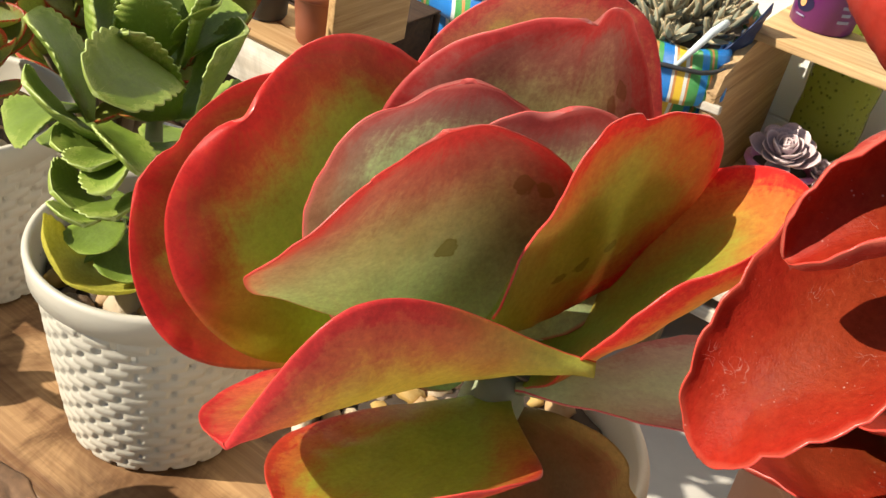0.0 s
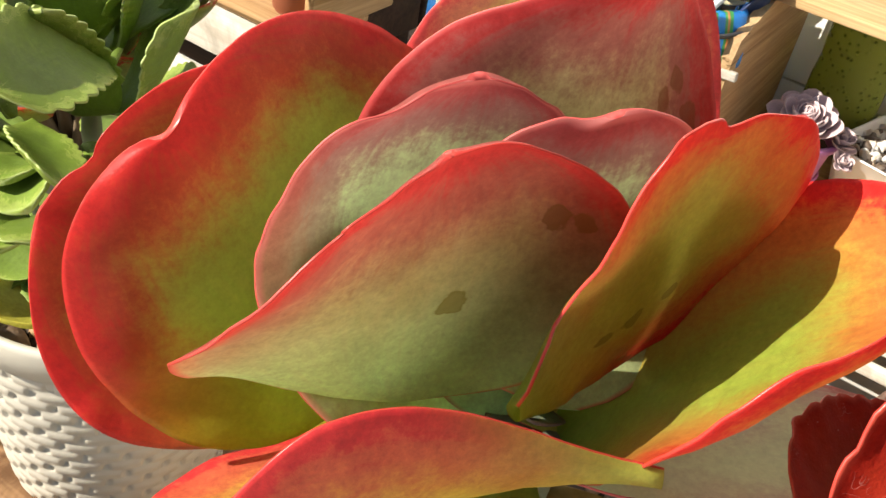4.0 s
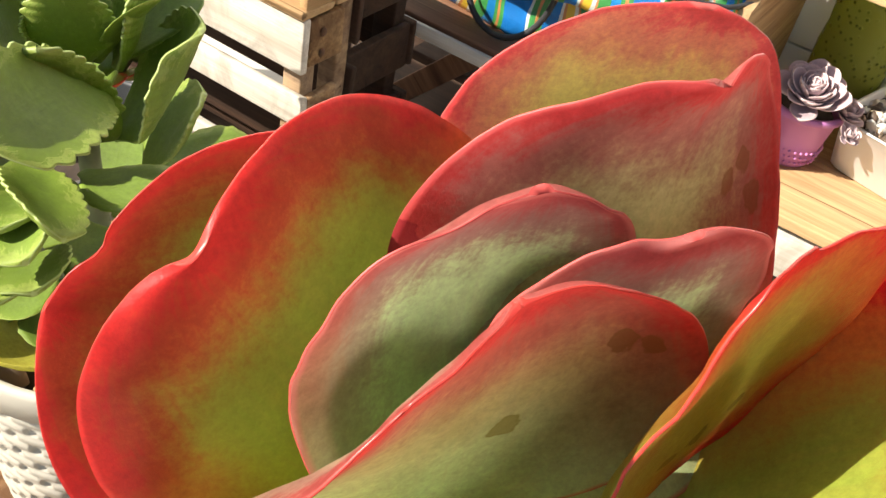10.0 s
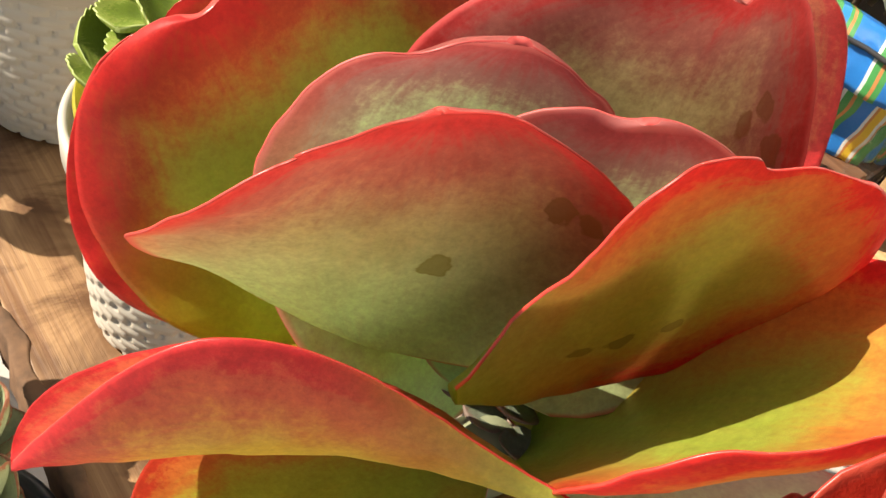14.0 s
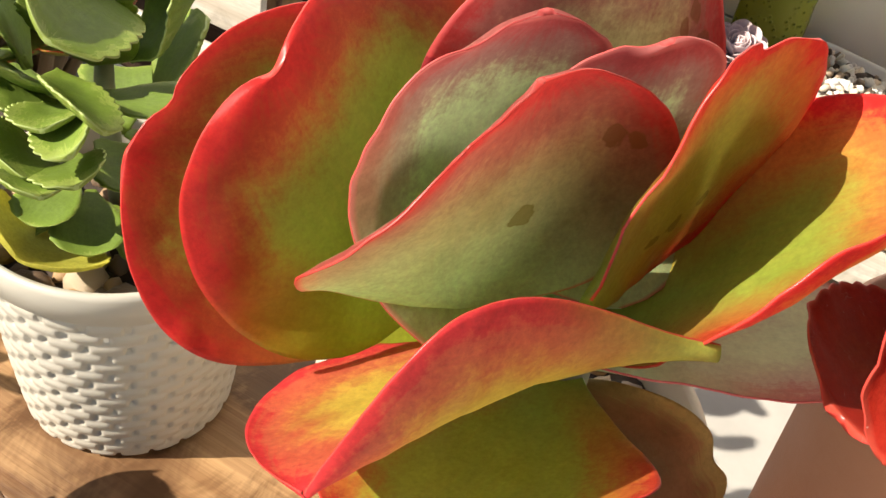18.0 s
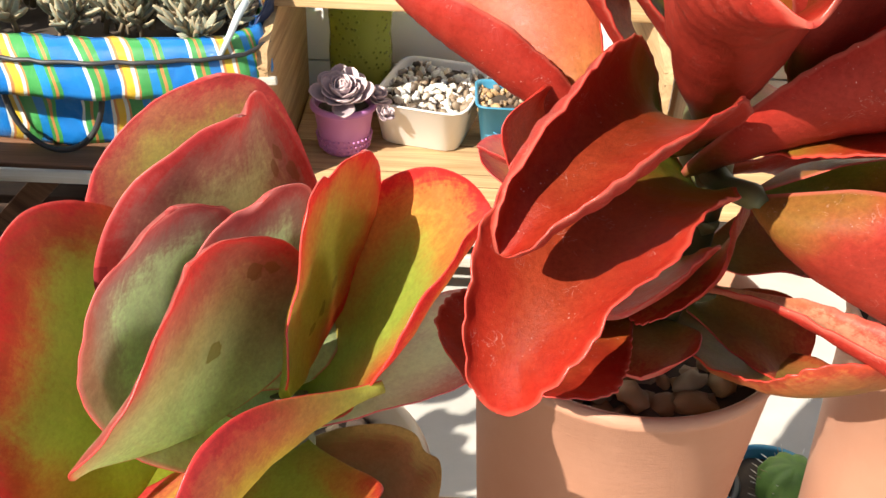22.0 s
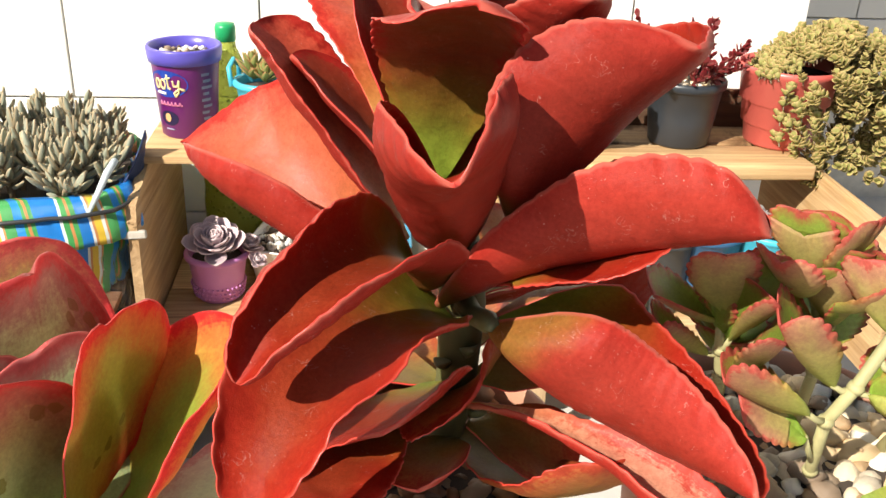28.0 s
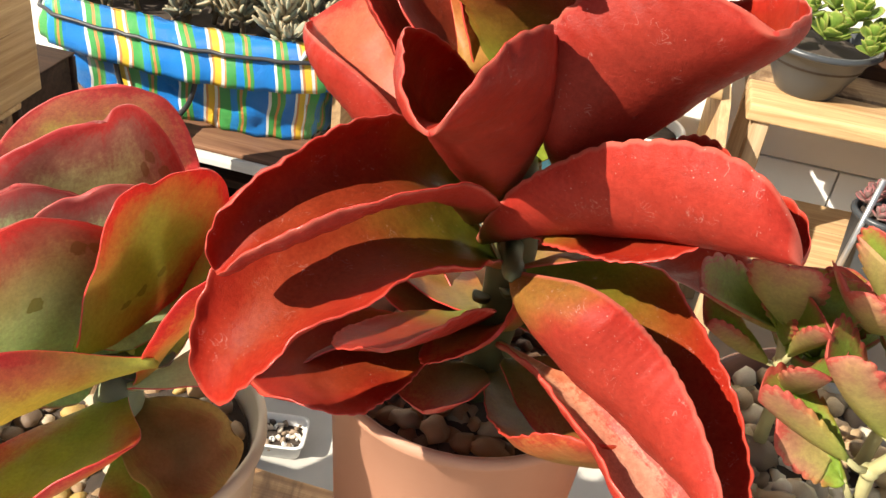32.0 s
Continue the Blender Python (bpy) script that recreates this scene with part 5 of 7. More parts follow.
paddle_leaf(green_kalanchoe, (-0.2570, 0.1109, 0.2931), heading=-2.2736, rise=1.0609, arch=0.4125, arch2=0.2356, swerve=-0.0054, roll=-0.0859, twist=-0.0742, length=0.0587, left=0.0262, right=0.0248, swell=1.132, blunt=0.512, cup_l=0.606, cup_r=0.679, cup_gain=0.094, skins=(K_SKIN, K_SKIN, K_EDGE), thick=0.0052, wave=0.0008, teeth=((1, 0.3, 0.985, 9, 0.0024), (-1, 0.3, 0.985, 9, 0.0024)), seed=31)
paddle_leaf(green_kalanchoe, (-0.2432, 0.1170, 0.2749), heading=-0.9986, rise=0.9533, arch=0.1634, arch2=-0.2440, swerve=0.3730, roll=-0.0894, twist=0.0622, length=0.0900, left=0.0230, right=0.0259, swell=0.3676, blunt=0.7260, cup_l=0.4543, cup_r=0.4079, cup_gain=0.3958, skins=(K_SKIN, K_SKIN, K_EDGE), thick=0.0052, wave=0.0008, teeth=((1, 0.3, 0.985, 9, 0.0024), (-1, 0.3, 0.985, 9, 0.0024)), seed=28)
paddle_leaf(green_kalanchoe, (-0.2413, 0.1187, 0.3081), heading=-0.9310, rise=1.1386, arch=0.2175, arch2=0.2162, swerve=0.0853, roll=0.1008, twist=0.0430, length=0.0462, left=0.0174, right=0.0133, swell=0.9074, blunt=0.6521, cup_l=0.3178, cup_r=0.2551, cup_gain=0.0211, skins=(K_SKIN, K_SKIN, K_EDGE), thick=0.0052, wave=0.0008, teeth=((1, 0.3, 0.985, 9, 0.0024), (-1, 0.3, 0.985, 9, 0.0024)), seed=91)
paddle_leaf(green_kalanchoe, (-0.2530, 0.1264, 0.3127), heading=-3.7425, rise=1.0422, arch=0.0366, arch2=0.1412, swerve=0.2424, roll=0.2684, twist=0.5020, length=0.0415, left=0.0267, right=0.0243, swell=1.002, blunt=0.562, cup_l=0.597, cup_r=0.468, cup_gain=-0.021, skins=(K_SKIN, K_SKIN, K_EDGE), thick=0.0052, wave=0.0008, teeth=((1, 0.3, 0.985, 9, 0.0024), (-1, 0.3, 0.985, 9, 0.0024)), seed=30)
paddle_leaf(green_kalanchoe, (-0.2472, 0.1239, 0.3089), heading=-3.4652, rise=0.8558, arch=0.2120, arch2=0.2087, swerve=0.2060, roll=0.3398, twist=0.2254, length=0.0306, left=0.0330, right=0.0269, swell=0.852, blunt=0.537, cup_l=0.521, cup_r=0.283, cup_gain=-0.208, skins=(K_SKIN, K_SKIN, K_EDGE), thick=0.0052, wave=0.0008, teeth=((1, 0.3, 0.985, 9, 0.0024), (-1, 0.3, 0.985, 9, 0.0024)), seed=29)
paddle_leaf(green_kalanchoe, (-0.2241, 0.1236, 0.3002), heading=-1.0533, rise=0.8112, arch=-0.8547, arch2=-0.0304, swerve=-0.1442, roll=-0.5444, twist=0.0140, length=0.0980, left=0.0221, right=0.0217, swell=1.349, blunt=0.456, cup_l=0.443, cup_r=0.916, cup_gain=-0.084, skins=(K_SKIN, K_SKIN, K_EDGE), thick=0.0052, wave=0.0008, teeth=((1, 0.3, 0.985, 9, 0.0024), (-1, 0.3, 0.985, 9, 0.0024)), seed=27)
paddle_leaf(green_kalanchoe, (-0.2344, 0.1348, 0.3068), heading=1.1496, rise=1.1601, arch=0.0373, arch2=0.0462, swerve=-0.1157, roll=-0.0741, twist=-0.2033, length=0.0483, left=0.0257, right=0.0263, swell=1.144, blunt=0.505, cup_l=0.620, cup_r=0.672, cup_gain=0.037, skins=(K_SKIN, K_SKIN, K_EDGE), thick=0.0052, wave=0.0008, teeth=((1, 0.3, 0.985, 9, 0.0024), (-1, 0.3, 0.985, 9, 0.0024)), seed=33)
paddle_leaf(green_kalanchoe, (-0.2314, 0.1289, 0.2763), heading=0.7240, rise=0.8287, arch=0.2951, arch2=0.1084, swerve=-0.4157, roll=0.3614, twist=-0.1496, length=0.0710, left=0.0262, right=0.0375, swell=1.192, blunt=0.499, cup_l=0.745, cup_r=0.439, cup_gain=0.259, skins=(K_SKIN, K_SKIN, K_EDGE), thick=0.0052, wave=0.0008, teeth=((1, 0.3, 0.985, 9, 0.0024), (-1, 0.3, 0.985, 9, 0.0024)), seed=34)
paddle_leaf(green_kalanchoe, (-0.2253, 0.1404, 0.2565), heading=1.2347, rise=0.9401, arch=-0.1109, arch2=0.0969, swerve=-0.2090, roll=-0.0178, twist=-0.2842, length=0.0449, left=0.0249, right=0.0265, swell=1.044, blunt=0.504, cup_l=0.410, cup_r=0.420, cup_gain=-0.102, skins=(K_SKIN, K_SKIN, K_EDGE), thick=0.0052, wave=0.0008, teeth=((1, 0.3, 0.985, 9, 0.0024), (-1, 0.3, 0.985, 9, 0.0024)), seed=35)
paddle_leaf(green_kalanchoe, (-0.2495, 0.1060, 0.2572), heading=-1.5221, rise=0.5761, arch=0.3079, arch2=0.1502, swerve=-0.2316, roll=0.0896, twist=-0.3094, length=0.0771, left=0.0253, right=0.0270, swell=1.165, blunt=0.479, cup_l=0.421, cup_r=0.349, cup_gain=-0.040, skins=(K_SKIN, K_SKIN, K_EDGE), thick=0.0052, wave=0.0008, teeth=((1, 0.3, 0.985, 9, 0.0024), (-1, 0.3, 0.985, 9, 0.0024)), seed=77)
paddle_leaf(green_kalanchoe, (-0.2649, 0.0976, 0.2695), heading=-2.4791, rise=1.3188, arch=-0.2345, arch2=-0.3415, swerve=0.1207, roll=0.0389, twist=0.1897, length=0.0663, left=0.0267, right=0.0264, swell=1.060, blunt=0.542, cup_l=0.233, cup_r=0.664, cup_gain=0.108, skins=(K_SKIN, K_SKIN, K_EDGE), thick=0.0052, wave=0.0008, teeth=((1, 0.3, 0.985, 9, 0.0024), (-1, 0.3, 0.985, 9, 0.0024)), seed=32)
paddle_leaf(green_kalanchoe, (-0.2306, 0.0897, 0.2615), heading=-1.9960, rise=0.5039, arch=-0.1421, arch2=0.0165, swerve=-0.0289, roll=-0.0323, twist=-0.0398, length=0.0384, left=0.0160, right=0.0161, swell=1.122, blunt=0.499, cup_l=0.558, cup_r=0.598, cup_gain=0.013, skins=(K_SKIN, K_SKIN, K_EDGE), thick=0.0052, wave=0.0008, teeth=((1, 0.3, 0.985, 8, 0.0018), (-1, 0.3, 0.985, 8, 0.0018)), seed=35)
paddle_leaf(green_kalanchoe, (-0.2635, 0.0945, 0.2790), heading=-2.0070, rise=0.1359, arch=-0.7114, arch2=-0.0943, swerve=-0.0033, roll=0.3933, twist=-0.4861, length=0.0444, left=0.0290, right=0.0270, swell=1.671, blunt=0.494, cup_l=0.292, cup_r=0.188, cup_gain=-0.138, skins=(K_SKIN, K_SKIN, K_EDGE), thick=0.0052, wave=0.0008, teeth=((1, 0.3, 0.985, 9, 0.0024), (-1, 0.3, 0.985, 9, 0.0024)), seed=76)
paddle_leaf(green_kalanchoe, (-0.2330, 0.0861, 0.2845), heading=-0.5139, rise=0.2684, arch=-0.4087, arch2=0.0577, swerve=0.1888, roll=-0.1730, twist=-0.3614, length=0.0590, left=0.0129, right=0.0161, swell=0.966, blunt=0.505, cup_l=0.493, cup_r=0.601, cup_gain=-0.051, skins=(K_SKIN, K_SKIN, K_EDGE), thick=0.0052, wave=0.0008, teeth=((1, 0.3, 0.985, 8, 0.0018), (-1, 0.3, 0.985, 8, 0.0018)), seed=36)
paddle_leaf(green_kalanchoe, (-0.2283, 0.0828, 0.2700), heading=-0.9409, rise=0.5003, arch=-0.3326, arch2=-0.0123, swerve=0.0352, roll=0.0090, twist=0.1682, length=0.0406, left=0.0158, right=0.0154, swell=1.061, blunt=0.500, cup_l=0.607, cup_r=0.628, cup_gain=-0.013, skins=(K_SKIN, K_SKIN, K_EDGE), thick=0.0052, wave=0.0008, teeth=((1, 0.3, 0.985, 8, 0.0018), (-1, 0.3, 0.985, 8, 0.0018)), seed=37)
paddle_leaf(green_kalanchoe, (-0.2249, 0.0758, 0.2400), heading=-0.5767, rise=0.7994, arch=-0.5604, arch2=-0.1099, swerve=0.0131, roll=0.0903, twist=0.0967, length=0.0496, left=0.0166, right=0.0160, swell=1.090, blunt=0.502, cup_l=0.654, cup_r=0.591, cup_gain=0.009, skins=(K_SKIN, K_SKIN, K_EDGE), thick=0.0052, wave=0.0008, teeth=((1, 0.3, 0.985, 8, 0.0018), (-1, 0.3, 0.985, 8, 0.0018)), seed=41)
paddle_leaf(green_kalanchoe, (-0.2331, 0.0655, 0.2364), heading=-0.6127, rise=0.7443, arch=-0.4283, arch2=-0.1419, swerve=0.0416, roll=-0.0739, twist=-0.0220, length=0.0512, left=0.0143, right=0.0161, swell=1.047, blunt=0.512, cup_l=0.759, cup_r=0.795, cup_gain=0.036, skins=(K_SKIN, K_SKIN, K_EDGE), thick=0.0052, wave=0.0008, teeth=((1, 0.3, 0.985, 8, 0.0018), (-1, 0.3, 0.985, 8, 0.0018)), seed=40)
paddle_leaf(green_kalanchoe, (-0.2276, 0.0731, 0.2484), heading=-1.2974, rise=0.5982, arch=-0.1711, arch2=-0.0295, swerve=-0.1651, roll=-0.3146, twist=-0.2660, length=0.0377, left=0.0194, right=0.0177, swell=0.997, blunt=0.520, cup_l=0.505, cup_r=0.745, cup_gain=0.015, skins=(K_SKIN, K_SKIN, K_EDGE), thick=0.0052, wave=0.0008, teeth=((1, 0.3, 0.985, 8, 0.0018), (-1, 0.3, 0.985, 8, 0.0018)), seed=39)
paddle_leaf(green_kalanchoe, (-0.2259, 0.0839, 0.2635), heading=-0.7725, rise=0.5746, arch=-0.5153, arch2=-0.0902, swerve=0.0747, roll=0.1187, twist=0.4078, length=0.0507, left=0.0148, right=0.0138, swell=1.033, blunt=0.503, cup_l=0.793, cup_r=0.715, cup_gain=0.007, skins=(K_SKIN, K_SKIN, K_EDGE), thick=0.0052, wave=0.0008, teeth=((1, 0.3, 0.985, 8, 0.0018), (-1, 0.3, 0.985, 8, 0.0018)), seed=38)
paddle_leaf(green_kalanchoe, (-0.2495, 0.1057, 0.1794), heading=-1.2076, rise=0.2781, arch=0.3256, arch2=-0.1646, swerve=0.1137, roll=-0.1499, twist=-0.3033, length=0.0706, left=0.0377, right=0.0396, swell=2.280, blunt=0.490, cup_l=0.938, cup_r=1.033, cup_gain=-0.110, skins=(Y_SKIN, Y_SKIN, Y_SKIN), thick=0.003, teeth=((1, 0.3, 0.98, 7, 0.002), (-1, 0.3, 0.98, 7, 0.002)), label='drooping yellowed lower leaf', seed=41)
k_leaf = petal_mesh("leaf", 0.060, 0.022, K_SKIN, cup=0.5, curl=-0.2, thick=0.0045, sharp=0.45, fat=1.3, teeth=9, tooth=0.10, ns=20, nu=4)
for at, a, r, s in (((-0.244, 0.135, 0.30), 1.3, 0.7, 0.9), ((-0.240, 0.13, 0.31), 0.4, 1.0, 0.8), ((-0.242, 0.14, 0.24), 0.9, 0.2, 1.1), ((-0.25, 0.14, 0.22), 2.3, 0.1, 1.1), ((-0.25, 0.13, 0.27), 2.6, 0.5, 1.0), ((-0.235, 0.13, 0.23), 0.1, 0.1, 1.0), ((-0.24, 0.13, 0.20), 0.6, -0.1, 0.9), ((-0.25, 0.12, 0.21), -2.4, 0.0, 0.8), ((-0.235, 0.11, 0.235), -0.35, 0.15, 0.85), ((-0.238, 0.105, 0.205), -0.8, 0.05, 0.8), ((-0.24, 0.10, 0.215), -1.3, 0.1, 0.7), ((-0.245, 0.105, 0.195), -1.9, 0.0, 0.75), ((-0.236, 0.115, 0.26), -0.1, 0.35, 0.9), ((-0.235, 0.115, 0.19), -0.2, -0.05, 0.8), ((-0.25, 0.11, 0.245), -2.7, 0.2, 0.85), ((-0.24, 0.11, 0.255), -0.9, 0.5, 0.7)):
    ob = part("leaf", k_leaf, K_SKIN, green_kalanchoe)
    ob.matrix_basis = aim(at, a, r, 0, s)

red_kalanchoe = thing("kalanchoe_plant", (0, 0, 0), "kalanchoe with green scalloped leaves flushed red at the margins", "succulent plant", "scalloped kalanchoes")
R_STEM = plain("jointed_stem", (0.36, 0.33, 0.16), 0.6, 0.2, 140, 0.4)

def boat_leaf(parent, base, tip, keel, near, far, node=None, teeth=8, tooth=0.20, thick=0.0034, ns=40, nu=5):
    """Scalloped fleshy leaf folded along its keel: the keel runs base - keel - tip, the margins pass near and far at the widest place."""
    base, tip, keel, near, far = (Vector(v) for v in (base, tip, keel, near, far))
    mid = keel * 2 - (base + tip) * 0.5
    arms = (far - keel, near - keel)
    b = bmesh.new()
    rim_uv, blade_uv = b.loops.layers.uv.new("rim"), b.loops.layers.uv.new("blade")
    grid, where = ([], []), {}
    top = 0.62 ** 0.75 * 0.38 ** 0.46
    for i in range(ns + 1):
        s = min(0.9985, 1 - (1 - i / ns) ** 1.35)
        q0 = base * (1 - s) ** 2 + mid * 2 * s * (1 - s) + tip * s * s
        along = ((mid - base) * (1 - s) + (tip - mid) * s).normalized()
        w = s ** 0.75 * (1 - s) ** 0.46 / top + 0.05 * (1 - s)
        saw = (teeth * s + 0.2) % 1.0
        nick = 1 + (tooth * (saw ** 0.6 * (1 - saw) ** 0.35 * 1.7 - 0.5) if s > 0.22 else 0)
        rows_ = ([], [])
        for j in range(-nu, nu + 1):
            u = abs(j) / nu
            arm = arms[j > 0]
            inner = along.cross(arm).normalized()
            if inner.dot(arms[0] + arms[1]) < 0:
                inner = -inner
            if j == 0:
                inner = (arms[0] + arms[1]).normalized()
            reach = w * u * (1 + (nick - 1) * u ** 6)
            q = q0 + arm * reach - inner * arm.length * w * 0.20 * (u - u * u)
            t = thick * 0.5 * (0.2 + 0.8 * (1 - u ** 3)) * (1 - 0.5 * s ** 3)
            for k, sg in ((0, 1), (1, -1)):
                v = b.verts.new(q + inner * t * sg)
                where[v] = ((min(w * (1 - u), (1 - s) * 1.6), s), (j / nu * 0.5 + 0.5, s))
                rows_[k].append(v)
        grid[0].append(rows_[0])
        grid[1].append(rows_[1])

    def face(vs, m=0):
        f = b.faces.new(vs)
        f.material_index = m
        for lp in f.loops:
            lp[rim_uv].uv, lp[blade_uv].uv = where[lp.vert]

    T, B = grid
    m = 2 * nu
    for i in range(ns):
        for j in range(m):
            face((T[i][j], T[i + 1][j], T[i + 1][j + 1], T[i][j + 1]))
            face((B[i][j], B[i][j + 1], B[i + 1][j + 1], B[i + 1][j]), 1)
        face((T[i][0], B[i][0], B[i + 1][0], T[i + 1][0]), 1)
        face((T[i][m], T[i + 1][m], B[i + 1][m], B[i][m]), 1)
    for j in range(m):
        face((T[ns][j], B[ns][j], B[ns][j + 1], T[ns][j + 1]), 1)
        face((T[0][j], T[0][j + 1], B[0][j + 1], B[0][j]))
    bmesh.ops.recalc_face_normals(b, faces=b.faces[:])
    part("leaf", b, (R_SKIN, R_UNDER), parent)
    if node:
        bm = bmesh.new()
        tube(bm, (node, tuple(Vector(node).lerp(base, 0.5) - Vector((0, 0, 0.002))), tuple(base.lerp(keel, 0.08))), (0.0022, 0.0018, 0.0016), 10)
        part("petiole", bm, R_STEM, parent)


STEMS = (((0.433, 0.145, 0.262), (0.429, 0.139, 0.277), (0.415, 0.114, 0.331), (0.428, 0.115, 0.352), (0.446, 0.12, 0.385), (0.455, 0.125, 0.41)), ((0.380, 0.182, 0.262), (0.374, 0.165, 0.328), (0.368, 0.158, 0.351), (0.361, 0.151, 0.376)), ((0.44, 0.19, 0.262), (0.432, 0.165, 0.33), (0.416, 0.150, 0.385), (0.406, 0.145, 0.408)), ((0.40, 0.22, 0.262), (0.392, 0.195, 0.33), (0.388, 0.18, 0.365)), ((0.49, 0.17, 0.262), (0.495, 0.150, 0.31), (0.50, 0.14, 0.36)))
for pts_ in STEMS:
    bm = bmesh.new()
    tube(bm, pts_, [0.0042] + [0.0036] * (len(pts_) - 2) + [0.0024], 12)
    part("stem", bm, R_STEM, red_kalanchoe)
    for q in pts_[1:-1]:
        bm = bmesh.new()
        tube(bm, ((q[0], q[1], q[2] - 0.003), q, (q[0], q[1], q[2] + 0.003)), (0.0038, 0.0050, 0.0038), 12)
        part("node_ring", bm, R_STEM, red_kalanchoe)
N1, N2, N3, N4 = (0.415, 0.114, 0.331), (0.374, 0.165, 0.328), (0.368, 0.158, 0.351), (0.361, 0.151, 0.374)
boat_leaf(red_kalanchoe, (0.400, 0.106, 0.342), (0.354, 0.115, 0.356), (0.381, 0.114, 0.342), (0.371, 0.102, 0.370), (0.378, 0.138, 0.358), node=N1)
boat_leaf(red_kalanchoe, (0.416, 0.117, 0.352), (0.371, 0.103, 0.398), (0.391, 0.109, 0.373), (0.402, 0.102, 0.391), (0.386, 0.120, 0.402), node=(0.426, 0.116, 0.350))
boat_leaf(red_kalanchoe, (0.368, 0.150, 0.362), (0.372, 0.108, 0.406), (0.369, 0.129, 0.384), (0.361, 0.122, 0.397), (0.356, 0.148, 0.399), node=N3)
boat_leaf(red_kalanchoe, (0.372, 0.144, 0.346), (0.378, 0.106, 0.386), (0.374, 0.122, 0.363), (0.358, 0.112, 0.378), (0.381, 0.130, 0.384), node=N2)
boat_leaf(red_kalanchoe, (0.363, 0.163, 0.345), (0.322, 0.138, 0.376), (0.342, 0.153, 0.356), (0.341, 0.143, 0.373), (0.331, 0.158, 0.379), node=N3)
boat_leaf(red_kalanchoe, (0.408, 0.116, 0.318), (0.368, 0.120, 0.338), (0.394, 0.124, 0.328), (0.391, 0.114, 0.316), (0.388, 0.134, 0.342), node=(0.426, 0.134, 0.287))
boat_leaf(red_kalanchoe, (0.361, 0.154, 0.373), (0.313, 0.130, 0.402), (0.346, 0.156, 0.376), (0.338, 0.136, 0.389), (0.336, 0.168, 0.396), node=N4)
boat_leaf(red_kalanchoe, (0.359, 0.143, 0.385), (0.347, 0.128, 0.426), (0.350, 0.137, 0.402), (0.368, 0.130, 0.412), (0.334, 0.140, 0.408), node=(0.361, 0.150, 0.377))
boat_leaf(red_kalanchoe, (0.372, 0.130, 0.392), (0.378, 0.142, 0.418), (0.374, 0.130, 0.404), (0.386, 0.124, 0.412), (0.364, 0.134, 0.412), node=(0.361, 0.150, 0.377))
boat_leaf(red_kalanchoe, (0.434, 0.111, 0.350), (0.474, 0.098, 0.352), (0.448, 0.100, 0.342), (0.456, 0.092, 0.356), (0.452, 0.118, 0.362), node=(0.429, 0.115, 0.352))
boat_leaf(red_kalanchoe, (0.444, 0.112, 0.362), (0.486, 0.104, 0.372), (0.462, 0.106, 0.362), (0.466, 0.092, 0.374), (0.464, 0.122, 0.380), node=(0.438, 0.118, 0.371))
boat_leaf(red_kalanchoe, (0.440, 0.114, 0.386), (0.416, 0.118, 0.428), (0.428, 0.112, 0.404), (0.440, 0.104, 0.412), (0.416, 0.124, 0.408), node=(0.446, 0.120, 0.385))
boat_leaf(red_kalanchoe, (0.452, 0.116, 0.392), (0.470, 0.106, 0.432), (0.460, 0.106, 0.410), (0.446, 0.100, 0.414), (0.474, 0.112, 0.416), node=(0.448, 0.121, 0.390))
boat_leaf(red_kalanchoe, (0.428, 0.150, 0.372), (0.398, 0.134, 0.414), (0.412, 0.138, 0.390), (0.424, 0.128, 0.402), (0.398, 0.152, 0.404), node=(0.430, 0.155, 0.368))
boat_leaf(red_kalanchoe, (0.388, 0.170, 0.368), (0.386, 0.146, 0.416), (0.388, 0.154, 0.390), (0.402, 0.150, 0.402), (0.370, 0.158, 0.402), node=(0.388, 0.180, 0.363))
boat_leaf(red_kalanchoe, (0.402, 0.143, 0.405), (0.388, 0.138, 0.446), (0.394, 0.137, 0.425), (0.406, 0.128, 0.432), (0.378, 0.146, 0.432), node=(0.406, 0.145, 0.404))
boat_leaf(red_kalanchoe, (0.409, 0.142, 0.405), (0.426, 0.130, 0.444), (0.417, 0.132, 0.424), (0.403, 0.125, 0.430), (0.432, 0.140, 0.431), node=(0.406, 0.145, 0.404))
boat_leaf(red_kalanchoe, (0.404, 0.140, 0.398), (0.374, 0.122, 0.424), (0.388, 0.128, 0.404), (0.396, 0.116, 0.418), (0.374, 0.140, 0.420), node=(0.410, 0.147, 0.396))
boat_leaf(red_kalanchoe, (0.452, 0.118, 0.405), (0.444, 0.116, 0.448), (0.448, 0.112, 0.424), (0.462, 0.104, 0.434), (0.434, 0.118, 0.434), node=(0.455, 0.125, 0.408))
boat_leaf(red_kalanchoe, (0.458, 0.118, 0.408), (0.486, 0.104, 0.440), (0.470, 0.106, 0.420), (0.460, 0.094, 0.430), (0.484, 0.118, 0.432), node=(0.455, 0.125, 0.408))
boat_leaf(red_kalanchoe, (0.414, 0.142, 0.388), (0.440, 0.118, 0.414), (0.428, 0.126, 0.394), (0.420, 0.112, 0.410), (0.444, 0.134, 0.408), node=(0.416, 0.149, 0.384))
r_leaf = [petal_mesh("leaf", 0.050, 0.0230, R_SKIN, cup=c, curl=k, thick=0.0032, sharp=0.42, fat=0.9, teeth=8, tooth=0.13, ns=30, nu=4) for c, k in ((0.7, 0.4), (0.55, 0.7), (0.9, 0.2))]
rng = random.Random(12)
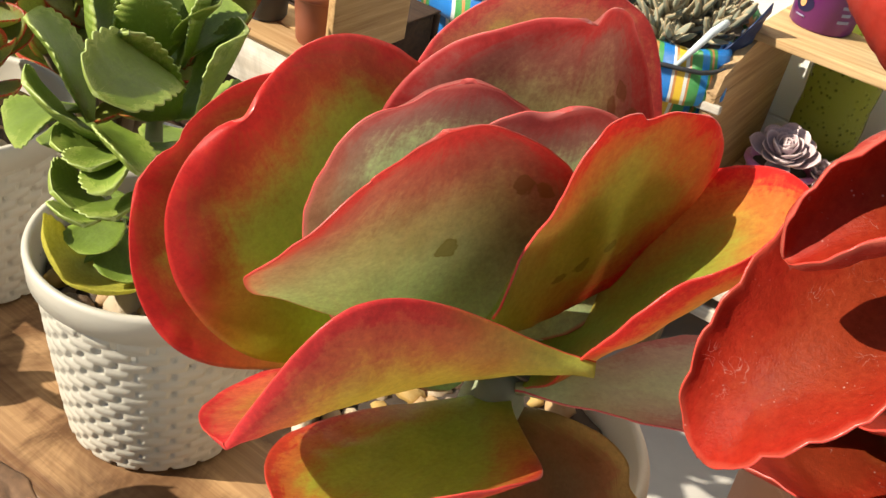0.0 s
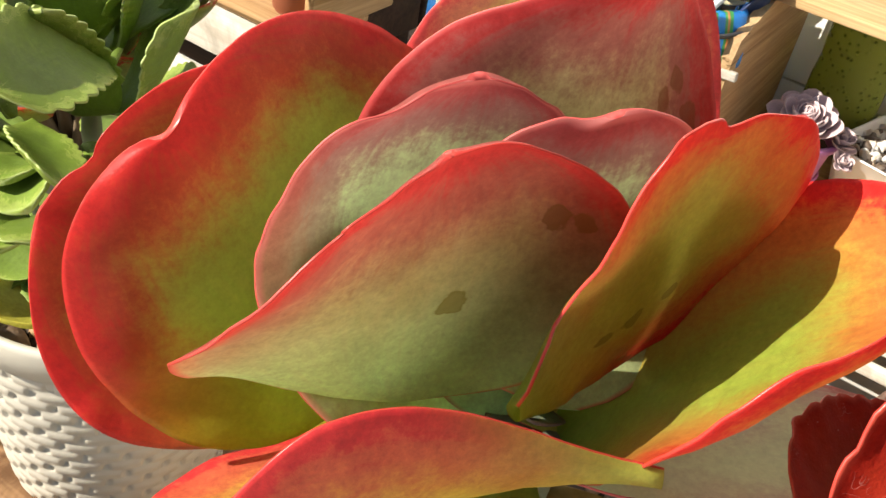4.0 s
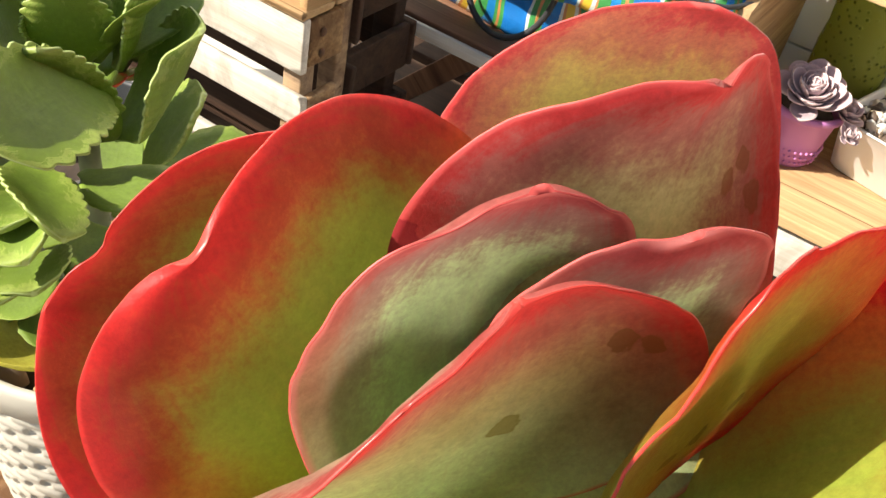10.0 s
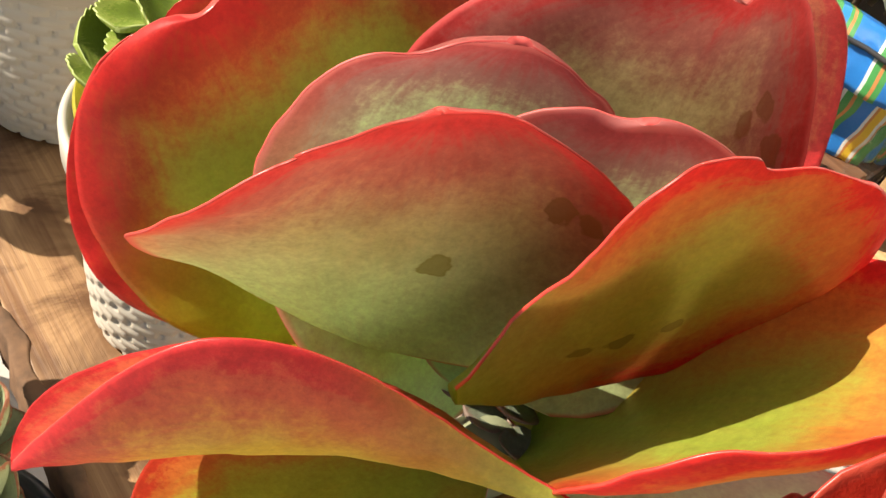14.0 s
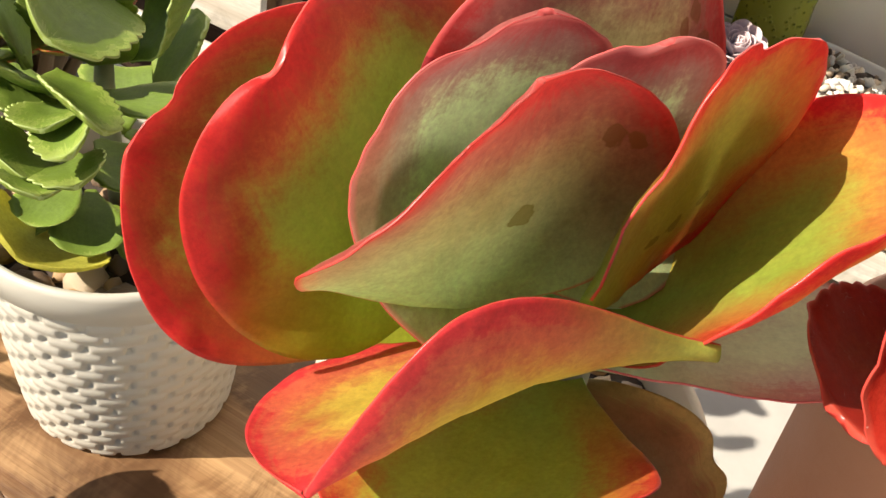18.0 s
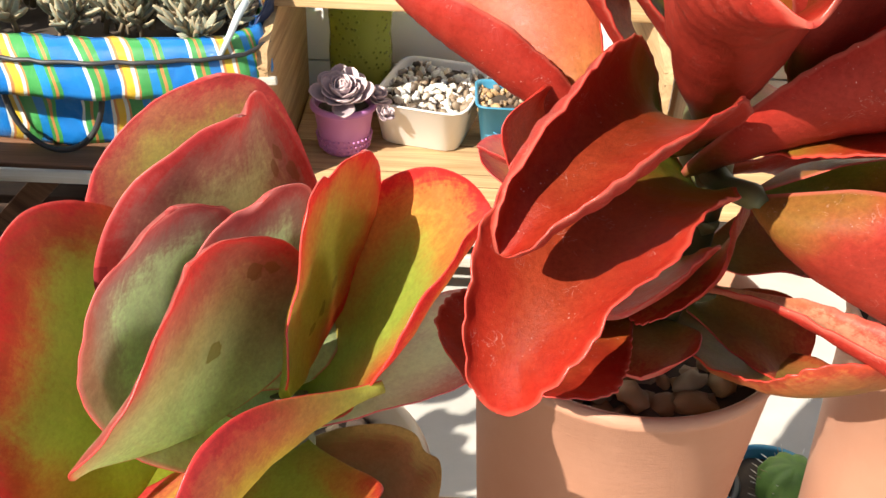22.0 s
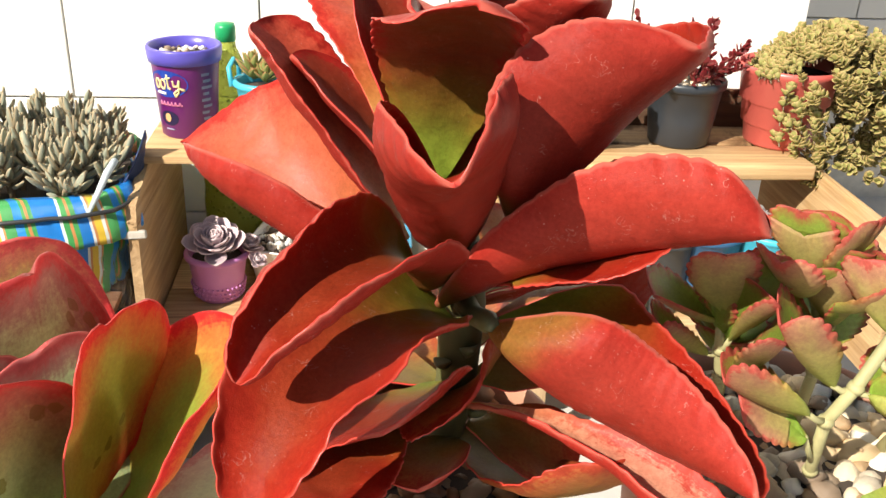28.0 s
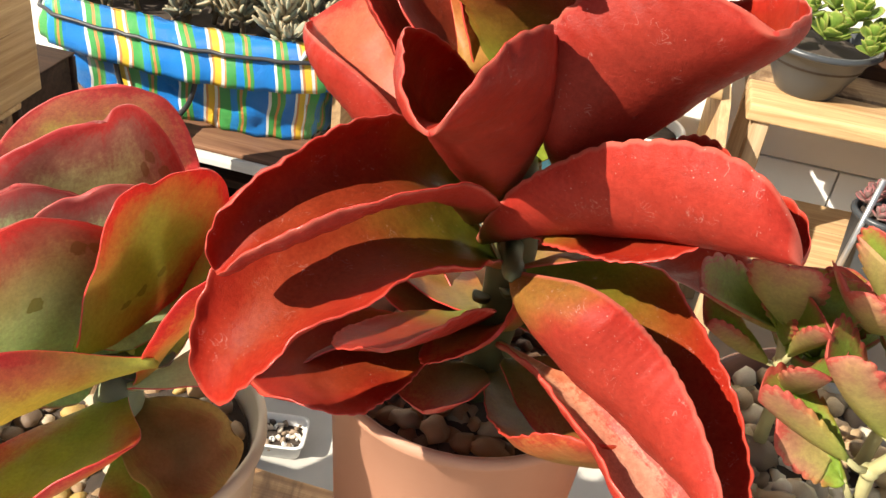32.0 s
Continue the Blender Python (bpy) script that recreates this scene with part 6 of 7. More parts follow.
for s_i, pts_ in enumerate(STEMS):
    nodes = 5 if s_i > 1 else 2
    for k in range(nodes):
        f = (0.42 if s_i > 1 else 0.86) + (0.58 if s_i > 1 else 0.14) * k / (nodes - 1)
        g = f * (len(pts_) - 1)
        i0 = min(int(g), len(pts_) - 2)
        p = Vector(pts_[i0]).lerp(Vector(pts_[i0 + 1]), g - i0)
        for side in (0, math.pi):
            a = (k % 2) * 1.571 + side + 0.4 * s_i + rng.uniform(-0.25, 0.25)
            ob = part("leaf", rng.choice(r_leaf), R_SKIN, red_kalanchoe)
            ob.matrix_basis = aim(p, a, 0.25 + 0.75 * f * f + rng.uniform(-0.15, 0.2), rng.uniform(-0.2, 0.2), (1.0 - 0.4 * max(0, f - 0.4)) * rng.uniform(0.9, 1.1))
paddle_leaf(red_kalanchoe, (0.452, 0.118, 0.272), heading=-0.25, rise=0.15, arch=-0.2, arch2=0.0, swerve=0.1, roll=0.2, twist=0.0, length=0.06, left=0.018, right=0.016, swell=1.2, blunt=0.5, cup_l=0.4, cup_r=0.4, cup_gain=0, skins=(Y_SKIN, Y_SKIN, Y_SKIN), seed=9, label="fallen yellow leaf")

# ---------------------------------------------------------------- jade plants behind the wicker pots
JADE = leaf_skin("leaf_jade", (0.55, 0.07, 0.03), (0.34, 0.33, 0.06), (0.24, 0.31, 0.06), (0.22, 0.28, 0.06), bloom=0.04, rough=0.35, band_at=0.12, mid_at=0.3)
JADE_STEM = plain("jade_stem", (0.20, 0.15, 0.09), 0.7, 0.2, 100, 0.5)
jade_leaf = [petal_mesh("leaf", 0.045, 0.019, JADE, cup=0.45, curl=c, thick=0.006, sharp=0.38, fat=0.9) for c in (0.3, 0.6)]


def jade(place, spread, height, shoots, seed, label, size=1.0):
    t = thing("jade_plant", place, label, "succulent plant", "jade plants")
    rng = random.Random(seed)
    for i in range(shoots):
        a, r = 2 * math.pi * i / shoots + rng.uniform(-0.3, 0.3), spread * rng.uniform(0.35, 1.0)
        top = Vector((r * math.cos(a), r * math.sin(a), height * rng.uniform(0.55, 1.0)))
        b = bmesh.new()
        tube(b, [(0, 0, 0), top * 0.5 + Vector((0, 0, 0.01)), top], [0.007, 0.005, 0.003], 8)
        part("branch", b, JADE_STEM, t)
        for k in range(8):
            f = 0.45 + 0.55 * k / 7
            ob = part("leaf", rng.choice(jade_leaf), JADE, t)
            ob.matrix_basis = aim(top * f, a + k * 1.571 + rng.uniform(-0.3, 0.3), 0.25 + 0.6 * f * (k % 3 > 0) + rng.uniform(-0.2, 0.3), 0, size * rng.uniform(0.7, 1.15))
    return t


jade((-0.462, 0.112, 0.172), 0.110, 0.125, 11, 21, "jade plant with thick olive leaves rimmed in red")
jade_pot = pot((-0.545, 0.335, FLOOR_Z), 0.065, 0.10, 0.36, BLACK, "tall dark pot of a jade plant behind the table", group="dark pots")
jade((-0.545, 0.325, FLOOR_Z + 0.34), 0.150, 0.27, 16, 33, "large jade plant with grey-green paddles edged in red", 1.4)

# ---------------------------------------------------------------- low pots before the plank
grit_pot = pot((-0.290, -0.062, -0.075), 0.045, 0.060, 0.122, WHITE, "small white pot full of pale grit", soil=0.012, group="low pots")
gravel(grit_pot, 0.109, 0.050, 70, 0.0045, PEB_PERLITE, 15)
low_pot = pot((-0.132, -0.070, -0.075), 0.055, 0.075, 0.115, BLACK, "low dark pot with black soil and white grit", soil=0.010, group="low pots")
gravel(low_pot, 0.104, 0.064, 110, 0.0036, PEB_PERLITE, 16)
low_stand = thing("low_stand", (0, 0, 0), "low board step in front of the plank table", "stand")
crate_board(low_stand, (-0.64, -0.16, -0.095), (0.10, 0.010, -0.075), DARK_WOOD)
for x in (-0.6, 0.06):
    crate_board(low_stand, (x, -0.15, FLOOR_Z), (x + 0.03, -0.02, -0.095), DARK_WOOD, "leg")
WAVY = leaf_skin("leaf_wavy_grey", (0.50, 0.20, 0.12), (0.44, 0.48, 0.26), (0.42, 0.50, 0.30), (0.38, 0.46, 0.27), bloom=0.25, rough=0.5, band_at=0.08, mid_at=0.2)
wavy_leaf = petal_mesh("leaf", 0.040, 0.019, WAVY, cup=0.7, curl=0.5, thick=0.004, sharp=0.4, ns=12)
wavy = thing("wavy_succulent", (-0.138, -0.036, 0.028), "small grey-green succulent with wavy red-edged leaves", "succulent plant")
rng = random.Random(4)
for x, y, h in ((0, 0, 0.035), (-0.032, 0.012, 0.05), (-0.02, -0.03, 0.045), (-0.045, -0.020, 0.04)):
    bm = bmesh.new()
    tube(bm, [(x, y, 0), (x, y, h)], 0.003, 8)
    part("stem", bm, STEM_A, wavy)
    for k in range(9):
        ob = part("leaf", wavy_leaf, WAVY, wavy)
        ob.matrix_basis = aim((x, y, h * (0.3 + 0.7 * k / 8)), k * 2.4 + x * 90, 0.2 + 0.9 * k / 8, 0, rng.uniform(0.75, 1.1))

# taller shoots, out of view, added to dapple the plank with shade
for x, y, h in ((-0.165, -0.030, 0.135), (-0.135, -0.055, 0.115), (-0.190, -0.080, 0.150), (-0.105, -0.070, 0.100)):
    foot, top = Vector((-0.02 + 0.1 * x, -0.015, 0)), Vector((x, y, h))
    bend = foot.lerp(top, 0.5) + Vector((-0.015, 0, 0.02))
    bm = bmesh.new()
    tube(bm, [foot, bend, top], [0.004, 0.0035, 0.0025], 8)
    part("stem", bm, STEM_A, wavy)
    for k in range(8):
        f = k / 7
        ob = part("leaf", wavy_leaf, WAVY, wavy)
        ob.matrix_basis = aim(bend.lerp(top, f), k * 2.4 + x * 70, 0.15 + 0.8 * f, 0, rng.uniform(0.9, 1.25))

# unseen potted jade, added only to cast shade over the plank's left end
shade_jade_pot = pot((-0.50, -0.075, -0.075), 0.055, 0.075, 0.125, BLACK, "unseen dark pot added on the low step for a shade-casting jade plant", soil=0.012, group="dark pots")
jade((-0.50, -0.085, 0.036), 0.10, 0.20, 9, 57, "unseen bushy jade plant added on the low step to shade the plank", 1.15)

# ---------------------------------------------------------------- things on the left crates
brown_pot = pot((-0.524, 0.592, 0.099), 0.024, 0.034, 0.066, plain("brown_plastic", (0.25, 0.075, 0.04), 0.45), "small red-brown plastic pot with a spiky seedling", soil=0.008)
SPIKE = leaf_skin("leaf_spiky", (0.40, 0.42, 0.10), (0.30, 0.38, 0.08), (0.25, 0.35, 0.07), (0.3, 0.34, 0.1))
spike = petal_mesh("leaf", 0.05, 0.004, SPIKE, cup=0.6, curl=0.4, thick=0.003, sharp=0.9, fat=0.5)
seedling = thing("spiky_seedling", (-0.524, 0.592, 0.157), "spiky light green seedling in the brown pot", "succulent plant")
rosette(seedling, (0, 0, 0), [spike], SPIKE, 14, 0.5, 1.4, 1.1, 3)
black_pot = pot((-0.612, 0.598, 0.099), 0.026, 0.034, 0.075, BLACK, "small black nursery pot on the crate", soil=0.01, group="dark pots")
jade((-0.612, 0.598, 0.165), 0.03, 0.06, 4, 8, "small jade cutting in the black nursery pot", 0.6)

# ---------------------------------------------------------------- striped bag planter
STRIPE = Nodes("woven_plastic_stripes", 0.32, 0.5)
_sep = STRIPE.t.nodes.new("ShaderNodeSeparateXYZ")
STRIPE.link(STRIPE.coords(), _sep.inputs[0])
_run = STRIPE.math("ADD", _sep.outputs[0], STRIPE.math("MULTIPLY", _sep.outputs[1], 0.75))
_run = STRIPE.math("ADD", _run, STRIPE.math("MULTIPLY", STRIPE.math("SUBTRACT", STRIPE.noise(STRIPE.coords(), 9.0, 2), 0.5), 0.02))
_x = STRIPE.math("FRACT", STRIPE.math("MULTIPLY", _run, 6.6))
BLUE, GRN, YEL, WHT, ORG = (0.008, 0.20, 0.62), (0.06, 0.34, 0.09), (0.78, 0.52, 0.05), (0.74, 0.78, 0.74), (0.62, 0.26, 0.09)
_col = STRIPE.ramp(_x, (0.0, BLUE), (0.24, WHT), (0.27, GRN), (0.33, ORG), (0.36, GRN), (0.42, BLUE), (0.54, WHT), (0.57, ORG), (0.59, YEL), (0.66, WHT), (0.69, ORG), (0.71, GRN), (0.82, (0.012, 0.26, 0.66)), (0.90, GRN), (0.93, ORG), (0.96, GRN), interp="CONSTANT")
_wv = STRIPE.node("ShaderNodeTexWave", Scale=260.0)
STRIPE.link(STRIPE.coords(), _wv.inputs["Vector"])
_cr = STRIPE.noise(STRIPE.coords(), 26.0, 4, 0.6, 0.6)
STRIPE.bump(STRIPE.math("ADD", STRIPE.math("MULTIPLY", _wv.outputs["Fac"], 0.15), _cr), 0.6, 0.006)
STRIPE = STRIPE.colour(_col)
CORD = plain("black_cord", (0.03, 0.03, 0.032), 0.45, 0.2, 120)
bag = thing("striped_bag", (-0.412, 1.085, -0.040), "blue, green and yellow striped woven plastic bag used as a planter", "bag")
HX, HY, HZ = 0.215, 0.145, 0.165


def bag_point(a, z):
    """A slumped rounded box: angle round it, height."""
    c, s = math.cos(a), math.sin(a)
    k = (abs(c) ** 5 + abs(s) ** 5) ** -0.2
    bulge = 1.0 + 0.05 * math.sin(math.pi * min(1, z / HZ)) + 0.05 * z / HZ
    p = Vector((HX * k * c * bulge, HY * k * s * bulge, z))
    d = 0.014 * noise.noise(Vector((p.x * 13, p.y * 13, z * 17))) + 0.010 * noise.noise(Vector((p.x * 40, p.y * 40, z * 30)))
    return p + Vector((c, s, 0)) * d


bm = bmesh.new()
N_, M_ = 120, 22
rr = [[bm.verts.new(bag_point(2 * math.pi * i / N_, HZ * j / M_)) for i in range(N_)] for j in range(M_ + 1)]
inner = [bm.verts.new(bag_point(2 * math.pi * i / N_, HZ - 0.03) * 0.96 + Vector((0, 0, 0.006))) for i in range(N_)]
for p, q in zip(rr, rr[1:]):
    for i in range(N_):
        bm.faces.new((p[i], p[(i + 1) % N_], q[(i + 1) % N_], q[i]))
for i in range(N_):
    bm.faces.new((rr[M_][i], rr[M_][(i + 1) % N_], inner[(i + 1) % N_], inner[i]))
bm.faces.new(rr[0][::-1])
part("body", bm, STRIPE, bag)
bm = bmesh.new()
vs = [bm.verts.new(bag_point(2 * math.pi * i / 60, HZ - 0.028) * 0.955) for i in range(60)]
bm.faces.new(vs)
part("soil", bm, SOIL, bag)
# the turned-down front flap with its zip
bm = bmesh.new()
rows_ = []
for j in range(9):
    f = j / 8
    ring = []
    for i in range(61):
        a = math.pi * (1.02 + 0.96 * i / 60)
        sag = 0.012 * math.sin(math.pi * i / 60)
        p = bag_point(a, HZ)
        out = Vector((math.cos(a), math.sin(a), 0))
        q = p + out * (0.006 + 0.042 * math.sin(math.pi * 0.6 * f) * math.sin(math.pi * i / 60) ** 0.5) + Vector((0, 0, 0.012 * math.sin(math.pi * min(1, f * 2.2)) - f * (0.050 + 1.6 * sag)))
        q += out * 0.004 * noise.noise(q * 30)
        ring.append(bm.verts.new(q))
    rows_.append(ring)
for p, q in zip(rows_, rows_[1:]):
    for i in range(60):
        bm.faces.new((p[i], p[i + 1], q[i + 1], q[i]))
ob = part("flap", bm, STRIPE, bag)
solidify = ob.modifiers.new("thickness", "SOLIDIFY")
solidify.thickness = 0.0015
bm = bmesh.new()
tube(bm, [v for v in (bag_point(math.pi * (1.06 + 0.88 * i / 40), HZ) + Vector((math.cos(math.pi * (1.06 + 0.88 * i / 40)), math.sin(math.pi * (1.06 + 0.88 * i / 40)), 0)) * (0.012 + 0.030 * math.sin(math.pi * (0.04 + 0.92 * i / 40)) ** 0.5) + Vector((0, 0, -0.012 - 0.008 * math.sin(math.pi * i / 40))) for i in range(41))], 0.0032, 6)
part("zip", bm, CORD, ob)
bm = bmesh.new()
loop = []
for i in range(25):
    a = math.pi * (1.0 - i / 24)
    loop.append((-0.028 + 0.068 * math.cos(a), -0.166 - 0.012 * math.sin(a), 0.118 - 0.112 * math.sin(a) ** 0.8))
tube(bm, loop, 0.0042, 8)
part("handle", bm, CORD, bag, "black tube handle")
bm = bmesh.new()
tube(bm, [(0.222, -0.085, 0.190), (0.232, -0.110, 0.205), (0.226, -0.135, 0.196), (0.215, -0.152, 0.172), (0.203, -0.163, 0.148)], [0.004, 0.005, 0.0055, 0.0045, 0.003], 8)
part("strap", bm, plain("pale_strap", (0.55, 0.62, 0.64), 0.4), bag, "pale plastic strap")
# the far top corner stands up stiffly, with its dark lining turned out
bm = bmesh.new()
grid_ = []
for i in range(7):
    f = i / 6
    row = []
    for j in range(6):
        g = j / 5
        top = 0.155 + 0.075 * g * (1 - abs(2 * f - 1)) ** 0.7
        p = Vector((0.222 + 0.030 * math.sin(math.pi * f) + 0.012 * g, -0.10 + 0.11 * f, top))
        row.append(bm.verts.new(p + Vector((0.004 * noise.noise(p * 60), 0, 0))))
    grid_.append(row)
for p, q in zip(grid_, grid_[1:]):
    for j in range(5):
        bm.faces.new((p[j], q[j], q[j + 1], p[j + 1]))
corner = part("corner_flap", bm, plain("navy_lining", (0.012, 0.03, 0.10), 0.4), bag, "dark blue lining of the turned-up corner")
corner.modifiers.new("thickness", "SOLIDIFY").thickness = 0.0015
# crumpled clear film hanging from the bag's end
FILM = Nodes("clear_film", 0.12)
FILM.b.inputs["Transmission Weight"].default_value = 0.95
FILM.b.inputs["IOR"].default_value = 1.08
FILM.bump(FILM.noise(FILM.mapped(FILM.coords(), (60, 60, 14)), 1.0, 4, 0.6, 1.0), 0.5, 0.002)
FILM = FILM.colour((0.92, 0.94, 0.95))
bm = bmesh.new()
grid_ = []
for i in range(15):
    row = []
    for j in range(19):
        a, b = i / 14, j / 18
        p = Vector((0.205 + 0.030 * a, -0.150 - 0.010 * b + 0.05 * a, 0.075 - 0.112 * b))
        row.append(bm.verts.new(p + Vector((0.007 * noise.noise(Vector((a * 6, b * 2.5, 3))), 0.007 * noise.noise(Vector((a * 7, b * 3, 8))), 0))))
    grid_.append(row)
for p, q in zip(grid_, grid_[1:]):
    for j in range(18):
        bm.faces.new((p[j], q[j], q[j + 1], p[j + 1]))
film = part("film", bm, FILM, bag, "crumpled clear plastic film")
film.visible_shadow = False
FINGER = leaf_skin("leaf_finger_grey", (0.52, 0.40, 0.24), (0.38, 0.36, 0.25), (0.29, 0.32, 0.23), (0.28, 0.19, 0.10), bloom=0.25, bloom_colour=(0.54, 0.56, 0.48), rough=0.6, through_light=0.2)
finger = petal_mesh("finger", 0.026, 0.0042, FINGER, cup=0.9, curl=0.5, thick=0.0055, sharp=0.6, fat=0.5, ns=6, nu=2)
mat_plant = thing("finger_succulent", (-0.412, 1.085, 0.095), "dense mat of grey-brown finger-leaved succulents filling the striped bag", "succulent plant")
rng = random.Random(77)
poses = []
for i in range(130):
    x, y = rng.uniform(-0.205, 0.205), rng.uniform(-0.115, 0.130)
    poses.append(Matrix.LocRotScale((x, y, 0.02 * rng.random()), Euler((0.9 * -y * 3 + rng.uniform(-0.25, 0.25), 1.6 * x + rng.uniform(-0.25, 0.25), rng.uniform(0, 6.3))), (1,) * 3) @ Matrix.Scale(rng.uniform(0.85, 1.45), 4))
sprigs(mat_plant, finger, (JADE_STEM, FINGER), poses, 0.05, 15, (0.1, 1.25), 20, 0.003, 0.35, 5)

# ---------------------------------------------------------------- on the first crate shelf
PURPLE, VIOLET = plain("purple_tub", (0.12, 0.012, 0.12), 0.35, 0.06, 20), plain("violet_rim", (0.10, 0.08, 0.42), 0.35, 0.06, 20)
tub = thing("ice_cream_tub", (-0.106, 1.162, DECK_Z), "purple printed plastic tub with a violet rim, filled with gravel", "tub")
bm = bmesh.new()
lathe(bm, [(0, 0.001), (0.040, 0), (0.043, 0.003), (0.0515, 0.118), (0.0515, 0.120), (0.047, 0.119), (0.039, 0.01), (0, 0.01)], 64)
part("body", bm, PURPLE, tub)
bm = bmesh.new()
lathe(bm, [(0.0515, 0.116), (0.055, 0.117), (0.0565, 0.126), (0.0575, 0.138), (0.0555, 0.141), (0.051, 0.140), (0.050, 0.120), (0.0515, 0.116)], 64)
part("rim", bm, VIOLET, tub, "violet plastic rim")
bm = bmesh.new()
lathe(bm, [(0, 0.126), (0.049, 0.124), (0.049, 0.112), (0, 0.112)], 32)
part("soil", bm, SOIL, tub)
gravel(tub, 0.125, 0.044, 40, 0.0042, PEB_PERLITE, 31)


def wrap(b, u0, u1, z0, z1, n=14, lift=0.0006, oval=False):
    """A patch of print on the tub's wall between two angles and two heights."""
    if oval:
        c = b.verts.new(Vector((0, 0, 0)))
        ring = []
        uc, zc = (u0 + u1) / 2, (z0 + z1) / 2
        for i in range(28):
            a = 2 * math.pi * i / 28
            u, z = uc + (u1 - u0) / 2 * math.cos(a), zc + (z1 - z0) / 2 * math.sin(a)
            r = 0.043 + (0.0515 - 0.043) * (z - 0.003) / 0.115 + lift
            ring.append(b.verts.new((r * math.cos(u), r * math.sin(u), z)))
        r = 0.043 + (0.0515 - 0.043) * (zc - 0.003) / 0.115 + lift
        c.co = (r * 1.004 * math.cos(uc), r * 1.004 * math.sin(uc), zc)
        for i in range(28):
            b.faces.new((c, ring[i], ring[(i + 1) % 28]))
        return
    g = []
    for i in range(n + 1):
        u = u0 + (u1 - u0) * i / n
        g.append([b.verts.new(((0.043 + (0.0515 - 0.043) * (z - 0.003) / 0.115 + lift) * math.cos(u), (0.043 + (0.0515 - 0.043) * (z - 0.003) / 0.115 + lift) * math.sin(u), z)) for z in (z0, z1)])
    for p, q in zip(g, g[1:]):
        b.faces.new((p[0], q[0], q[1], p[1]))


PRINT_BLUE, PRINT_CREAM = plain("print_blue", (0.015, 0.05, 0.32), 0.35), plain("print_cream", (0.75, 0.62, 0.30), 0.4)
PRINT_PINK, PRINT_DARK, PRINT_GREY = plain("print_pink", (0.62, 0.20, 0.34), 0.4), plain("print_dark", (0.02, 0.015, 0.05), 0.35), plain("print_grey", (0.22, 0.20, 0.30), 0.4)
bm = bmesh.new()
wrap(bm, -2.75, -1.35, 0.068, 0.110, oval=True)
badge = part("badge", bm, PRINT_BLUE, tub, "oval blue badge")
def tub_stroke(points, thick, material, parent):
    """One rounded stroke of print along points of angle and height on the tub's wall."""
    b = bmesh.new()
    pts = []
    for (u0, z0), (u1, z1) in zip(points, points[1:]):
        for k in range(4):
            pts.append((u0 + (u1 - u0) * k / 4, z0 + (z1 - z0) * k / 4))
    pts.append(points[-1])
    at = []
    for u, z in pts:
        r = 0.0434 + 0.0085 * (z - 0.003) / 0.115
        at.append((r * math.cos(u), r * math.sin(u), z))
    tube(b, at, thick, 6)
    return part("print_stroke", b, material, parent)


def tub_ring(u, z, ru, rz, share=1.0):
    return [(u + ru * math.cos(2 * math.pi * share * k / 12), z + rz * math.sin(2 * math.pi * share * k / 12)) for k in range(13)]


for stroke in (tub_ring(-2.38, 0.088, 0.085, 0.0075), tub_ring(-2.16, 0.088, 0.085, 0.0075), [(-2.00, 0.104), (-1.98, 0.083), (-1.90, 0.081)], [(-2.07, 0.097), (-1.89, 0.099)], [(-1.82, 0.095), (-1.79, 0.086), (-1.68, 0.086), (-1.62, 0.096)], [(-1.62, 0.096), (-1.66, 0.076), (-1.76, 0.070), (-1.80, 0.076), (-1.62, 0.083), (-1.46, 0.080)]):
    tub_stroke(stroke, 0.0017, PRINT_CREAM, badge)
tub_stroke([(-2.42, 0.0745), (-2.08, 0.0735)], 0.0022, WHITE, badge)
for k in range(6):
    tub_stroke([(-2.40 + 0.14 * k, 0.0545), (-2.36 + 0.14 * k, 0.0605), (-2.32 + 0.14 * k, 0.0545), (-2.28 + 0.14 * k, 0.0565)], 0.0011, PRINT_PINK, tub)
tub_stroke([(-2.28, 0.016), (-1.94, 0.016)], 0.0014, PRINT_GREY, tub)
bm = bmesh.new()
wrap(bm, -2.45, -1.75, 0.022, 0.046, oval=True)
picture = part("picture", bm, PRINT_DARK, tub)
bm = bmesh.new()
wrap(bm, -2.25, -2.02, 0.028, 0.042, lift=0.0011, oval=True)
part("picture", bm, plain("print_peach", (0.70, 0.36, 0.16), 0.4), picture)
for i in range(9):
    bm = bmesh.new()
    wrap(bm, -0.95 + 0.05 * (i % 2), -0.55 - 0.06 * (i % 3), 0.020 + i * 0.010, 0.0245 + i * 0.010, 5, 0.0008)
    part("print_bar", bm, PRINT_GREY, tub)

LIME = Nodes("green_bottle_plastic", 0.12)
LIME.b.inputs["Transmission Weight"].default_value = 0.55
LIME.b.inputs["IOR"].default_value = 1.2
_v = LIME.node("ShaderNodeTexVoronoi", Scale=95.0)
LIME.link(LIME.coords(), _v.inputs["Vector"])
LIME.bump(LIME.ramp(_v.outputs["Distance"], (0.1, (1, 1, 1)), (0.4, (0, 0, 0))), 0.6, 0.002)
LIME = LIME.colour(LIME.ramp(_v.outputs["Distance"], (0.08, (0.16, 0.22, 0.03)), (0.3, (0.46, 0.52, 0.10))))
bottle = thing("soda_bottle", (-0.055, 1.255, SHELF_Z), "lime-green plastic bottle with droplets and a green cap", "bottle")
bm = bmesh.new()
lathe(bm, [(0, 0.004), (0.030, 0), (0.046, 0.006), (0.052, 0.025), (0.0535, 0.10), (0.051, 0.13), (0.0535, 0.16), (0.0535, 0.23), (0.050, 0.265), (0.040, 0.305), (0.026, 0.345), (0.016, 0.368), (0.0145, 0.385), (0.0135, 0.385), (0, 0.384)], 56)
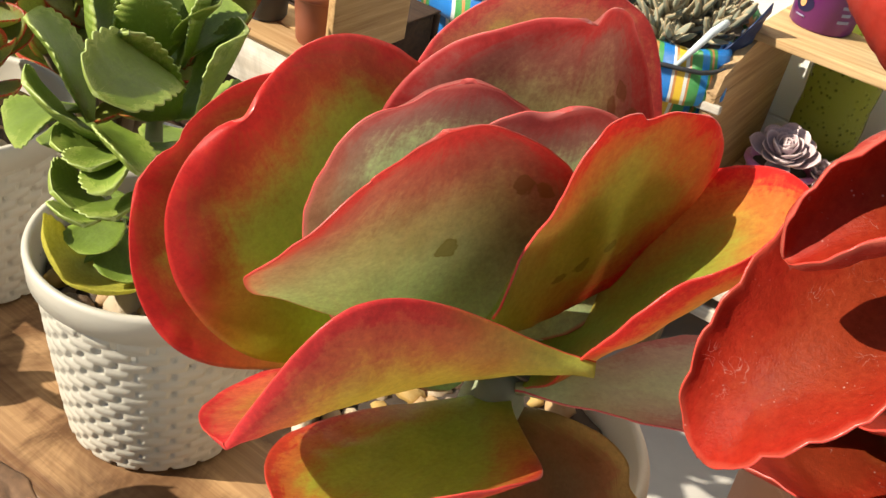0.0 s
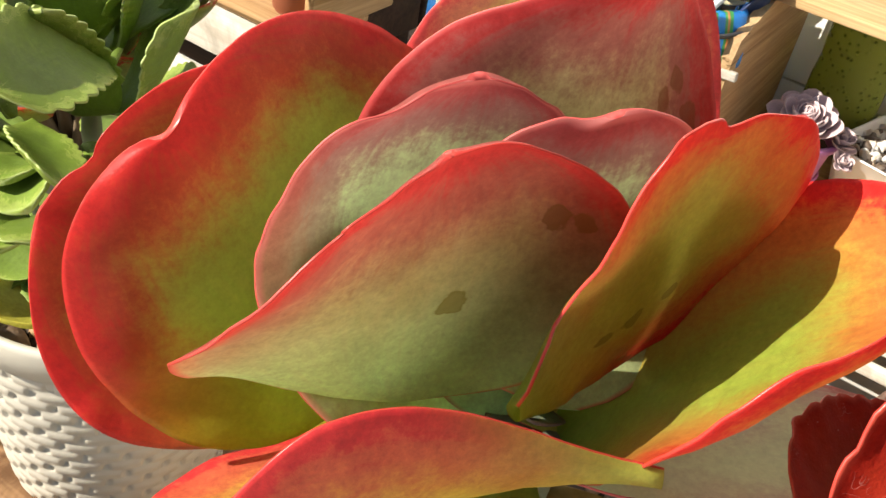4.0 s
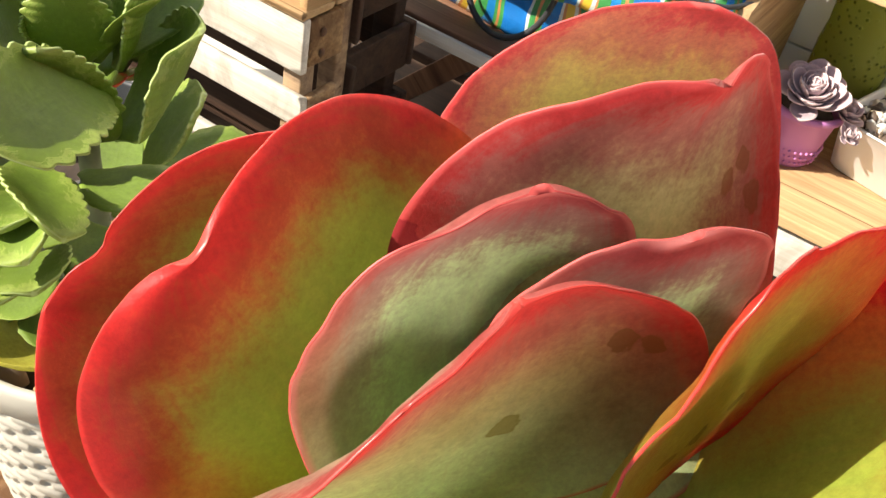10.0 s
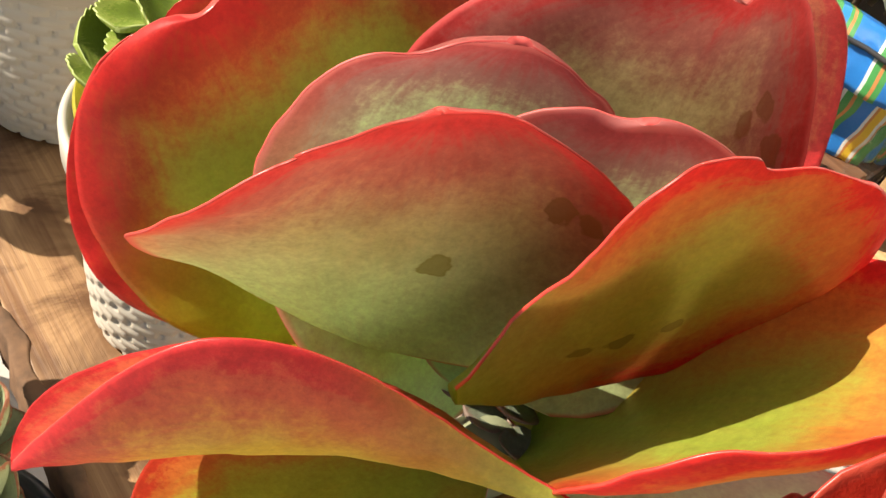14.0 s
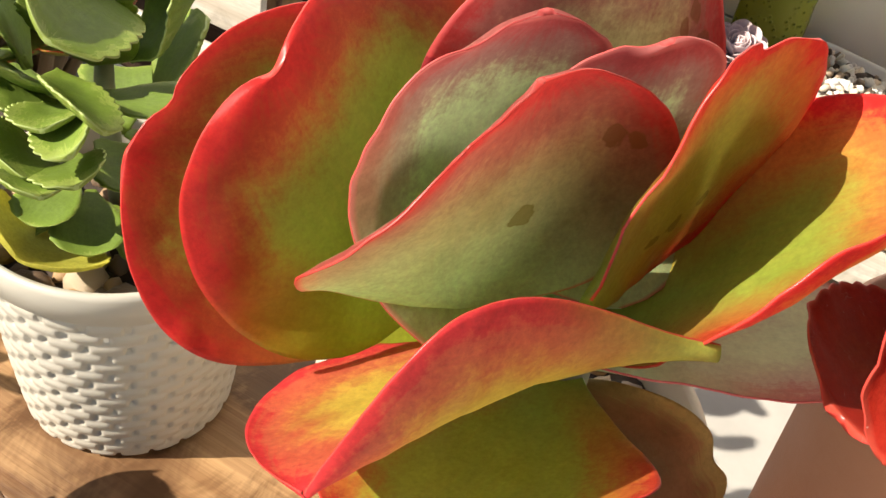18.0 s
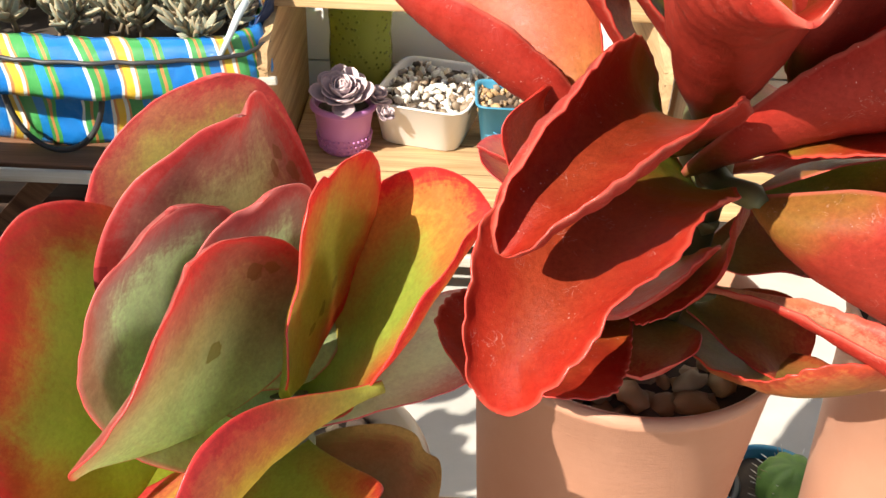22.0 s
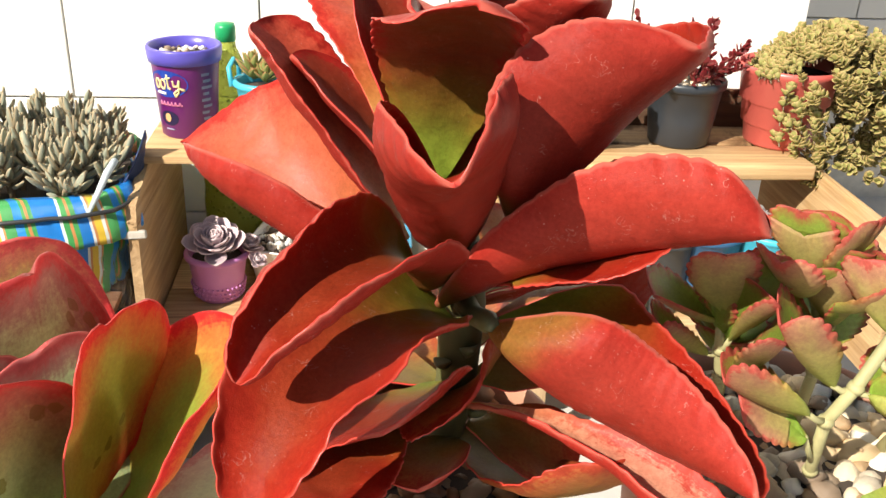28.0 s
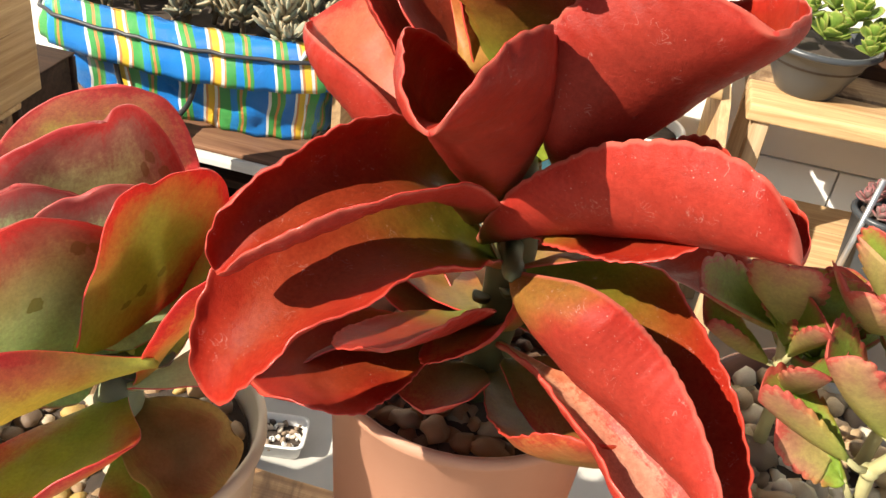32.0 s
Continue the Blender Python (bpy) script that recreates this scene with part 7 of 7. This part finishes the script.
part("body", bm, LIME, bottle)
bm = bmesh.new()
lathe(bm, [(0.0145, 0.378), (0.0165, 0.379), (0.0168, 0.400), (0.015, 0.406), (0, 0.408)], 40)
part("cap", bm, plain("green_cap", (0.01, 0.30, 0.10), 0.35), bottle, "ribbed green screw cap")

PINKPOT = plain("pink_lace_plastic", (0.52, 0.20, 0.46), 0.4, 0.08, 25)
pink = pot((-0.066, 1.082, SHELF_Z), 0.036, 0.052, 0.082, PINKPOT, "pink-mauve plastic pot with a moulded lace band", soil=0.01)
for i in range(34):
    a = 2 * math.pi * i / 34
    for k in range(3):
        bm = bmesh.new()
        bmesh.ops.create_icosphere(bm, subdivisions=1, radius=0.0024)
        r = 0.036 + 0.016 * (0.012 + 0.009 * k) / 0.082 + 0.001
        for v in bm.verts:
            v.co += Vector((r * math.cos(a + 0.09 * (k % 2)), r * math.sin(a + 0.09 * (k % 2)), 0.010 + 0.009 * k))
        if i == 0 and k == 0:
            lace = bm
        else:
            tmp = bpy.data.meshes.new("tmp")
            bm.to_mesh(tmp)
            bm.free()
            lace.from_mesh(tmp)
            bpy.data.meshes.remove(tmp)
part("lace_band", lace, PINKPOT, pink)
ECHE = leaf_skin("leaf_echeveria", (0.82, 0.66, 0.66), (0.58, 0.44, 0.47), (0.34, 0.26, 0.30), (0.28, 0.24, 0.26), bloom=0.2, bloom_colour=(0.74, 0.64, 0.66), rough=0.5, band_at=0.30, mid_at=0.8, through_light=0.2)
eche_leaf = [petal_mesh("leaf", 0.042, 0.0145, ECHE, cup=0.55, curl=c, thick=0.005, sharp=0.5, fat=0.9) for c in (0.5, 0.8)]
eche = thing("echeveria", (-0.066, 1.078, -0.030), "mauve-grey echeveria rosette edged in pale pink", "succulent plant", "echeverias")
rosette(eche, (0, -0.012, 0.018), eche_leaf, ECHE, 46, 0.05, 1.35, 1.28, 5, (0.45, 0.05), 0.62)
rosette(eche, (0.048, 0.012, 0.005), eche_leaf, ECHE, 26, 0.1, 1.3, 0.7, 6, (0.2, 0.35), 0.5)
rosette(eche, (0.062, -0.015, -0.008), eche_leaf, ECHE, 18, 0.1, 1.2, 0.5, 7, (0.4, 0.5), 0.5)


def rounded_tray(place, w, d, h, mat, label, name, taper=0.012, turn=0.0, fill=None, count=60, size=0.005):
    """An open tray with rounded corners, wall thickness and a rolled edge."""
    t = thing(name, place, label, "tray" if name == "plastic_tray" else "flower pot")
    t.rotation_euler = (0, 0, turn)

    def ring(k, z, n=48):
        out = []
        for i in range(n):
            a = 2 * math.pi * i / n
            c, s = math.cos(a), math.sin(a)
            q = (abs(c) ** 7 + abs(s) ** 7) ** (-1 / 7)
            out.append(((w / 2 + k) * q * c, (d / 2 + k) * q * s, z))
        return out

    b = bmesh.new()
    loops = [[b.verts.new(p) for p in ring(k, z)] for k, z in ((-taper - 0.004, 0), (-taper, 0.003), (0, h - 0.003), (0.003, h - 0.002), (0.003, h), (-0.001, h), (-0.0025, h - 0.004), (-taper - 0.003, 0.006))]
    for p, q in zip(loops, loops[1:]):
        for i in range(48):
            b.faces.new((p[i], p[(i + 1) % 48], q[(i + 1) % 48], q[i]))
    b.faces.new(loops[0][::-1])
    b.faces.new(loops[-1])
    part("body", b, mat, t)
    b = bmesh.new()
    b.faces.new([b.verts.new(p) for p in ring(-0.004, h - 0.014)])
    part("soil", b, SOIL, t)
    if fill:
        rng = random.Random(count)
        for i in range(count):
            s = size * rng.uniform(0.6, 1.4)
            ob = part("pebble", rng.choice(PEBBLES[fill]), fill, t)
            ob.matrix_basis = Matrix.LocRotScale((rng.uniform(-0.46, 0.46) * w, rng.uniform(-0.46, 0.46) * d, h - 0.0125 + s * 0.2), Euler((rng.uniform(0, 3), rng.uniform(0, 3), rng.uniform(0, 6))), (s,) * 3)
    return t


rounded_tray((0.070, 1.175, SHELF_Z), 0.155, 0.20, 0.075, WHITE, "white plastic tub with pale grit on dark soil", "plastic_tray", turn=-0.25, fill=PEB_PERLITE, count=230, size=0.006)
TEAL = plain("teal_plastic", (0.05, 0.24, 0.38), 0.4, 0.06, 30)
teal = rounded_tray((0.193, 1.125, SHELF_Z), 0.105, 0.105, 0.085, TEAL, "teal square pot moulded with leaf sprays", "square_pot", fill=PEB_TAN, count=60, size=0.005)
for i in range(-3, 4):
    bm = bmesh.new()
    tube(bm, [(i * 0.002, -0.0475, 0.012), (i * 0.007, -0.0500, 0.035), (i * 0.0125, -0.0522, 0.055 - abs(i) * 0.006)], [0.001, 0.0022, 0.0008], 6)
    part("spray", bm, TEAL, teal)
pot((0.300, 1.175, SHELF_Z), 0.045, 0.060, 0.12, WHITE, "round white plastic pot of dark soil", soil=0.014)
pot((0.375, 1.00, SHELF_Z), 0.030, 0.040, 0.07, CREAM, "small cream pot at the shelf end", soil=0.01)

CYAN = plain("cyan_plastic", (0.06, 0.46, 0.62), 0.4, 0.06, 30)
cyan_a = pot((0.020, 1.135, DECK_Z), 0.034, 0.052, 0.095, CYAN, "light cyan plastic pot with a loop handle", soil=0.012, group="cyan pots")
bm = bmesh.new()
tube(bm, [(-0.052, -0.012, 0.085), (-0.056, -0.004, 0.112), (-0.050, 0.010, 0.122), (-0.044, 0.022, 0.110), (-0.045, 0.026, 0.085)], 0.004, 8)
part("handle", bm, CYAN, cyan_a)
OLIVE = leaf_skin("leaf_olive_tips", (0.52, 0.24, 0.12), (0.38, 0.36, 0.12), (0.30, 0.36, 0.12), (0.26, 0.32, 0.1), rough=0.45, band_at=0.15, mid_at=0.4)
olive_leaf = [petal_mesh("leaf", 0.034, 0.007, OLIVE, cup=0.7, curl=0.4, thick=0.005, sharp=0.8, fat=0.7)]
oct_plant = thing("spiky_succulent", (0.020, 1.135, DECK_Z + 0.084), "olive spiky rosettes with orange tips in the cyan pot", "succulent plant")
for i, (x, y, s) in enumerate(((-0.020, 0, 1.2), (0.022, 0.01, 1.25), (0.0, -0.022, 0.9), (0.01, 0.03, 1.0))):
    rosette(oct_plant, (x, y, 0.012), olive_leaf, OLIVE, 20, 0.35, 1.4, s, i + 50, (0, 0), 0.3)

end_pot = pot((0.325, 1.125, DECK_Z), 0.030, 0.042, 0.070, BLACK, "small dark pot at the end of the upper shelf board", soil=0.008, group="dark pots")
MAUVE_TIP = leaf_skin("leaf_mauve_tip", (0.50, 0.24, 0.22), (0.40, 0.26, 0.22), (0.33, 0.24, 0.18), (0.24, 0.26, 0.12), rough=0.5)
tip_leaf = [petal_mesh("leaf", 0.020, 0.006, MAUVE_TIP, cup=0.5, curl=0.4, thick=0.004, sharp=0.5, fat=0.9)]
tip_plant = thing("mauve_rosettes", (0.325, 1.125, DECK_Z + 0.062), "small mauve and olive rosettes on short stems", "succulent plant")
for i, (x, y, h) in enumerate(((-0.018, 0.0, 0.044), (0.016, -0.008, 0.060), (0.002, 0.018, 0.036), (-0.030, -0.012, 0.030), (0.026, 0.014, 0.026))):
    bm = bmesh.new()
    tube(bm, [(x * 0.4, y * 0.4, 0), (x * 0.8, y * 0.8, h * 0.6), (x, y, h)], 0.0022, 8)
    part("stem", bm, JADE_STEM, tip_plant)
    rosette(tip_plant, (x, y, h - 0.004), tip_leaf, MAUVE_TIP, 13, 0.2, 1.3, 0.95, 500 + i, (0, 0), 0.35)

# ---------------------------------------------------------------- on the second crate shelf
GREY_BOWL = plain("charcoal_bowl", (0.05, 0.055, 0.06), 0.35, 0.1, 30)
bowl = pot((0.505, 1.145, 0.138), 0.045, 0.088, 0.082, GREY_BOWL, "wide charcoal plastic bowl of fresh green succulents", soil=0.012, group="dark pots")
LIVE = leaf_skin("leaf_fresh_green", (0.38, 0.40, 0.10), (0.26, 0.38, 0.07), (0.20, 0.33, 0.06), (0.22, 0.33, 0.07), rough=0.4)
live_leaf = [petal_mesh("leaf", 0.030, 0.0105, LIVE, cup=0.5, curl=c, thick=0.004, sharp=0.45, fat=1.2) for c in (0.3, 0.7)]
greens = thing("green_succulent", (0.505, 1.145, 0.212), "loose fresh green rosettes spilling over the charcoal bowl", "succulent plant")
rng = random.Random(61)
for i in range(22):
    a, r = rng.uniform(0, 6.3), 0.092 * math.sqrt(rng.random())
    rosette(greens, (r * math.cos(a), r * math.sin(a), 0.012 + 0.065 * rng.random() * (1 - r / 0.12)), live_leaf, LIVE, 11, 0.2, 1.3, rng.uniform(0.8, 1.3), 70 + i, (rng.uniform(-0.3, 0.3), rng.uniform(-0.3, 0.3)), 0.35)

black_b = pot((0.695, 1.165, 0.138), 0.050, 0.066, 0.110, plain("slate_plastic", (0.028, 0.033, 0.04), 0.4, 0.1, 30), "slate-grey ridged plastic pot with pale gravel", soil=0.010, rim_h=0.016, group="dark pots")
gravel(black_b, 0.102, 0.052, 46, 0.006, PEB_WHITE, 44)
WINE = leaf_skin("leaf_wine", (0.30, 0.03, 0.035), (0.26, 0.03, 0.035), (0.20, 0.03, 0.03), (0.22, 0.05, 0.04), rough=0.4)
wine_leaf = petal_mesh("leaf", 0.013, 0.0042, WINE, cup=0.5, curl=0.4, thick=0.002, sharp=0.6, fat=0.8, ns=4, nu=2)
wine = thing("wine_red_sedum", (0.695, 1.165, 0.240), "wine-red leafy sedum standing above the slate pot", "succulent plant")
poses = []
for i in range(38):
    a, r = rng.uniform(0, 6.3), 0.055 * math.sqrt(rng.random())
    poses.append(Matrix.LocRotScale((r * math.cos(a), r * math.sin(a), -0.004), Euler((rng.uniform(-0.7, 0.7), rng.uniform(-0.7, 0.7), a)), (rng.uniform(0.7, 1.35),) * 3))
sprigs(wine, wine_leaf, (WINE, WINE), poses, 0.075, 16, (0.2, 0.9), 18, 0.0014, 0.5, 6)
REDPOT = plain("coral_red_plastic", (0.55, 0.11, 0.09), 0.35, 0.06, 30)
red_pot = thing("ribbed_pot", (0.868, 1.165, 0.138), "coral-red plastic pot with stepped rings", "flower pot")
bm = bmesh.new()
lathe(bm, [(0, 0.002), (0.052, 0), (0.056, 0.004), (0.060, 0.034), (0.065, 0.037), (0.068, 0.072), (0.073, 0.075), (0.077, 0.120), (0.082, 0.124), (0.082, 0.134), (0.078, 0.134), (0.070, 0.08), (0.05, 0.012), (0, 0.012)], 64)
part("body", bm, REDPOT, red_pot)
bm = bmesh.new()
lathe(bm, [(0, 0.118), (0.073, 0.116), (0.072, 0.10), (0, 0.10)], 32)
part("soil", bm, SOIL, red_pot)
GOLD = leaf_skin("leaf_golden", (0.50, 0.36, 0.15), (0.43, 0.39, 0.14), (0.38, 0.38, 0.12), (0.26, 0.22, 0.08), rough=0.5, through_light=0.3)
gold_leaf = petal_mesh("leaf", 0.0115, 0.0056, GOLD, cup=0.5, curl=0.3, thick=0.003, sharp=0.4, fat=0.9, ns=4, nu=2)
gold = thing("golden_sedum", (0.895, 1.15, 0.255), "golden-green sedum mounded over and trailing from the red pot", "succulent plant")
poses = []
for i in range(720):
    a, k = rng.uniform(0, 6.3), rng.random()
    k = k if i % 4 else k * 0.35
    r = 0.125 * math.sqrt(k)
    x, y = 0.040 + r * math.cos(a) * 1.15, r * math.sin(a) * 0.8 - 0.01
    drop = 0.055 * (1 - k) - (0.19 * rng.random() ** 1.3 if x > 0.050 or y < -0.06 else 0.0)
    poses.append(Matrix.LocRotScale((x, y, drop), Euler((-y * 7 + rng.uniform(-0.4, 0.4), x * 7 + rng.uniform(-0.4, 0.4), a)), (rng.uniform(0.8, 1.3),) * 3))
sprigs(gold, gold_leaf, (JADE_STEM, GOLD), poses, 0.024, 11, (0.1, 1.0), 26, 0.0010, 0.5, 7)

cyan_b = pot((0.822, 1.02, SHELF_Z), 0.040, 0.054, 0.145, CYAN, "perforated cyan pot of frosted rosettes", soil=0.01, group="cyan pots")
bm = bmesh.new()
tube(bm, [(0.046, -0.004, 0.136), (0.052, -0.004, 0.166), (0.058, 0.0, 0.174), (0.068, 0.004, 0.166), (0.070, 0.006, 0.14), (0.050, 0.006, 0.130)], 0.003, 8)
part("handle", bm, CYAN, cyan_b)
for i in range(26):
    a = -2.6 + 0.16 * (i % 13)
    bm = bmesh.new()
    lathe(bm, [(0, 0.0006), (0.0028, 0)], 8)
    z = 0.070 + 0.030 * (i // 13)
    r = 0.0407 + (0.0515 - 0.040) * z / 0.133
    m = Matrix.Translation((r * math.cos(a), r * math.sin(a), z)) @ Matrix.Rotation(a, 4, "Z") @ Matrix.Rotation(radians(90), 4, "Y")
    for v in bm.verts:
        v.co = m @ v.co
    part("hole", bm, BLACK, cyan_b)
FROST = leaf_skin("leaf_frosted", (0.55, 0.42, 0.44), (0.42, 0.43, 0.40), (0.38, 0.42, 0.38), (0.36, 0.38, 0.35), bloom=0.3, rough=0.55)
frost_leaf = [petal_mesh("leaf", 0.022, 0.0075, FROST, cup=0.5, curl=0.5, thick=0.004, sharp=0.55, fat=0.9)]
frosted = thing("frosted_echeveria", (0.822, 1.02, SHELF_Z + 0.139), "frosted pink-grey rosettes crowding the cyan pot", "succulent plant", "echeverias")
for i in range(11):
    a, r = i * 2.4, 0.046 * math.sqrt((i + 0.5) / 11)
    rosette(frosted, (r * math.cos(a), r * math.sin(a), 0.008), frost_leaf, FROST, 13, 0.1, 1.2, rng.uniform(0.8, 1.2), 200 + i, (rng.uniform(-0.3, 0.3), rng.uniform(-0.3, 0.3)), 0.4)
navy = pot((0.725, 1.045, SHELF_Z), 0.044, 0.060, 0.135, plain("navy_plastic", (0.03, 0.10, 0.20), 0.4), "navy plastic pot holding an agave-like rosette", soil=0.01)
AGAVE = leaf_skin("leaf_agave", (0.40, 0.36, 0.32), (0.30, 0.40, 0.33), (0.27, 0.38, 0.31), (0.26, 0.36, 0.28), bloom=0.2, rough=0.55)
agave_leaf = [petal_mesh("leaf", 0.050, 0.012, AGAVE, cup=0.6, curl=0.35, thick=0.005, sharp=0.75, fat=0.8)]
agave = thing("blue_rosette", (0.725, 1.045, SHELF_Z + 0.128), "blue-green pointed rosette in the navy pot", "succulent plant", "echeverias")
rosette(agave, (0, 0, 0.012), agave_leaf, AGAVE, 26, 0.25, 1.4, 1.0, 301, (0.2, 0.0), 0.4)
MAUVE = leaf_skin("leaf_mauve", (0.44, 0.16, 0.16), (0.36, 0.17, 0.17), (0.30, 0.18, 0.17), (0.28, 0.2, 0.17), bloom=0.15, rough=0.5)
mauve_leaf = [petal_mesh("leaf", 0.020, 0.007, MAUVE, cup=0.5, curl=0.5, thick=0.005, sharp=0.5, fat=0.9)]
mauve = thing("mauve_sedum", (0.652, 1.03, SHELF_Z + 0.127), "mauve-red fleshy sedum beside the navy pot", "succulent plant")
navy_b = pot((0.652, 1.03, SHELF_Z), 0.035, 0.048, 0.132, BLACK, "small dark pot of mauve sedum", soil=0.008, group="dark pots")
for i in range(9):
    a, r = i * 2.4, 0.045 * math.sqrt((i + 0.5) / 9)
    rosette(mauve, (r * math.cos(a), r * math.sin(a), 0.03 * (1 - r / 0.06)), mauve_leaf, MAUVE, 12, 0.1, 1.2, rng.uniform(0.9, 1.3), 330 + i, (rng.uniform(-0.4, 0.4), rng.uniform(-0.4, 0.4)), 0.4)
paddle_c = thing("flap_succulent", (0.905, 0.955, SHELF_Z + 0.078), "yellow-green flapjack rosette in a small brown pot", "succulent plant")
pot((0.855, 0.935, SHELF_Z), 0.030, 0.040, 0.128, plain("clay_brown", (0.30, 0.12, 0.07), 0.6), "small clay-brown pot at the crate's end", soil=0.006)
paddle_c.location = (0.855, 0.935, SHELF_Z + 0.120)
FLAP = leaf_skin("leaf_flap", (0.45, 0.40, 0.12), (0.36, 0.40, 0.10), (0.30, 0.37, 0.09), (0.28, 0.35, 0.1), rough=0.45)
flap_leaf = [petal_mesh("leaf", 0.058, 0.018, FLAP, cup=0.5, curl=c, thick=0.005, sharp=0.42, fat=0.9) for c in (0.1, 0.5)]
rosette(paddle_c, (0, 0, 0.01), flap_leaf, FLAP, 14, 0.3, 1.2, 1.1, 402, (0.1, 0.1), 0.35)
steel = thing("metal_rod", (0.605, 0.985, SHELF_Z), "thin galvanised rod leaning among the pots", "rod")
STEEL = plain("galvanised_steel", (0.55, 0.56, 0.57), 0.35, 0.1, 60)
STEEL.node_tree.nodes["Principled BSDF"].inputs["Metallic"].default_value = 0.8
bm = bmesh.new()
tube(bm, [(0, 0, 0), (0.020, 0.022, 0.19)], 0.0045, 12)
part("rod", bm, STEEL, steel)

# ---------------------------------------------------------------- behind the plank, on the floor
rounded_tray((-0.105, 0.62, FLOOR_Z), 0.075, 0.06, 0.03, WHITE, "small white tray of grit on the floor", "plastic_tray", 0.004, 0.2, PEB_PERLITE, 60, 0.004)

floor_pot = pot((0.452, 0.440, FLOOR_Z), 0.045, 0.062, 0.200, TEAL, "tall teal plastic pot with a cactus behind the table", soil=0.010)
CACTUS = plain("cactus_green", (0.10, 0.20, 0.035), 0.6, 0.4, 90, 0.6)
cactus = thing("cactus", (0.462, 0.430, FLOOR_Z + 0.187), "small ribbed green cactus in the teal pot", "cactus")
bm = bmesh.new()
lathe(bm, [(0, -0.004), (0.020, 0.0), (0.029, 0.012), (0.031, 0.028), (0.026, 0.044), (0.014, 0.053), (0.0, 0.055)], 54)
for v in bm.verts:
    a = math.atan2(v.co.y, v.co.x)
    k = 1 + 0.16 * abs(math.sin(4.5 * a))
    v.co.x *= k
    v.co.y *= k
part("body", bm, CACTUS, cactus)
thorn = petal_mesh("spine", 0.010, 0.0008, PEB_PERLITE, cup=0.5, curl=0.1, thick=0.0008, sharp=0.9, fat=0.4, ns=3, nu=1)
for i in range(45):
    a, z = (i % 9) * 2 * math.pi / 9 + math.pi / 9, 0.008 + 0.009 * (i // 9)
    ob = part("spine", thorn, PEB_PERLITE, cactus)
    ob.matrix_basis = aim((0.034 * math.cos(a) * (1 - (z - 0.02) ** 2 * 300), 0.034 * math.sin(a) * (1 - (z - 0.02) ** 2 * 300), z), a, 0.4 + 0.3 * (i % 3 - 1))
dark_pot = pot((0.372, 0.455, FLOOR_Z), 0.035, 0.048, 0.195, BLACK, "tall dark pot of purple sprigs behind the table", soil=0.010, group="dark pots")
SPRIG = leaf_skin("leaf_dark_purple", (0.10, 0.02, 0.025), (0.08, 0.02, 0.025), (0.07, 0.025, 0.025), (0.09, 0.03, 0.03), rough=0.5)
sprig_leaf = petal_mesh("leaf", 0.014, 0.003, SPRIG, cup=0.5, curl=0.3, thick=0.002, sharp=0.7, fat=0.7, ns=4, nu=2)
purple = thing("purple_sprig_plant", (0.372, 0.455, FLOOR_Z + 0.184), "dark purple upright sprigs in the dark pot", "succulent plant")
sprigs(purple, sprig_leaf, (SPRIG, SPRIG), [Matrix.LocRotScale((0.03 * math.cos(i * 2.4) * (0.2 + i / 9), 0.03 * math.sin(i * 2.4) * (0.2 + i / 9), 0), Euler((0.25 * math.sin(i * 5.0), 0.25 * math.cos(i * 3.0), i)), (1,) * 3) for i in range(9)], 0.045, 12, (0.3, 1.0), 9, 0.0014, 0.3, 9)
